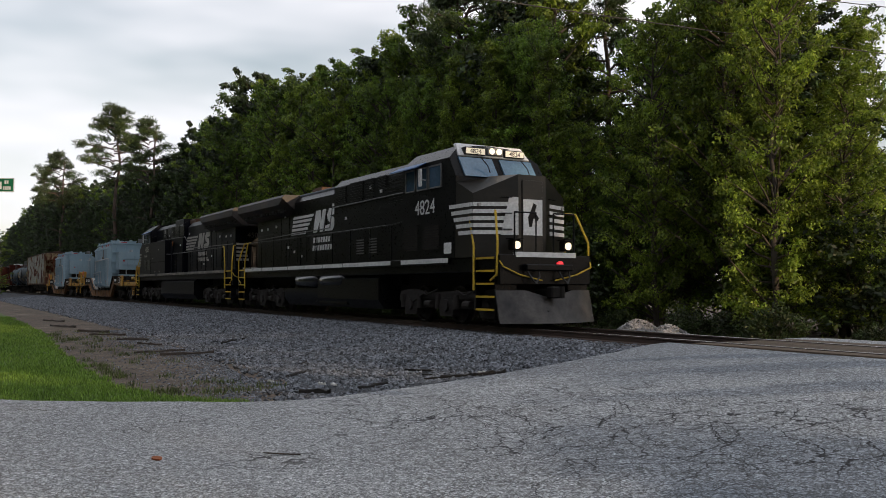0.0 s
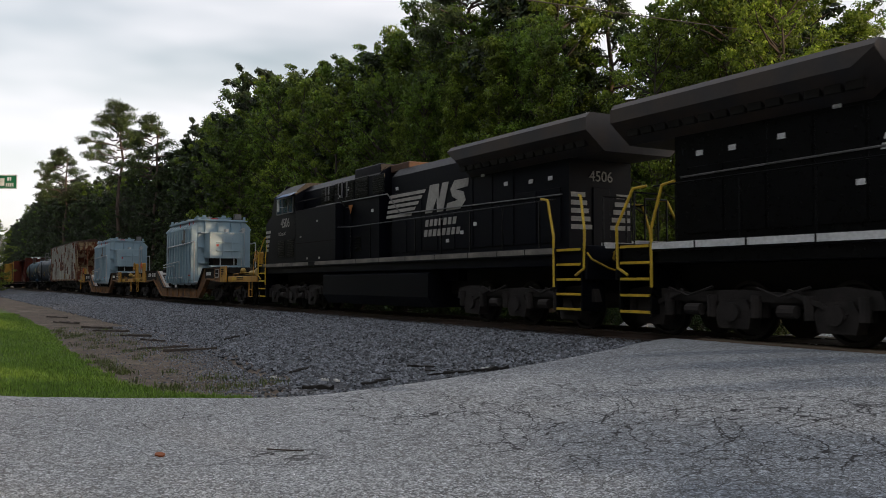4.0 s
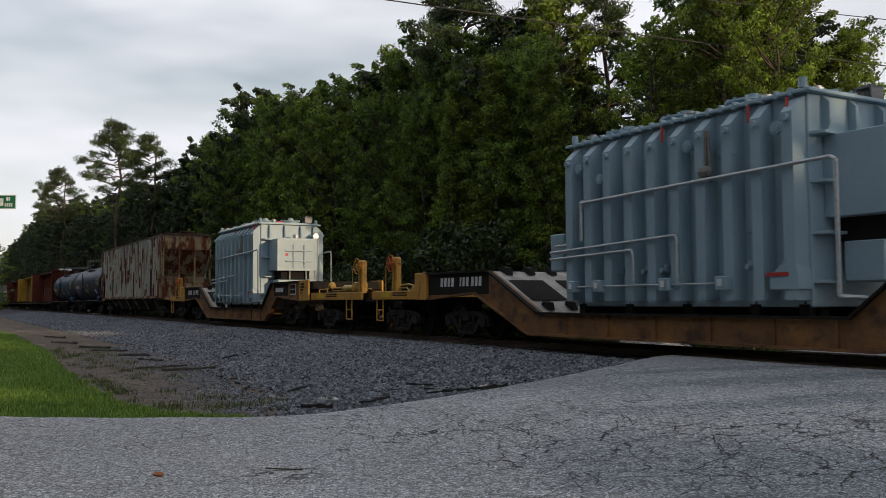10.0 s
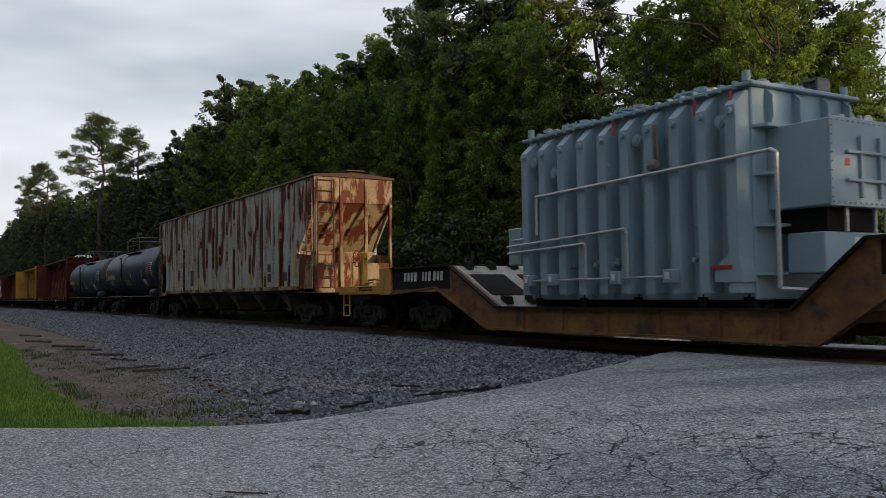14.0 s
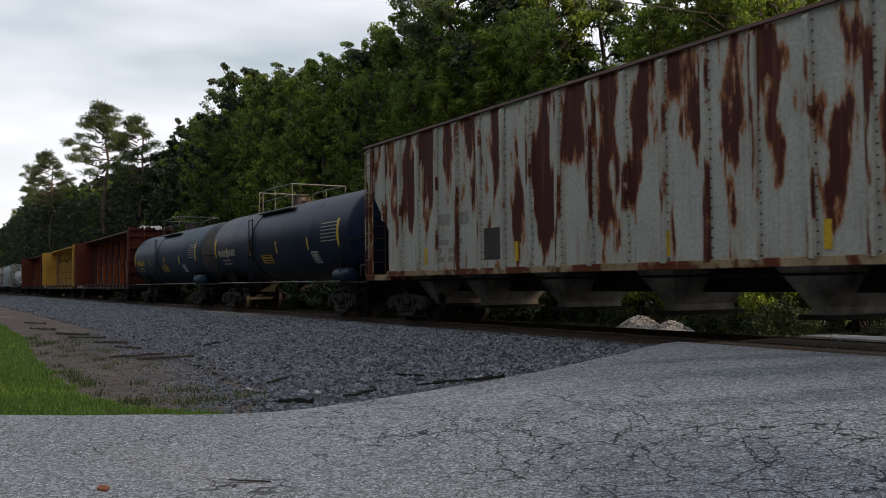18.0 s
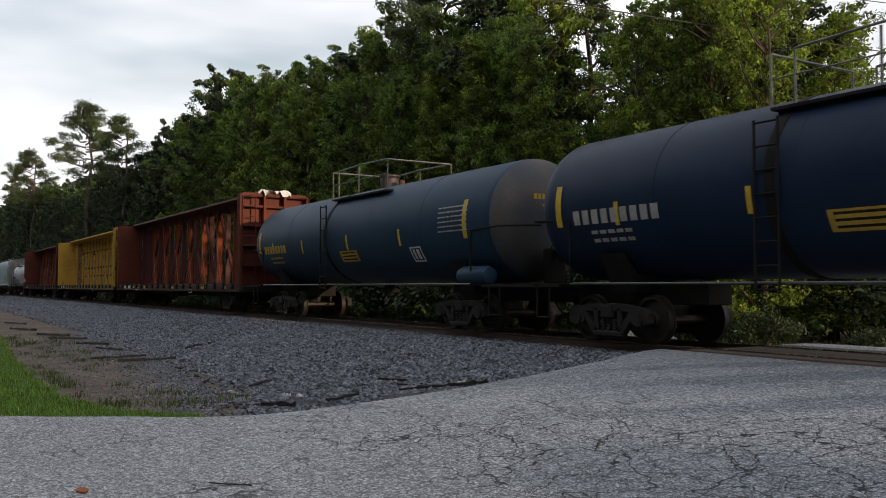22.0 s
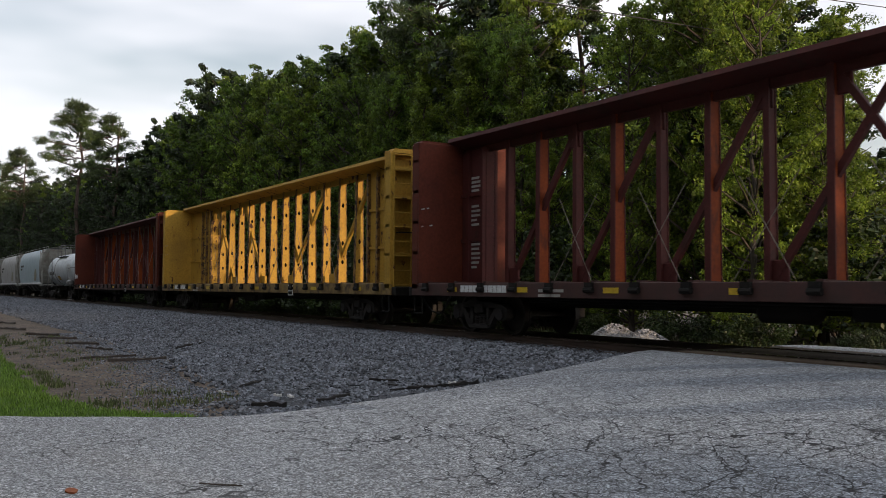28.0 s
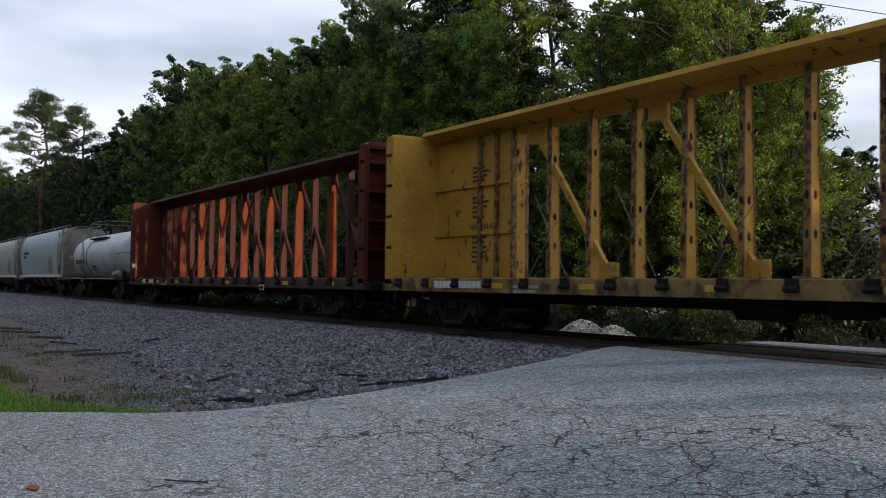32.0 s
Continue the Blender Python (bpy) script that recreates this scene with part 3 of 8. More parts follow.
def lawn(rng, n):
    x = -11.6 - (rng.uniform(0, 1, n) ** 1.5) * 42
    hi = verge(x) + ragged(x, 1.0)
    y = hi - (rng.uniform(0, 1, n)) * np.where(x > -20, 5.0, 6.0)
    e = np.array([road_edge(b) for b in y])
    k = x < e + 0.02 * rng.normal(0, 1, n)
    x, y = x[k], y[k]
    return x, y, np.array([height(a, b) for a, b in zip(x, y)])


def tufts(rng, n):
    cx, cy = rng.uniform(-34, -12, 60), rng.uniform(0, 1, 60)
    i = rng.integers(0, 60, n)
    x = cx[i] + rng.normal(0, 0.16, n)
    y = verge(cx[i]) + 0.2 + cy[i] ** 2 * 1.9 + rng.normal(0, 0.12, n)
    return x, y, np.array([height(a, b) for a, b in zip(x, y)])


def weeds_beyond(rng, n):
    x = rng.uniform(-60, 10, n)
    y = 16.6 + rng.uniform(0, 1, n) ** 1.6 * 6
    k = (x < -12) | (x > 13) | (y > 60)
    k &= ~((np.abs(x + 19.8) < 2.0) & (np.abs(y - 19) < 1.3))
    x, y = x[k], y[k]
    return x, y, np.array([height(a, b) for a, b in zip(x, y)])


solid("lawn", sheet(steps((-70, -11.0, 0.7)), [0, 0.1, 0.25, 0.5, 0.75, 1.0], lambda x, c: 0.0), M_turf, "low green turf under the grass", "lawn", "structure")
me = bpy.data.objects["lawn"].data
for v in me.vertices:                       # lay the strip along the ragged edge
    x, c = v.co.x, v.co.y
    hi = float(verge(x)) + float(ragged(np.array([x]), 1.0)[0]) - 0.1
    y = hi - (1 - c) * 6.0
    if x > road_edge(y) + 0.1:
        x = road_edge(y) + 0.1
    v.co = (x, y, height(x, y) + 0.012)
blades("grass", 130000, lawn, 0.085, 0.0075, M_grass, "bright green unmown grass along the road", 11)
blades("grass", 2400, tufts, 0.11, 0.007, M_weed, "sparse weeds on the bare earth", 12)
blades("grass", 26000, weeds_beyond, 0.32, 0.012, M_weed, "tall weeds beyond the track", 13)

M_char = mat("tarry_black_wood", (0.009, 0.008, 0.008), (0.016, 0.014, 0.012), 0.2, 0.9, bump=0.6)
M_oldtie = mat("grey_rotten_wood", (0.075, 0.06, 0.048), (0.04, 0.032, 0.027), 0.3, 0.95, bump=0.6, stretch=(0.4, 3, 3))
M_litter = mat("white_litter", (0.6, 0.6, 0.58), None, 0.1, 0.6)
M_deadleaf = mat("dry_orange_leaf", (0.32, 0.09, 0.02), (0.24, 0.06, 0.015), 0.05, 0.8)


def splinter(name, a, b, w, label, material, seed, category="debris", lift=0.0):
    """A broken length of wood from a to b, ragged along its edges."""
    rnd = random.Random(seed)
    a, b = Vector(a), Vector(b)
    t = (b - a)
    u = Vector((-t.y, t.x, 0)).normalized()
    s, n, rings = Shape(), 7, []
    for i in range(n + 1):
        k = i / n
        c = a + t * k
        ww = w * (0.35 + 0.65 * math.sin(math.pi * (0.04 + 0.92 * k))) * rnd.uniform(0.6, 1.15)
        h = w * rnd.uniform(0.45, 0.95)
        c = Vector((c.x, c.y, c.z + lift)) + u * rnd.uniform(-0.2, 0.2) * w
        rings.append([tuple(c - u * ww * 0.5), tuple(c + u * ww * 0.5), tuple(c + u * ww * 0.35 + Vector((0, 0, h))), tuple(c - u * ww * 0.3 + Vector((0, 0, h * rnd.uniform(0.6, 1.1))))])
    loft(s, rings)
    return solid(name, s, material, label, category, smooth=25)


def low(x, y):
    return max(height(x, y), float(bed(np.array(x), np.array(y))) if y > toe(x) else -9) + 0.02


for i, (x0, y0, x1, y1, w) in enumerate(((-12.15, 4.5, -11.75, 4.85, 0.16), (-11.85, 5.35, -12.1, 5.98, 0.13), (-11.9, 6.85, -11.62, 7.35, 0.12), (-11.6, 7.3, -11.4, 7.8, 0.17), (-23.7, 6.6, -24.4, 7.25, 0.16), (-24.3, 7.4, -24.9, 7.75, 0.14),
                                         (-13.45, 7.0, -12.8, 7.2, 0.1), (-14.5, 5.15, -14.95, 5.7, 0.12), (-12.0, 6.6, -11.9, 6.9, 0.08), (-12.6, 6.9, -12.3, 6.95, 0.07), (-16.5, 6.2, -16.9, 6.5, 0.07))):
    splinter("broken_tie_piece", (x0, y0, low(x0, y0)), (x1, y1, low(x1, y1)), w * 0.46, "tar-black broken piece of tie wood on the stones", M_char, i)
for i, (x0, y0, x1, y1, w) in enumerate(((-21.2, 4.4, -20.8, 5.6, 0.2), (-22.3, 4.0, -22.0, 5.2, 0.16), (-31.5, 4.3, -30.0, 5.2, 0.22), (-33.5, 4.2, -32.0, 5.0, 0.22), (-39.5, 3.9, -37.0, 4.6, 0.24), (-28.0, 4.6, -26.9, 5.3, 0.2), (-25.5, 4.7, -24.6, 5.2, 0.15), (-46, 4.3, -43, 4.9, 0.25))):
    splinter("old_tie", (x0, y0, low(x0, y0)), (x1, y1, low(x1, y1)), w * 0.45, "rotten grey-brown railway tie lying on bare earth", M_oldtie, 40 + i, "railway tie")
for i, (x, y) in enumerate(((-13.8, 4.56), (-12.85, 5.1), (-12.6, 5.2), (-11.7, 7.45))):
    splinter("litter", (x, y, low(x, y) + 0.02), (x + 0.16, y + 0.05, low(x, y) + 0.02), 0.05, "scrap of pale litter on the gravel", M_litter, 70 + i, "litter")
leafs = Shape()
lf = [(math.cos(a) * (0.075 + 0.03 * math.cos(2 * a)), math.sin(a) * 0.05) for a in [k * math.pi / 6 for k in range(12)]]
leafs.prism_z([(x - 8.07, y + 1.5) for x, y in lf], road_height(-8.07, 1.5) + 0.004, road_height(-8.07, 1.5) + 0.016)
solid("fallen_leaf", leafs, M_deadleaf, "dry orange leaf on the asphalt", "leaf")
tw = Shape().path([(-7.75, 2.45, road_height(-7.7, 2.5) + 0.01), (-7.6, 2.55, road_height(-7.6, 2.55) + 0.014), (-7.45, 2.72, road_height(-7.5, 2.7) + 0.01)], 0.007, 6)
solid("twig", tw, M_oldtie, "thin brown twig on the asphalt", "twig")
M_faintpaint = mat("worn_road_paint", (0.42, 0.42, 0.4), (0.25, 0.25, 0.24), 0.08, 0.8)
for i, (x, y) in enumerate(((-12.7, 0.75), (-12.45, 0.62), (-12.3, 0.85))):
    splinter("paint_flake", (x, y, road_height(x, y) - 0.006), (x + 0.2, y + 0.12, road_height(x, y) - 0.006), 0.02, "worn flake of white road paint", M_faintpaint, 90 + i, "road paint")

# ---- paints and metals ----
M_black = mat("black_enamel", (0.0032, 0.0036, 0.0046), (0.0045, 0.0048, 0.0055), 1.5, 0.3, bump=0.02, spec=0.13, dust=(0.010, 0.009, 0.0085), dust_at=(0.6, 1.0))
M_blue = mat("faded_black_enamel", (0.0042, 0.0050, 0.0095), (0.0036, 0.0042, 0.007), 1.5, 0.42, bump=0.03, spec=0.09, dust=(0.010, 0.0095, 0.010), dust_at=(0.6, 1.0))
M_under = mat("grimy_black_steel", (0.009, 0.0085, 0.008), (0.016, 0.014, 0.012), 0.5, 0.8, bump=0.3, spec=0.2)
M_truck = mat("dusty_cast_steel", (0.034, 0.029, 0.027), (0.019, 0.017, 0.016), 0.4, 0.8, bump=0.3, grain=25, spec=0.25)
M_wheel = mat("wheel_steel", (0.025, 0.02, 0.017), (0.016, 0.013, 0.011), 0.3, 0.6, metal=0.4, bump=0.15)
M_tread = mat("polished_wheel_tread", (0.45, 0.43, 0.41), (0.35, 0.33, 0.3), 0.3, 0.3, metal=1.0, bump=0.03)
M_white = mat("white_paint", (0.72, 0.73, 0.73), (0.6, 0.61, 0.61), 0.6, 0.5, bump=0.03)
M_yellow = mat("yellow_paint", (0.62, 0.42, 0.02), (0.5, 0.33, 0.02), 0.4, 0.5, bump=0.05)
M_glass = mat("cab_glass", (0.05, 0.10, 0.16), (0.04, 0.08, 0.13), 1.0, 0.05, bump=0.0, spec=0.9)
M_lamp = mat("lit_lamp", (0.9, 0.85, 0.7), None, 1.0, 0.3, emit=(1.0, 0.80, 0.50, 1.3))
M_red = mat("red_paint", (0.45, 0.03, 0.02), (0.35, 0.02, 0.02), 0.3, 0.5)
M_grey = mat("grey_steel", (0.2, 0.2, 0.2), (0.14, 0.14, 0.14), 0.5, 0.5, metal=0.4)
M_hose = mat("rubber_hose", (0.02, 0.02, 0.02), (0.03, 0.03, 0.03), 0.3, 0.7)


def letters(name, body, size, material, parent, m, label=""):
    """Flat painted lettering in the built-in font."""
    c = bpy.data.curves.new(name, "FONT")
    c.body, c.size, c.extrude, c.align_x = body, size, 0.004, "CENTER"
    tmp = new("tmp", c)
    me = bpy.data.meshes.new_from_object(tmp.evaluated_get(bpy.context.evaluated_depsgraph_get()))
    bpy.data.objects.remove(tmp)
    bpy.data.curves.remove(c)
    me.materials.clear()
    me.materials.append(material)
    ob = new(name, me)
    ob.parent, ob.matrix_basis = parent, m
    return tagged(ob, label) if label else ob


NEAR = pose(0, 0, 0, 90, 0, 0)      # letters that face -y and read along +x
FAR = pose(0, 0, 0, 90, 0, 180)     # letters that face +y


SPINNING = []       # wheelsets with their radius and place


def wheelset(r, parent, x, gauge=0.75):
    s = Shape()
    for d in (-1, 1):
        y = d * gauge
        s.m = pose(0, 0, 0, 0, 0, 90)
        rim = [(y + d * 0.08, 0.08), (y + d * 0.08, 0.13), (y + d * 0.02, 0.16), (y + d * 0.0, r - 0.09), (y + d * 0.07, r - 0.06), (y + d * 0.07, r), (y - d * 0.05, r + 0.01),
               (y - d * 0.06, r + 0.03), (y - d * 0.085, r + 0.03), (y - d * 0.085, r - 0.05), (y - d * 0.05, 0.16), (y - d * 0.08, 0.1)]
        s.lathe_x([(-px, pr) for px, pr in rim], 0, 0, 28)
        s.m = Matrix()
    s.cyl((0, -0.95, 0), (0, 0.95, 0), 0.085, 10)
    for d in (-1, 1):                                   # end caps with three bolts
        s.cyl((0, d * 0.93, 0), (0, d * 1.16, 0), 0.1, 10)
        for k in range(3):
            a = k * 2.094
            s.cyl((0.06 * math.cos(a), d * 1.15, 0.06 * math.sin(a)), (0.06 * math.cos(a), d * 1.18, 0.06 * math.sin(a)), 0.018, 6)
    ob = part("wheelset", s, M_wheel, parent, m=at(x, 0, r))
    SPINNING.append((ob, r, x))
    return ob


def freight_truck(parent, x, r=0.46):
    """A two-axle truck with cast side frames, springs and turning wheelsets."""
    s = Shape()
    h = 0.89
    for d in (-1, 1):
        y0, y1 = (d * 1.09 - 0.075, d * 1.09 + 0.075)
        for e in (-1, 1):
            s.prism([(e * 1.13, 0.40), (e * 1.13, 0.60), (e * 1.02, 0.68), (e * 0.74, 0.68), (e * 0.68, 0.62), (e * 0.68, 0.40), (e * 0.76, 0.36), (e * 1.04, 0.36)], y0 - 0.01, y1 + 0.01)
            s.prism([(e * 0.78, 0.60), (e * 0.62, 0.60), (e * 0.20, 0.13), (e * 0.40, 0.13)], y0, y1)
            s.box(min(e * 0.28, e * 0.40), max(e * 0.28, e * 0.40), y0, y1, 0.2, 0.70, 0.015)
            s.cyl((e * h, y0 - 0.06, 0.46), (e * h, y1 + 0.06, 0.46), 0.13, 12)
        s.prism([(-1.05, 0.58), (-0.5, 0.62), (0.5, 0.62), (1.05, 0.58), (0.95, 0.69), (0.42, 0.76), (-0.42, 0.76), (-0.95, 0.69)], y0, y1)
        s.box(-0.42, 0.42, y0 - 0.03, y1 + 0.03, 0.12, 0.22, 0.02)
    s.box(-0.18, 0.18, -1.2, 1.2, 0.48, 0.74, 0.03)
    s.cyl((0, 0, 0.7), (0, 0, 0.86), 0.22, 14)
    for e in (-1, 1):
        s.box(e * 0.36 - 0.03, e * 0.36 + 0.03, -1.0, 1.0, 0.3, 0.42)      # brake beams
    fr = part("truck", s, M_truck, parent, "dusty black cast steel truck frame", at(x, 0, 0))
    coil = Shape()
    loft(coil, [[(q * math.cos(a), q * math.sin(a), 0.225 + k * 0.021) for a in [math.pi * i / 5 for i in range(10)]] for k, q in enumerate([0.074, 0.058] * 6)])
    one = part("spring", coil, M_truck, fr, m=at(-0.17, -1.09, 0))
    for x in (-0.17, 0, 0.17):
        for y in (-1.09, 1.09):
            if (x, y) != (-0.17, -1.09):
                again(one, at(x, y, 0), fr)
    for e in (-1, 1):
        wheelset(r, fr, e * h)
    return fr


def coupler(parent, x, d, z=0.86):
    """A knuckle coupler that points along d, with its air hose."""
    s = Shape().box(min(x, x - d * 0.9), max(x, x - d * 0.9), -0.09, 0.09, z - 0.09, z + 0.09, 0.02)
    s.box(min(x - d * 0.25, x + d * 0.02), max(x - d * 0.25, x + d * 0.02), -0.2, 0.16, z - 0.15, z + 0.15, 0.04)
    s.cyl((x - d * 0.02, 0.12, z - 0.15), (x - d * 0.02, 0.12, z + 0.15), 0.09, 10)
    part("coupler", s, M_under, parent)
    hose = [(x - d * 0.7, -0.35, z), (x - d * 0.55, -0.36, z - 0.2), (x - d * 0.3, -0.33, z - 0.42), (x - d * 0.05, -0.25, z - 0.48)]
    part("air_hose", Shape().path(hose, 0.028, 7), M_hose, parent)


def grab(s, x, y, z, w=0.42, axis="x", out=0.09):
    """One rung or grab iron, bent towards the wall at both ends."""
    if axis == "x":
        s.path([(x, y, z), (x, y - out, z), (x + w, y - out, z), (x + w, y, z)], 0.013, 6)
    else:
        s.path([(x, y, z), (x + out, y, z), (x + out, y + w, z), (x, y + w, z)], 0.013, 6)


def ladder(name, parent, material, p, w, z0, z1, axis="x", step=0.38, r=0.018, rails=True):
    """An upright ladder at p = (x, y), with rungs along the axis."""
    s = Shape()
    x, y = p
    q = (x + w, y) if axis == "x" else (x, y + w)
    if rails:
        s.cyl((x, y, z0), (x, y, z1), r * 1.3, 6).cyl((*q, z0), (*q, z1), r * 1.3, 6)
    n = max(1, int((z1 - z0) / step))
    for i in range(n + 1):
        z = z0 + 0.05 + (z1 - z0 - 0.1) * i / n
        s.cyl((x, y, z), (*q, z), r, 6)
    return part(name, s, material, parent)


def bars(name, parent, material, x, y, z, rows, h=0.06, gap=0.05, face=-1, slant=0.0):
    """Small writing too fine to read: rows of bars. rows: list of lists of lengths (negative: a space)."""
    s = Shape()
    for i, row in enumerate(rows):
        u = x
        zz = z - i * (h + gap)
        for w in row:
            if w > 0:
                a, b = (y - 0.004, y + 0.001) if face < 0 else (y - 0.001, y + 0.004)
                s.prism([(u, zz), (u + w, zz), (u + w + slant * h, zz + h), (u + slant * h, zz + h)], a, b)
                u += w + 0.02
            else:
                u -= w
    return tagged(part(name, s, material, parent), kind="stuff")


def brake_wheel(parent, material, x, y, z, r=0.28, axis="x"):
    s = Shape()
    s.m = at(x, y, z) @ (pose(0, 0, 0) if axis == "x" else pose(0, 0, 0, 0, 0, 90))
    n = 20
    ring = [(0, r * math.cos(2 * math.pi * i / n), r * math.sin(2 * math.pi * i / n)) for i in range(n + 1)]
    s.path(ring, 0.018, 6)
    for k in range(6):
        a = k * math.pi / 3
        s.cyl((0, 0, 0), (0, r * math.cos(a), r * math.sin(a)), 0.014, 6)
    s.cyl((-0.06, 0, 0), (0.04, 0, 0), 0.06, 10)
    return part("brake_wheel", s, material, parent)


CARS = []        # every thing of the train with its place along it


def car(name, label, category, s, group="cars of the freight train"):
    ob = thing(name, label, category, group, at(s, YC, 0))
    CARS.append((ob, s))
    return ob

# ---- the two locomotives ----
def loco_truck(parent, x):
    s = Shape()
    for d in (-1, 1):
        y0, y1 = d * 1.12 - 0.09, d * 1.12 + 0.09
        s.prism([(-2.95, 0.62), (-2.85, 0.9), (-2.2, 0.98), (-1.2, 0.86), (0, 0.92), (1.2, 0.86), (2.2, 0.98), (2.85, 0.9), (2.95, 0.62), (2.4, 0.6), (1.7, 0.7), (0.5, 0.7), (-0.5, 0.7), (-1.7, 0.7), (-2.4, 0.6)], y0, y1)
        for e in (-1, 0, 1):
            a = e * 2.1
            s.prism([(a - 0.34, 0.22), (a + 0.34, 0.22), (a + 0.42, 0.5), (a + 0.30, 0.74), (a - 0.30, 0.74), (a - 0.42, 0.5)], y0 - 0.05, y1 + 0.05)
            s.cyl((a, y0 - 0.12, 0.52), (a, y1 + 0.12, 0.52), 0.17, 14)
            for k in (-0.5, 0.5):
                s.cyl((a + k, y0 - 0.02, 0.42), (a + k, y0 - 0.02, 0.82), 0.10, 10)
                s.cyl((a + k, y1 + 0.02, 0.42), (a + k, y1 + 0.02, 0.82), 0.10, 10)
        for a in (-1.05, 1.05):
            s.cyl((a, d * 1.3, 0.55), (a + 0.35, d * 1.3, 0.55), 0.11, 10)
            s.path([(a - 0.5, d * 1.28, 0.95), (a, d * 1.3, 0.8), (a + 0.6, d * 1.28, 0.97)], 0.025, 6)
        s.beam((-2.3, d * 1.27, 0.5), (-1.2, d * 1.27, 0.9), 0.06, 0.08)
        s.beam((2.3, d * 1.27, 0.5), (1.2, d * 1.27, 0.9), 0.06, 0.08)
    s.box(-2.6, 2.6, -1.0, 1.0, 0.6, 0.85, 0.05)
    fr = part("truck", s, M_truck, parent, "dusty black three-axle truck frame", at(x, 0, 0))
    for e in (-1, 0, 1):
        wheelset(0.54, fr, e * 2.1)


def locomotive(name, label, s_at, facing, paint, tanks, number):
    ob = car(name, label, "locomotive", s_at, "locomotives")
    # the body turns round for the one that runs backwards: parts hang under one holder
    t = facing
    X = lambda a: a * t

    fwd = [0.0]                 # the second one has its cab further ahead
    long_cab = t < 0

    def P(nm, shape, material, lab="", par=None):
        if fwd[0] < 0:          # the first one's cab and nose are longer
            shape.v = [(5.7 + (a - 5.7) * 1.13, b, c) for a, b, c in shape.v]
        elif fwd[0]:
            shape.v = [(a + fwd[0], b, c) for a, b, c in shape.v]
        if t < 0:
            shape.v = [(-a, -b, c) for a, b, c in shape.v]
        return part(nm, shape, material, par or ob, lab)

    # frame and walkway
    fr = Shape().box(-10.85, 11.6 if long_cab else 10.85, -1.42, 1.42, 1.42, 1.82, 0.02).box(-9.8, 11.0 if long_cab else 8.4, -1.5, 1.5, 1.66, 1.84, 0.01)
    fr.box(-4.5, 4.5, -0.9, 0.9, 1.1, 1.45)
    P("frame", fr, paint)
    P("underframe", Shape().box(-10.2, 10.2, -0.62, 0.62, 0.72, 1.43, 0.02), M_under)
    for d in (-1, 1):
        spans = [(-9.75, -8.6), (-8.55, -7.4), (-7.35, -6.0), (-5.95, -4.2), (-4.15, -2.4), (-2.35, -0.6), (-0.55, 1.2), (1.25, 4.9), (5.6, 8.4)] + ([(8.45, 10.9)] if long_cab else [])
        for a, b in spans:
            P("sill_stripe", Shape().box(a, b, d * 1.503 - 0.004, d * 1.503 + 0.004, 1.70, 1.83), M_white if number else M_dullstripe, "white sill stripe")
    # fuel tank
    tk = Shape().prism_x([(-1.42, 0.62), (-1.2, 0.32), (1.2, 0.32), (1.42, 0.62), (1.42, 1.30), (1.25, 1.42), (-1.25, 1.42), (-1.42, 1.30)], -1.2 if tanks else -3.65, 3.9 if tanks else 4.3)
    if tanks:
        tk.prism_x([(-1.35, 0.62), (-1.15, 0.32), (1.15, 0.32), (1.35, 0.62), (1.35, 0.98), (-1.35, 0.98)], -4.9, -1.2).box(-4.9, -1.2, -0.9, 0.9, 0.98, 1.42)
        tk.prism_x([(-1.35, 0.45), (-1.15, 0.32), (1.15, 0.32), (1.35, 0.45), (1.35, 0.98), (-1.35, 0.98)], -1.2, 1.3)
    P("fuel_tank", tk, M_black if tanks else M_blue)
    if tanks:
        for a, b in ((-3.6, -1.4), (-1.1, 1.1)):
            for d in (-1, 1):
                P("air_reservoir", Shape().lathe_x([(a, 0.12), (a + 0.08, 0.22), (a + 0.2, 0.26), (b - 0.2, 0.26), (b - 0.08, 0.22), (b, 0.12)], d * 1.22, 1.26, 20), M_gloss, "glossy dark blue-black air reservoir")
    for x in (-7.9, 7.9):
        loco_truck(ob, X(x))
    # long hood
    hood = Shape()
    loft(hood, [[(x, -0.95, 1.82), (x, -0.95, 4.45), (x, -0.7, 4.72), (x, 0.7, 4.72), (x, 0.95, 4.45), (x, 0.95, 1.82)] for x in (-9.6, -0.4)])
    P("long_hood", hood, paint)
    hi = Shape()
    loft(hi, [[(x, -1.12, 1.82), (x, -1.12, 4.62), (x, -0.85, 4.88), (x, 0.85, 4.88), (x, 1.12, 4.62), (x, 1.12, 1.82)] for x in ((0.2, 7.1) if long_cab else (-0.4, 5.7))])
    P("equipment_cab", hi, paint)
    if long_cab:
        for d in (-1, 1):
            P("side_cabinet", Shape().box(2.95, 7.0, min(d * 1.1, d * 1.497), max(d * 1.1, d * 1.497), 1.84, 3.86, 0.02), paint)
            P("cabinet_door", Shape().box(2.35, 2.9, min(d * 1.12, d * 1.2), max(d * 1.12, d * 1.2), 1.9, 3.7, 0.02), paint)
            P("warning_mark", Shape().prism([(2.3, 3.45), (2.12, 3.75), (2.48, 3.75)], d * 1.205 - 0.004, d * 1.205 + 0.004), M_ember, "small orange warning triangle")
            P("seam", Shape().box(3.0, 6.9, d * 1.5 - 0.006, d * 1.5 + 0.006, 2.55, 2.58), M_under)
            for x in (4.72, 4.42, 3.5, 3.2, 2.75):
                P("vent_post", Shape().box(x - 0.035, x + 0.035, d * 1.15 - 0.02, d * 1.15 + 0.02, 4.08, 4.62), M_grey)
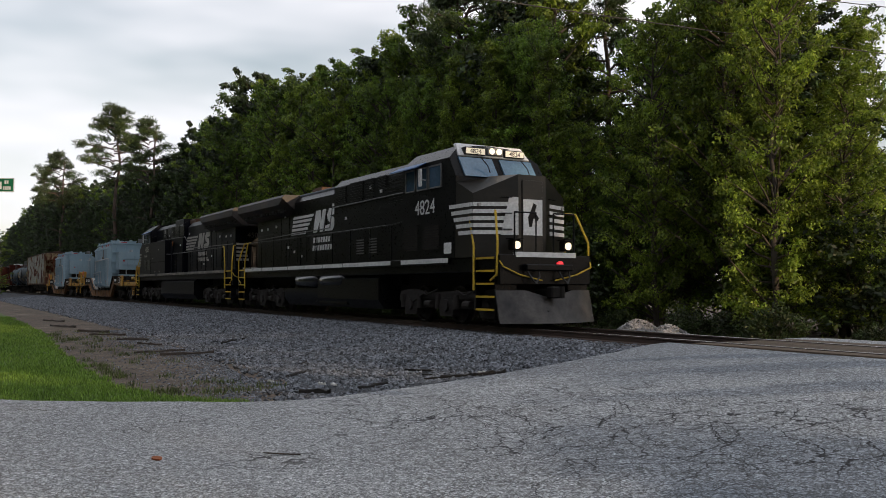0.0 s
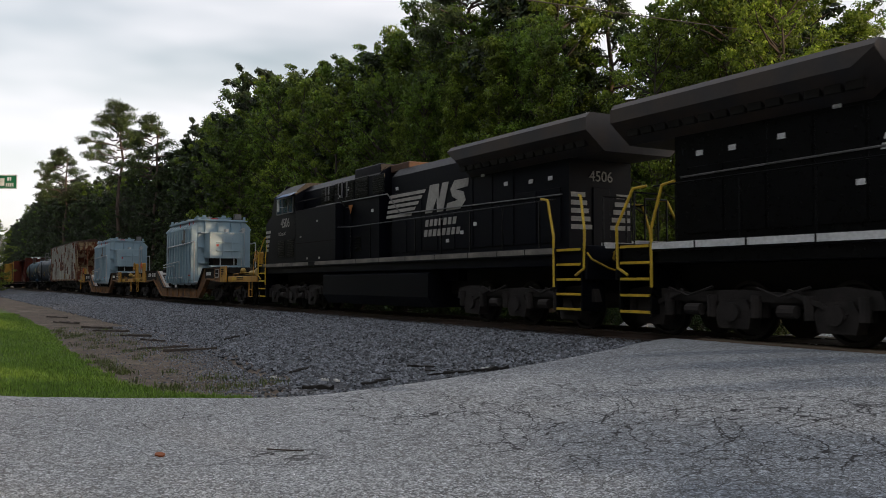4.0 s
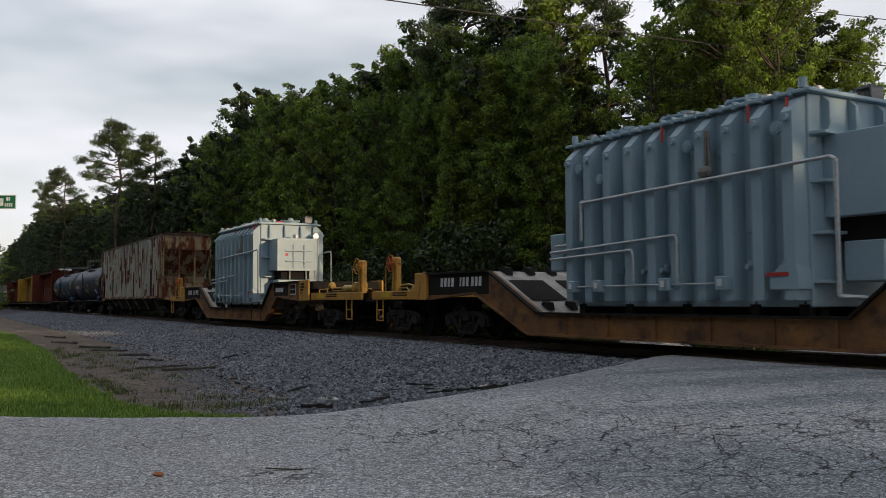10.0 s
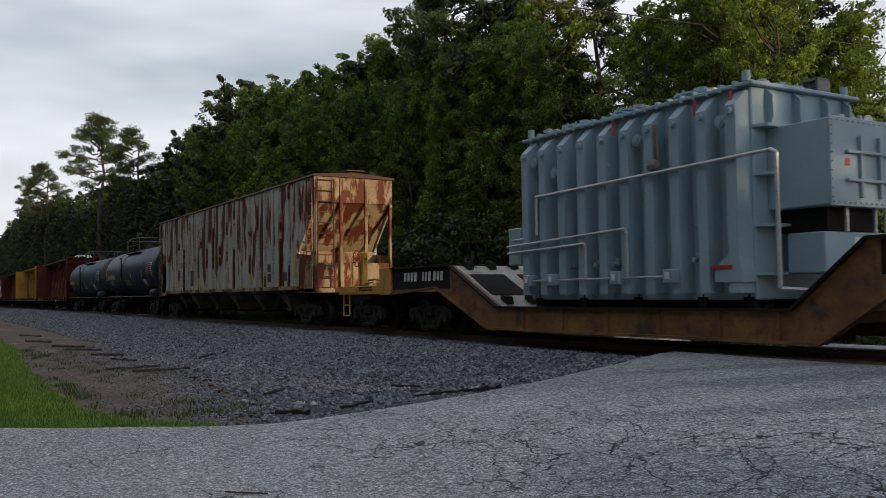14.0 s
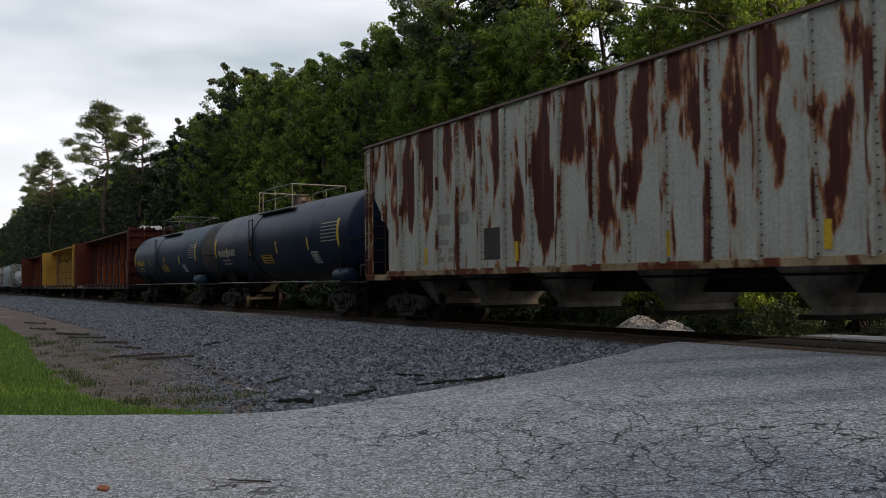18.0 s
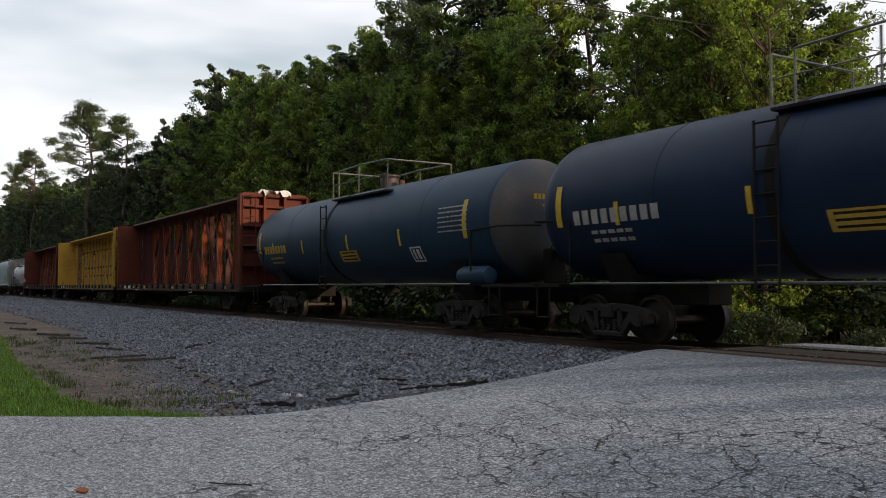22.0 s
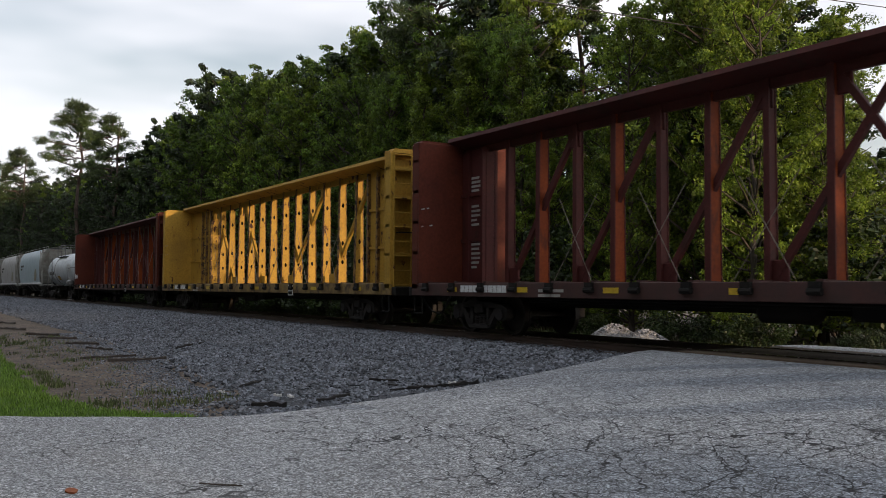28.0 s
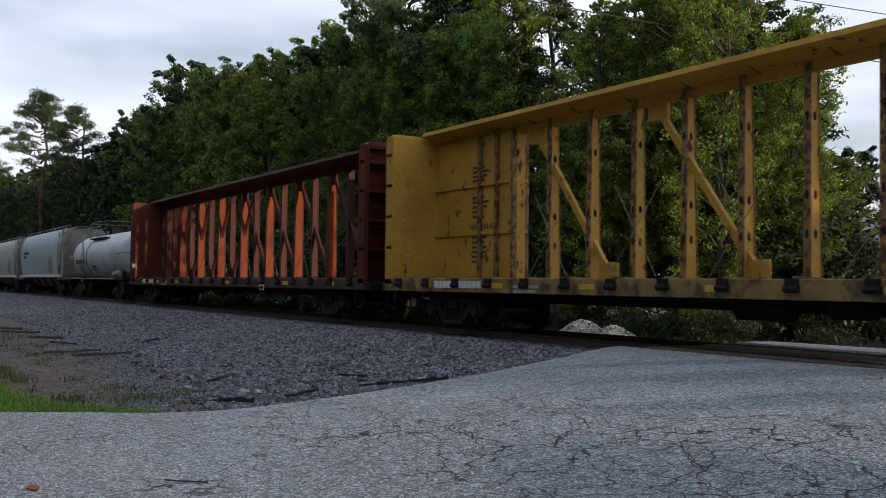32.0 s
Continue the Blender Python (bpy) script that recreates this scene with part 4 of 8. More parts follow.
            P("roof_handrail", Shape().path([(6.9, d * 1.46, 3.86), (6.9, d * 1.46, 4.2), (2.95, d * 1.46, 4.2), (2.6, d * 1.3, 3.7)], 0.02, 6), M_under)
            for x, z in ((6.3, 2.78), (4.6, 3.3), (4.4, 1.93), (5.6, 1.93)):
                P("small_plate", Shape().box(x, x + 0.16, d * 1.502 - 0.005, d * 1.502 + 0.005, z, z + 0.07), M_dullwhite)
        P("blower_box", Shape().box(0.25, 2.3, -1.05, 1.05, 4.6, 5.0, 0.03), paint)
        P("rusty_hatch", Shape().box(-1.1, 0.2, -0.7, 0.7, 4.68, 4.93, 0.03), M_rustm, "rust-tan hatch on the roof")
    # hood doors, louvres and latches
    for d in (-1, 1):
        y = d * 0.955
        for i in range(9):
            x = -9.3 + i * 0.98
            P("hood_door", Shape().box(x, x + 0.92, min(y, y + d * 0.02), max(y, y + d * 0.02), 2.0, 3.9 if i > 1 else 3.3, 0.008), paint)
        for x0, x1, z0, z1 in ((-0.2, 0.7, 4.0, 4.6), (1.0, 2.1, 3.95, 4.65), (2.2, 3.0, 3.95, 4.65), (3.2, 3.9, 4.2, 4.65), (4.0, 5.2, 3.7, 4.55)):
            s = Shape().box(x0, x1, d * 1.122 - 0.012, d * 1.122 + 0.012, z0, z1, 0.005)
            for k in range(7):
                z = z0 + 0.05 + k * (z1 - z0 - 0.1) / 7
                s.box(x0 + 0.06, x1 - 0.06, d * 1.135 - 0.02, d * 1.135 + 0.02, z, z + 0.035)
            P("vent", s, M_black)
        for x0, z0, n in ((1.6, 2.15, 6), (2.6, 2.15, 6)):
            s = Shape()
            for k in range(n):
                s.box(x0, x0 + 0.55, d * 1.13 - 0.014, d * 1.13 + 0.014, z0 + k * 0.09, z0 + k * 0.09 + 0.04)
            P("louvre", s, M_black if long_cab else M_grey)
        # conduit along the hood
        P("conduit", Shape().path([(-9.4, d * 1.0, 3.12), (-1.1, d * 1.0, 3.22), (-0.5, d * 1.16, 3.9), (5.6, d * 1.16, 3.95)], 0.02, 6), M_grey)
        s = Shape()
        for k, (x, z) in enumerate(((-9.0, 3.5), (-8.2, 3.5), (-7.1, 3.55), (-6.0, 3.9), (-5.6, 2.6), (-4.9, 2.4), (-4.1, 2.2), (-0.9, 4.0), (0.6, 3.4), (2.6, 4.3), (3.4, 4.1))):
            s.box(x, x + 0.16, d * (0.98 if x < -0.4 else 1.135) - 0.01, d * (0.98 if x < -0.4 else 1.135) + 0.01, z, z + 0.1)
        tagged(P("decals", s, M_white), kind="stuff")
    # radiator wings with sloping undersides
    rad = Shape()
    loft(rad, [[(x, -0.97, 3.95 + o), (x, -1.5, 4.38 + o), (x, -1.5, 4.66), (x, -1.38, 4.78), (x, 1.38, 4.78), (x, 1.5, 4.66), (x, 1.5, 4.38 + o), (x, 0.97, 3.95 + o)] for x, o in ((-10.9, 0.0), (-5.3, 0.0), (-4.9, 0.25))])
    P("radiator", rad, M_sooty, "soot-stained radiator housing with sloping underside")
    for d in (-1, 1):
        s = Shape()
        for k in range(14):
            s.box(-10.6 + k * 0.39, -10.3 + k * 0.39, d * 1.25 - 0.05, d * 1.25 + 0.05, 4.08, 4.3)
        P("radiator_grille", s, M_under)
    P("exhaust_stack", Shape().prism_x([(-0.35, 4.7), (-0.3, 5.0), (0.3, 5.0), (0.35, 4.7)], -4.6, -3.6).box(-4.5, -3.7, -0.25, 0.25, 4.98, 5.05), M_rustm, "rusty exhaust stack")
    # blue-grey strip that paints the sky's sheen along the hood's roof edge
    P("roof_rail", Shape().box(-4.8, -0.4, -0.74, -0.66, 4.7, 4.78, 0.01), M_skysheen)
    P("horn", Shape().cyl((-8.2, 0.2, 4.85), (-7.9, 0.2, 4.9), 0.05, 8, 0.1).cyl((-8.2, -0.1, 4.85), (-7.9, -0.1, 4.9), 0.05, 8, 0.1).box(-8.3, -8.15, -0.2, 0.3, 4.75, 4.9), M_grey)
    for x in (1.2, 3.6):
        P("roof_hatch", Shape().box(x, x + 1.4, -0.6, 0.6, 4.86, 4.93, 0.02), M_sooty)
    # cab: full width, sloped windshield
    fwd[0] = 1.3 if long_cab else -1.0
    cab = Shape()
    prof = lambda y, top, front: [(5.7, y, 1.82), (8.40, y, 1.82), (8.46, y, 4.06), (front, y, top), (5.7, y, top)]
    loft(cab, [prof(-1.5, 4.60, 8.15), prof(-1.02, 5.0, 7.9), prof(0, 5.06, 7.9), prof(1.02, 5.0, 7.9), prof(1.5, 4.60, 8.15)])
    cabo = P("cab", cab, paint)
    P("cab_brow", Shape().add([(8.13, -1.2, 4.70), (8.13, 1.2, 4.70), (7.86, 1.1, 5.075), (7.86, -1.1, 5.075), (8.08, -1.2, 4.66), (8.08, 1.2, 4.66), (7.75, 1.1, 5.06), (7.75, -1.1, 5.06)],
                              [(0, 1, 2, 3), (4, 7, 6, 5), (0, 4, 5, 1), (2, 6, 7, 3), (0, 3, 7, 4), (1, 5, 6, 2)]), M_white if number else M_blue, "white band over the windshield")
    for d in (-1, 1):
        y0, y1 = (-1.22, -0.12) if d < 0 else (0.12, 1.22)
        P("windshield", Shape().add([(8.505, y0, 4.07), (8.505, y1, 4.07), (8.165, y1, 4.64), (8.165, y0, 4.64), (8.44, y0, 4.05), (8.44, y1, 4.05), (8.10, y1, 4.62), (8.10, y0, 4.62)],
                                    [(0, 1, 2, 3), (4, 7, 6, 5), (0, 4, 5, 1), (2, 6, 7, 3), (0, 3, 7, 4), (1, 5, 6, 2)]), M_skyglass, "large windshield pane with the sky's pale blue painted in")
        P("wiper", Shape().path([(8.42, (y0 + y1) / 2, 4.62), (8.46, (y0 + y1) / 2 + 0.2, 4.4), (8.50, (y0 + y1) / 2 + 0.25, 4.2)], 0.014, 6), M_under)
        for a, b in ((5.9, 6.45), (6.5, 7.1), (7.15, 7.8)):
            P("side_window", Shape().box(a + 0.03, b - 0.03, d * 1.506 - 0.006, d * 1.506 + 0.006, 3.86, 4.44), M_glass)
            w = Shape()
            for e in ((a, a + 0.035, 3.82, 4.48), (b - 0.035, b, 3.82, 4.48)):
                w.box(e[0], e[1], d * 1.515 - 0.018, d * 1.515 + 0.018, e[2], e[3])
            w.box(a, b, d * 1.515 - 0.018, d * 1.515 + 0.018, 3.82, 3.86).box(a, b, d * 1.515 - 0.018, d * 1.515 + 0.018, 4.44, 4.48)
            P("window_frame", w, M_grey)
        P("sun_visor", Shape().add([(5.5, d * 1.5, 4.62), (7.0, d * 1.5, 4.62), (7.0, d * 1.85, 4.45), (5.5, d * 1.85, 4.45), (5.5, d * 1.5, 4.59), (7.0, d * 1.5, 4.59), (7.0, d * 1.85, 4.42), (5.5, d * 1.85, 4.42)],
                                   [(0, 1, 2, 3), (4, 7, 6, 5), (0, 4, 5, 1), (2, 6, 7, 3), (0, 3, 7, 4), (1, 5, 6, 2)]), M_visor, "faded blue sun visor over the cab windows")
        P("mirror", Shape().box(6.95, 7.1, d * 1.72 - 0.03, d * 1.72 + 0.03, 3.9, 4.4, 0.02).cyl((7.0, d * 1.5, 4.1), (7.0, d * 1.7, 4.1), 0.015, 6), M_white)
        for x0 in (5.8, 6.9):
            s = Shape()
            for k in range(10):
                s.box(x0, x0 + 0.75, d * 1.508 - 0.012, d * 1.508 + 0.012, 2.1 + k * 0.07, 2.135 + k * 0.07)
            P("cab_louvre", s, M_truck if number else M_black)
        if not long_cab:
            P("data_panel", Shape().box(7.9, 8.25, d * 1.504 - 0.005, d * 1.504 + 0.005, 1.95, 2.25), M_white)
    # nose: peaked, with a door in the middle
    ns = Shape()
    nprof = lambda y, zt, xf: [(8.40, y, 1.82), (xf, y, 1.82), (xf, y, zt), (8.40, y, min(4.10, zt + 0.42))]
    loft(ns, [nprof(-1.49, 3.50, 9.22), nprof(-0.45, 4.0, 9.72), nprof(0.45, 4.0, 9.72), nprof(1.49, 3.50, 9.22)])
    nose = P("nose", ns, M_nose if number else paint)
    nose.data.set_sharp_from_angle(angle=radians(10))
    for d in (-1, 1):
        P("classification_light", Shape().cyl((9.28, d * 1.36, 3.2), (9.34, d * 1.36, 3.2), 0.05, 10), M_lens)
        for k in range(3):
            P("grab_iron", Shape().path([(9.52, d * 0.86, 2.55 + k * 0.42), (9.60, d * 0.88, 2.55 + k * 0.42), (9.68, d * 0.62, 2.55 + k * 0.42), (9.60, d * 0.60, 2.55 + k * 0.42)], 0.014, 6), M_black)
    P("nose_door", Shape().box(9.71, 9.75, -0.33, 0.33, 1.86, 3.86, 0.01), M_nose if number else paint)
    if long_cab:
        for k in range(5):
            z = 2.36 + k * 0.19
            for d in (-1, 1):
                P("nose_stripe", Shape().box(8.62 + (4 - k) * 0.07, 9.20, d * 1.4945 - 0.004, d * 1.4945 + 0.004, z, z + 0.11), M_dullwhite, "dirty white nose stripe")
    if number:
        for k in range(5):
            z = 2.42 + k * 0.185
            for d in (-1, 1):
                x0, x1 = 8.16 + (4 - k) * 0.11, 8.20 + (3.45 - k) * 0.11
                P("nose_stripe", Shape().prism([(x0, z), (9.22, z), (9.22, z + 0.105), (x1, z + 0.105)], d * 1.5045 - 0.004, d * 1.5045 + 0.004), M_white, "white nose stripe")
                sh = Shape()
                pa, pb = (9.225, 1.495), (9.63, 0.655)      # along the angled face
                off = 0.008
                sh.add([(pa[0], d * pa[1], z), (pb[0], d * pb[1], z), (pb[0], d * pb[1], z + 0.105), (pa[0], d * pa[1], z + 0.105),
                        (pa[0] + off, d * pa[1], z), (pb[0] + off, d * pb[1], z), (pb[0] + off, d * pb[1], z + 0.105), (pa[0] + off, d * pa[1], z + 0.105)],
                       [(0, 3, 2, 1), (4, 5, 6, 7), (0, 1, 5, 4), (2, 3, 7, 6), (0, 4, 7, 3), (1, 2, 6, 5)])
                P("nose_stripe", sh, M_white, "white nose stripe")
        P("nose_panel", Shape().add([(9.535, -0.86, 2.4), (9.728, -0.45, 2.4), (9.728, -0.45, 3.4), (9.628, -0.66, 3.4), (9.543, -0.86, 2.4), (9.738, -0.45, 2.4), (9.738, -0.45, 3.4), (9.638, -0.66, 3.4)],
                                    [(0, 3, 2, 1), (4, 5, 6, 7), (0, 1, 5, 4), (2, 3, 7, 6), (0, 4, 7, 3), (1, 2, 6, 5)]), M_white)
        P("nose_panel", Shape().box(9.752, 9.757, -0.31, 0.31, 2.4, 3.35), M_white)
        P("nose_emblem", Shape().prism_x([(-0.12, 2.62), (-0.04, 2.62), (0.02, 2.85), (0.16, 2.78), (0.2, 2.86), (0.06, 3.02), (0.12, 3.2), (0.02, 3.26), (-0.08, 3.02), (-0.16, 2.88)], 9.757, 9.761), M_black, "plain black emblem shape")
    # headlights, number boards, ditch lights
    fwd[0] = 1.3 if long_cab else -1.0
    P("headlight", Shape().box(7.95, 8.18, -0.28, 0.28, 4.74, 4.98, 0.03), M_grey)
    for d in (-1, 1):
        fwd[0] = 1.3 if long_cab else -1.0
        P("headlight_lens", Shape().cyl((8.17, d * 0.12, 4.86), (8.195, d * 0.12, 4.86), 0.09, 14), M_lamp if number else M_lens)
        P("number_board", Shape().box(7.96, 8.17, d * 0.66 - 0.34, d * 0.66 + 0.34, 4.72, 4.94, 0.015), M_black)
        nb = Shape().box(8.172, 8.178, d * 0.66 - 0.31, d * 0.66 + 0.31, 4.75, 4.91)
        P("number_board_face", nb, M_board)
        bx = 8.183 + fwd[0] if long_cab else 5.7 + 2.483 * 1.13
        letters("board_number", number or "4506", 0.19, M_black, ob, at(X(bx - 0.001), d * 0.66 * t, 4.765) @ pose(0, 0, 0, 90, 0, 90 if t > 0 else -90))
        fwd[0] = 0.85 if long_cab else 0.0
        P("ditch_light", Shape().box(10.5, 10.72, d * 0.82 - 0.14, d * 0.82 + 0.14, 1.98, 2.26, 0.03).box(10.45, 10.8, d * 0.82 - 0.16, d * 0.82 + 0.16, 2.26, 2.29), M_black)
        P("ditch_lens", Shape().cyl((10.71, d * 0.82, 2.11), (10.745, d * 0.82, 2.11), 0.1, 14), M_lamp if number else M_lens)
    # end platforms, steps, plow and rails
    for e in (1, -1):
        fwd[0] = 0.85 if long_cab and e > 0 else 0.0
        P("end_plate", Shape().box(min(e * 10.86, e * 10.74), max(e * 10.86, e * 10.74), -1.45, 1.45, 1.1, 1.86, 0.02), paint)
        P("end_edge", Shape().box(min(e * 10.74, e * 10.885), max(e * 10.74, e * 10.885), -0.95, 0.95, 1.80, 1.93), M_white)
        for d in (-1, 1):
            x0, x1 = sorted((e * 9.75, e * 10.70))
            st = Shape().box(x0, x0 + 0.04, d * 1.15 - 0.32, d * 1.15 + 0.32, 0.42, 1.8).box(x1 - 0.04, x1, d * 1.15 - 0.32, d * 1.15 + 0.32, 0.42, 1.8)
            st.box(x0, x1, d * 0.84 - 0.02, d * 0.84 + 0.02, 0.42, 1.8)
            wl = P("step_well", st, paint)
            for k in range(5):
                z = 0.44 + k * 0.33
                P("step", Shape().box(x0, x1, d * 1.17 - 0.3, d * 1.17 + 0.3, z, z + 0.03, 0.005), M_under)
                P("step_edge", Shape().box(x0 + 0.05, x1 - 0.05, d * 1.475 - 0.012, d * 1.475 + 0.012, z - 0.01, z + 0.045), M_yellow)
            hr = [(e * 9.72, d * 1.5, 0.95), (e * 9.72, d * 1.5, 2.1), (e * 9.45, d * 1.46, 2.95), (e * 9.15, d * 1.42, 3.0)]
            P("handrail", Shape().path(hr, 0.03, 8), M_yellow, "bright yellow step handrail")
            hr = [(e * 10.45, d * 1.46, 1.2), (e * 10.75, d * 1.46, 1.35), (e * 10.78, d * 1.46, 2.2), (e * 10.45, d * 1.3, 2.98), (e * 10.2, d * 1.15, 3.02)]
            P("handrail", Shape().path(hr, 0.03, 8), M_yellow, "bright yellow step handrail")
            P("end_rail", Shape().path([(e * 10.8, d * 0.95, 1.85), (e * 10.8, d * 0.95, 2.95), (e * 10.8, d * 0.28, 2.95), (e * 10.8, d * 0.28, 1.85)], 0.022, 6), M_black)
            P("uncoupling_lever", Shape().path([(e * 10.95, d * 0.2, 1.2), (e * 10.95, d * 0.9, 1.35), (e * 10.95, d * 1.4, 1.55), (e * 10.85, d * 1.45, 1.7)], 0.02, 6), M_yellow)
            P("mu_hose", Shape().path([(e * 10.9, d * 0.3, 1.55), (e * 11.05, d * 0.35, 1.3), (e * 11.1, d * 0.5, 1.12), (e * 11.05, d * 0.62, 1.28), (e * 10.9, d * 0.68, 1.5)], 0.026, 7), M_hose)
        P("anticlimber", Shape().box(min(e * 10.8, e * 11.05), max(e * 10.8, e * 11.05), -0.75, 0.75, 1.45, 1.62, 0.03), paint)
        coupler(ob, X(e * 11.35 + fwd[0] * 0.5), X(e), 0.9)
    fwd[0] = 0.5 if long_cab else 0.0
    pl = Shape()
    loft(pl, [[(x0, y, z0), (x1, y, z1), (x1 - 0.05, y, z1 + 0.02), (x0 - 0.05, y, z0)] for y, x0, z0, x1, z1 in
              ((-1.5, 10.75, 0.95, 10.95, 0.12), (-0.75, 11.0, 0.95, 11.3, 0.12), (0, 11.05, 0.75, 11.45, 0.12), (0.75, 11.0, 0.95, 11.3, 0.12), (1.5, 10.75, 0.95, 10.95, 0.12))])
    P("plow", pl, M_plow, "scuffed steel snow plow")
    fwd[0] = 0.0
    if number:
        P("marker_light", Shape().cyl((10.86, 0.42, 1.62), (10.93, 0.42, 1.62), 0.09, 12), M_redlamp, "red marker light")
    for d in (-1, 1):
        y = d * 1.44
        xs = [-9.1 + 1.55 * i for i in range(8 if long_cab else 10)]
        for x in xs:
            P("stanchion", Shape().cyl((x, y, 1.84), (x, y, 2.92), 0.02, 6), M_black)
        P("walkway_rail", Shape().path([(-9.7, y, 2.95), (-9.1, y, 2.95), (1.8 if long_cab else 4.85, y, 2.95), (2.9 if long_cab else 5.6, y, 3.0)], 0.02, 6), M_black)
    # lettering on both sides
    for d in (-1, 1):
        turn = NEAR if d < 0 else FAR
        yy = d * 1.512
        letters("road_number", number or "4506", 0.6 if number else 0.52, M_white if number else M_dullwhite, ob, at(X(8.1 if long_cab else 7.1), (yy * t if t > 0 else yy), 3.28 if long_cab else 3.12, turn), "white road number")
        if not number:
            letters("slogan", "DC to AC", 0.2, M_dullwhite, ob, at(X(8.45), yy, 2.96, turn))
        yh = d * 0.985
        place = at(1.1, 0, 0) @ Matrix.Diagonal((1.09, 1.0, 1.0, 1.0)) if t > 0 else at(6.95, 0, 0) @ Matrix.Diagonal((1.2, 1.0, 1.0, 1.0))
        u = 1 if d < 0 else -1
        for k in range(5):
            z = 3.12 + k * 0.16
            x0 = -5.75 + k * 0.05
            s = Shape().prism([(x0, z), (x0 + 1.45 + k * 0.13, z), (x0 + 1.52 + k * 0.13, z + 0.1), (x0 + 0.03, z + 0.1)], yh - 0.004, yh + 0.004)
            part("logo_stripe", s, M_white if number else M_dullwhite, ob, "white emblem stripe", place)
        for k, o in enumerate(([(-3.55, 3.12), (-3.2, 3.12), (-2.95, 3.55), (-2.95, 3.12), (-2.65, 3.12), (-2.38, 3.95), (-2.68, 3.95), (-2.85, 3.45), (-2.85, 3.95), (-3.3, 3.95)],
                               [(-2.5, 3.12), (-1.85, 3.12), (-1.6, 3.35), (-1.7, 3.6), (-2.05, 3.68), (-1.5, 3.72), (-1.45, 3.95), (-2.1, 3.95), (-2.3, 3.72), (-2.2, 3.5), (-1.95, 3.38), (-2.45, 3.33)])):
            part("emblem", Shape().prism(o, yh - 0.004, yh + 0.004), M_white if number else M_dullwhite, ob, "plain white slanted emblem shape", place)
        for r, (n, z) in enumerate(((7, 2.72), (8, 2.42))):
            for k in range(n):
                x = -3.55 + k * 0.225 - r * 0.06
                part("name_bar", Shape().prism([(x, z), (x + 0.15, z), (x + 0.19, z + 0.2), (x + 0.04, z + 0.2)], yh - 0.004, yh + 0.004), M_white if number else M_dullwhite, ob, "", place)
    if long_cab:                # striped hood end that leads behind the first locomotive
        for k in range(5):
            z = 2.3 + k * 0.19
            for d in (-1, 1):
                P("hood_stripe", Shape().box(-9.615, -9.605, min(d * (0.28 + 0.05 * k), d * 0.9), max(d * (0.28 + 0.05 * k), d * 0.9), z, z + 0.11), M_dullwhite, "dirty white stripe on the hood end")
        letters("hood_number", "4506", 0.36, M_dullwhite, ob, at(9.62, 0, 3.45) @ pose(0, 0, 0, 90, 0, 90))
        P("hood_door", Shape().box(-9.64, -9.6, -0.26, 0.26, 1.9, 3.3, 0.01), paint)
    return ob


# black lifted to tan: some dust, and the low sun's glow painted in
M_nose = mat("sunlit_dusty_nose_paint", (0.012, 0.011, 0.0095), (0.022, 0.019, 0.015), 0.8, 0.35, bump=0.04, spec=0.3, dust=(0.045, 0.038, 0.028), dust_at=(0.5, 0.8))
M_ember = mat("orange_mark", (0.35, 0.12, 0.02), None, 0.2, 0.6)
M_sooty = mat("sooty_paint", (0.022, 0.022, 0.025), (0.05, 0.035, 0.025), 0.9, 0.6, bump=0.1)
M_rustm = mat("rusted_steel", (0.11, 0.055, 0.03), (0.07, 0.04, 0.025), 0.4, 0.85, bump=0.3)
M_gloss = mat("gloss_black", (0.012, 0.014, 0.02), None, 1.0, 0.22, bump=0.02)
# colour of the painted sky sheen on the roof edge
M_skysheen = mat("sky_sheen_strip", (0.12, 0.15, 0.2), None, 1.0, 0.4)
M_visor = mat("blue_visor", (0.045, 0.13, 0.30), (0.035, 0.10, 0.24), 0.5, 0.5)
# the sky's reflection is put into the base colour as blue
M_skyglass = mat("sky_reflection_glass", (0.09, 0.19, 0.29), (0.07, 0.15, 0.24), 1.0, 0.06, bump=0.0, spec=1.0)
M_lens = mat("unlit_lens", (0.35, 0.35, 0.33), None, 0.2, 0.15, bump=0)
M_board = mat("number_board_glow", (0.6, 0.55, 0.42), None, 1.0, 0.5, emit=(1.0, 0.85, 0.6, 0.6))
M_redlamp = mat("red_lens", (0.6, 0.02, 0.03), None, 0.2, 0.2, emit=(1.0, 0.05, 0.06, 0.8))
M_plow = mat("scuffed_plow", (0.02, 0.02, 0.022), (0.075, 0.07, 0.066), 0.5, 0.5, metal=0.5, bump=0.2)
M_dullwhite = mat("dirty_white", (0.42, 0.41, 0.38), (0.3, 0.29, 0.27), 0.5, 0.6)
M_dullstripe = mat("grimy_stripe", (0.24, 0.22, 0.19), (0.12, 0.11, 0.1), 0.6, 0.7)
locomotive("diesel_locomotive", "black six-axle diesel locomotive with white striped nose and yellow handrails", 121.8, 1, M_black, True, "4824")
locomotive("diesel_locomotive", "dusty black six-axle diesel locomotive running hood first", 99.2, -1, M_blue, False, "")

# ---- depressed-centre flat cars and the transformers on them ----
M_flaty = mat("orange_yellow_paint", (0.50, 0.27, 0.035), (0.40, 0.20, 0.03), 0.8, 0.55, bump=0.08, wear=(0.12, 0.05, 0.025), wear_at=(0.56, 0.7), wear_size=0.5, wear_stretch=(1, 1, 0.4))
M_flatbrown = mat("brown_worn_paint", (0.24, 0.115, 0.03), (0.11, 0.05, 0.02), 0.7, 0.65, bump=0.12, wear=(0.05, 0.022, 0.014), wear_at=(0.5, 0.65), wear_size=0.5)
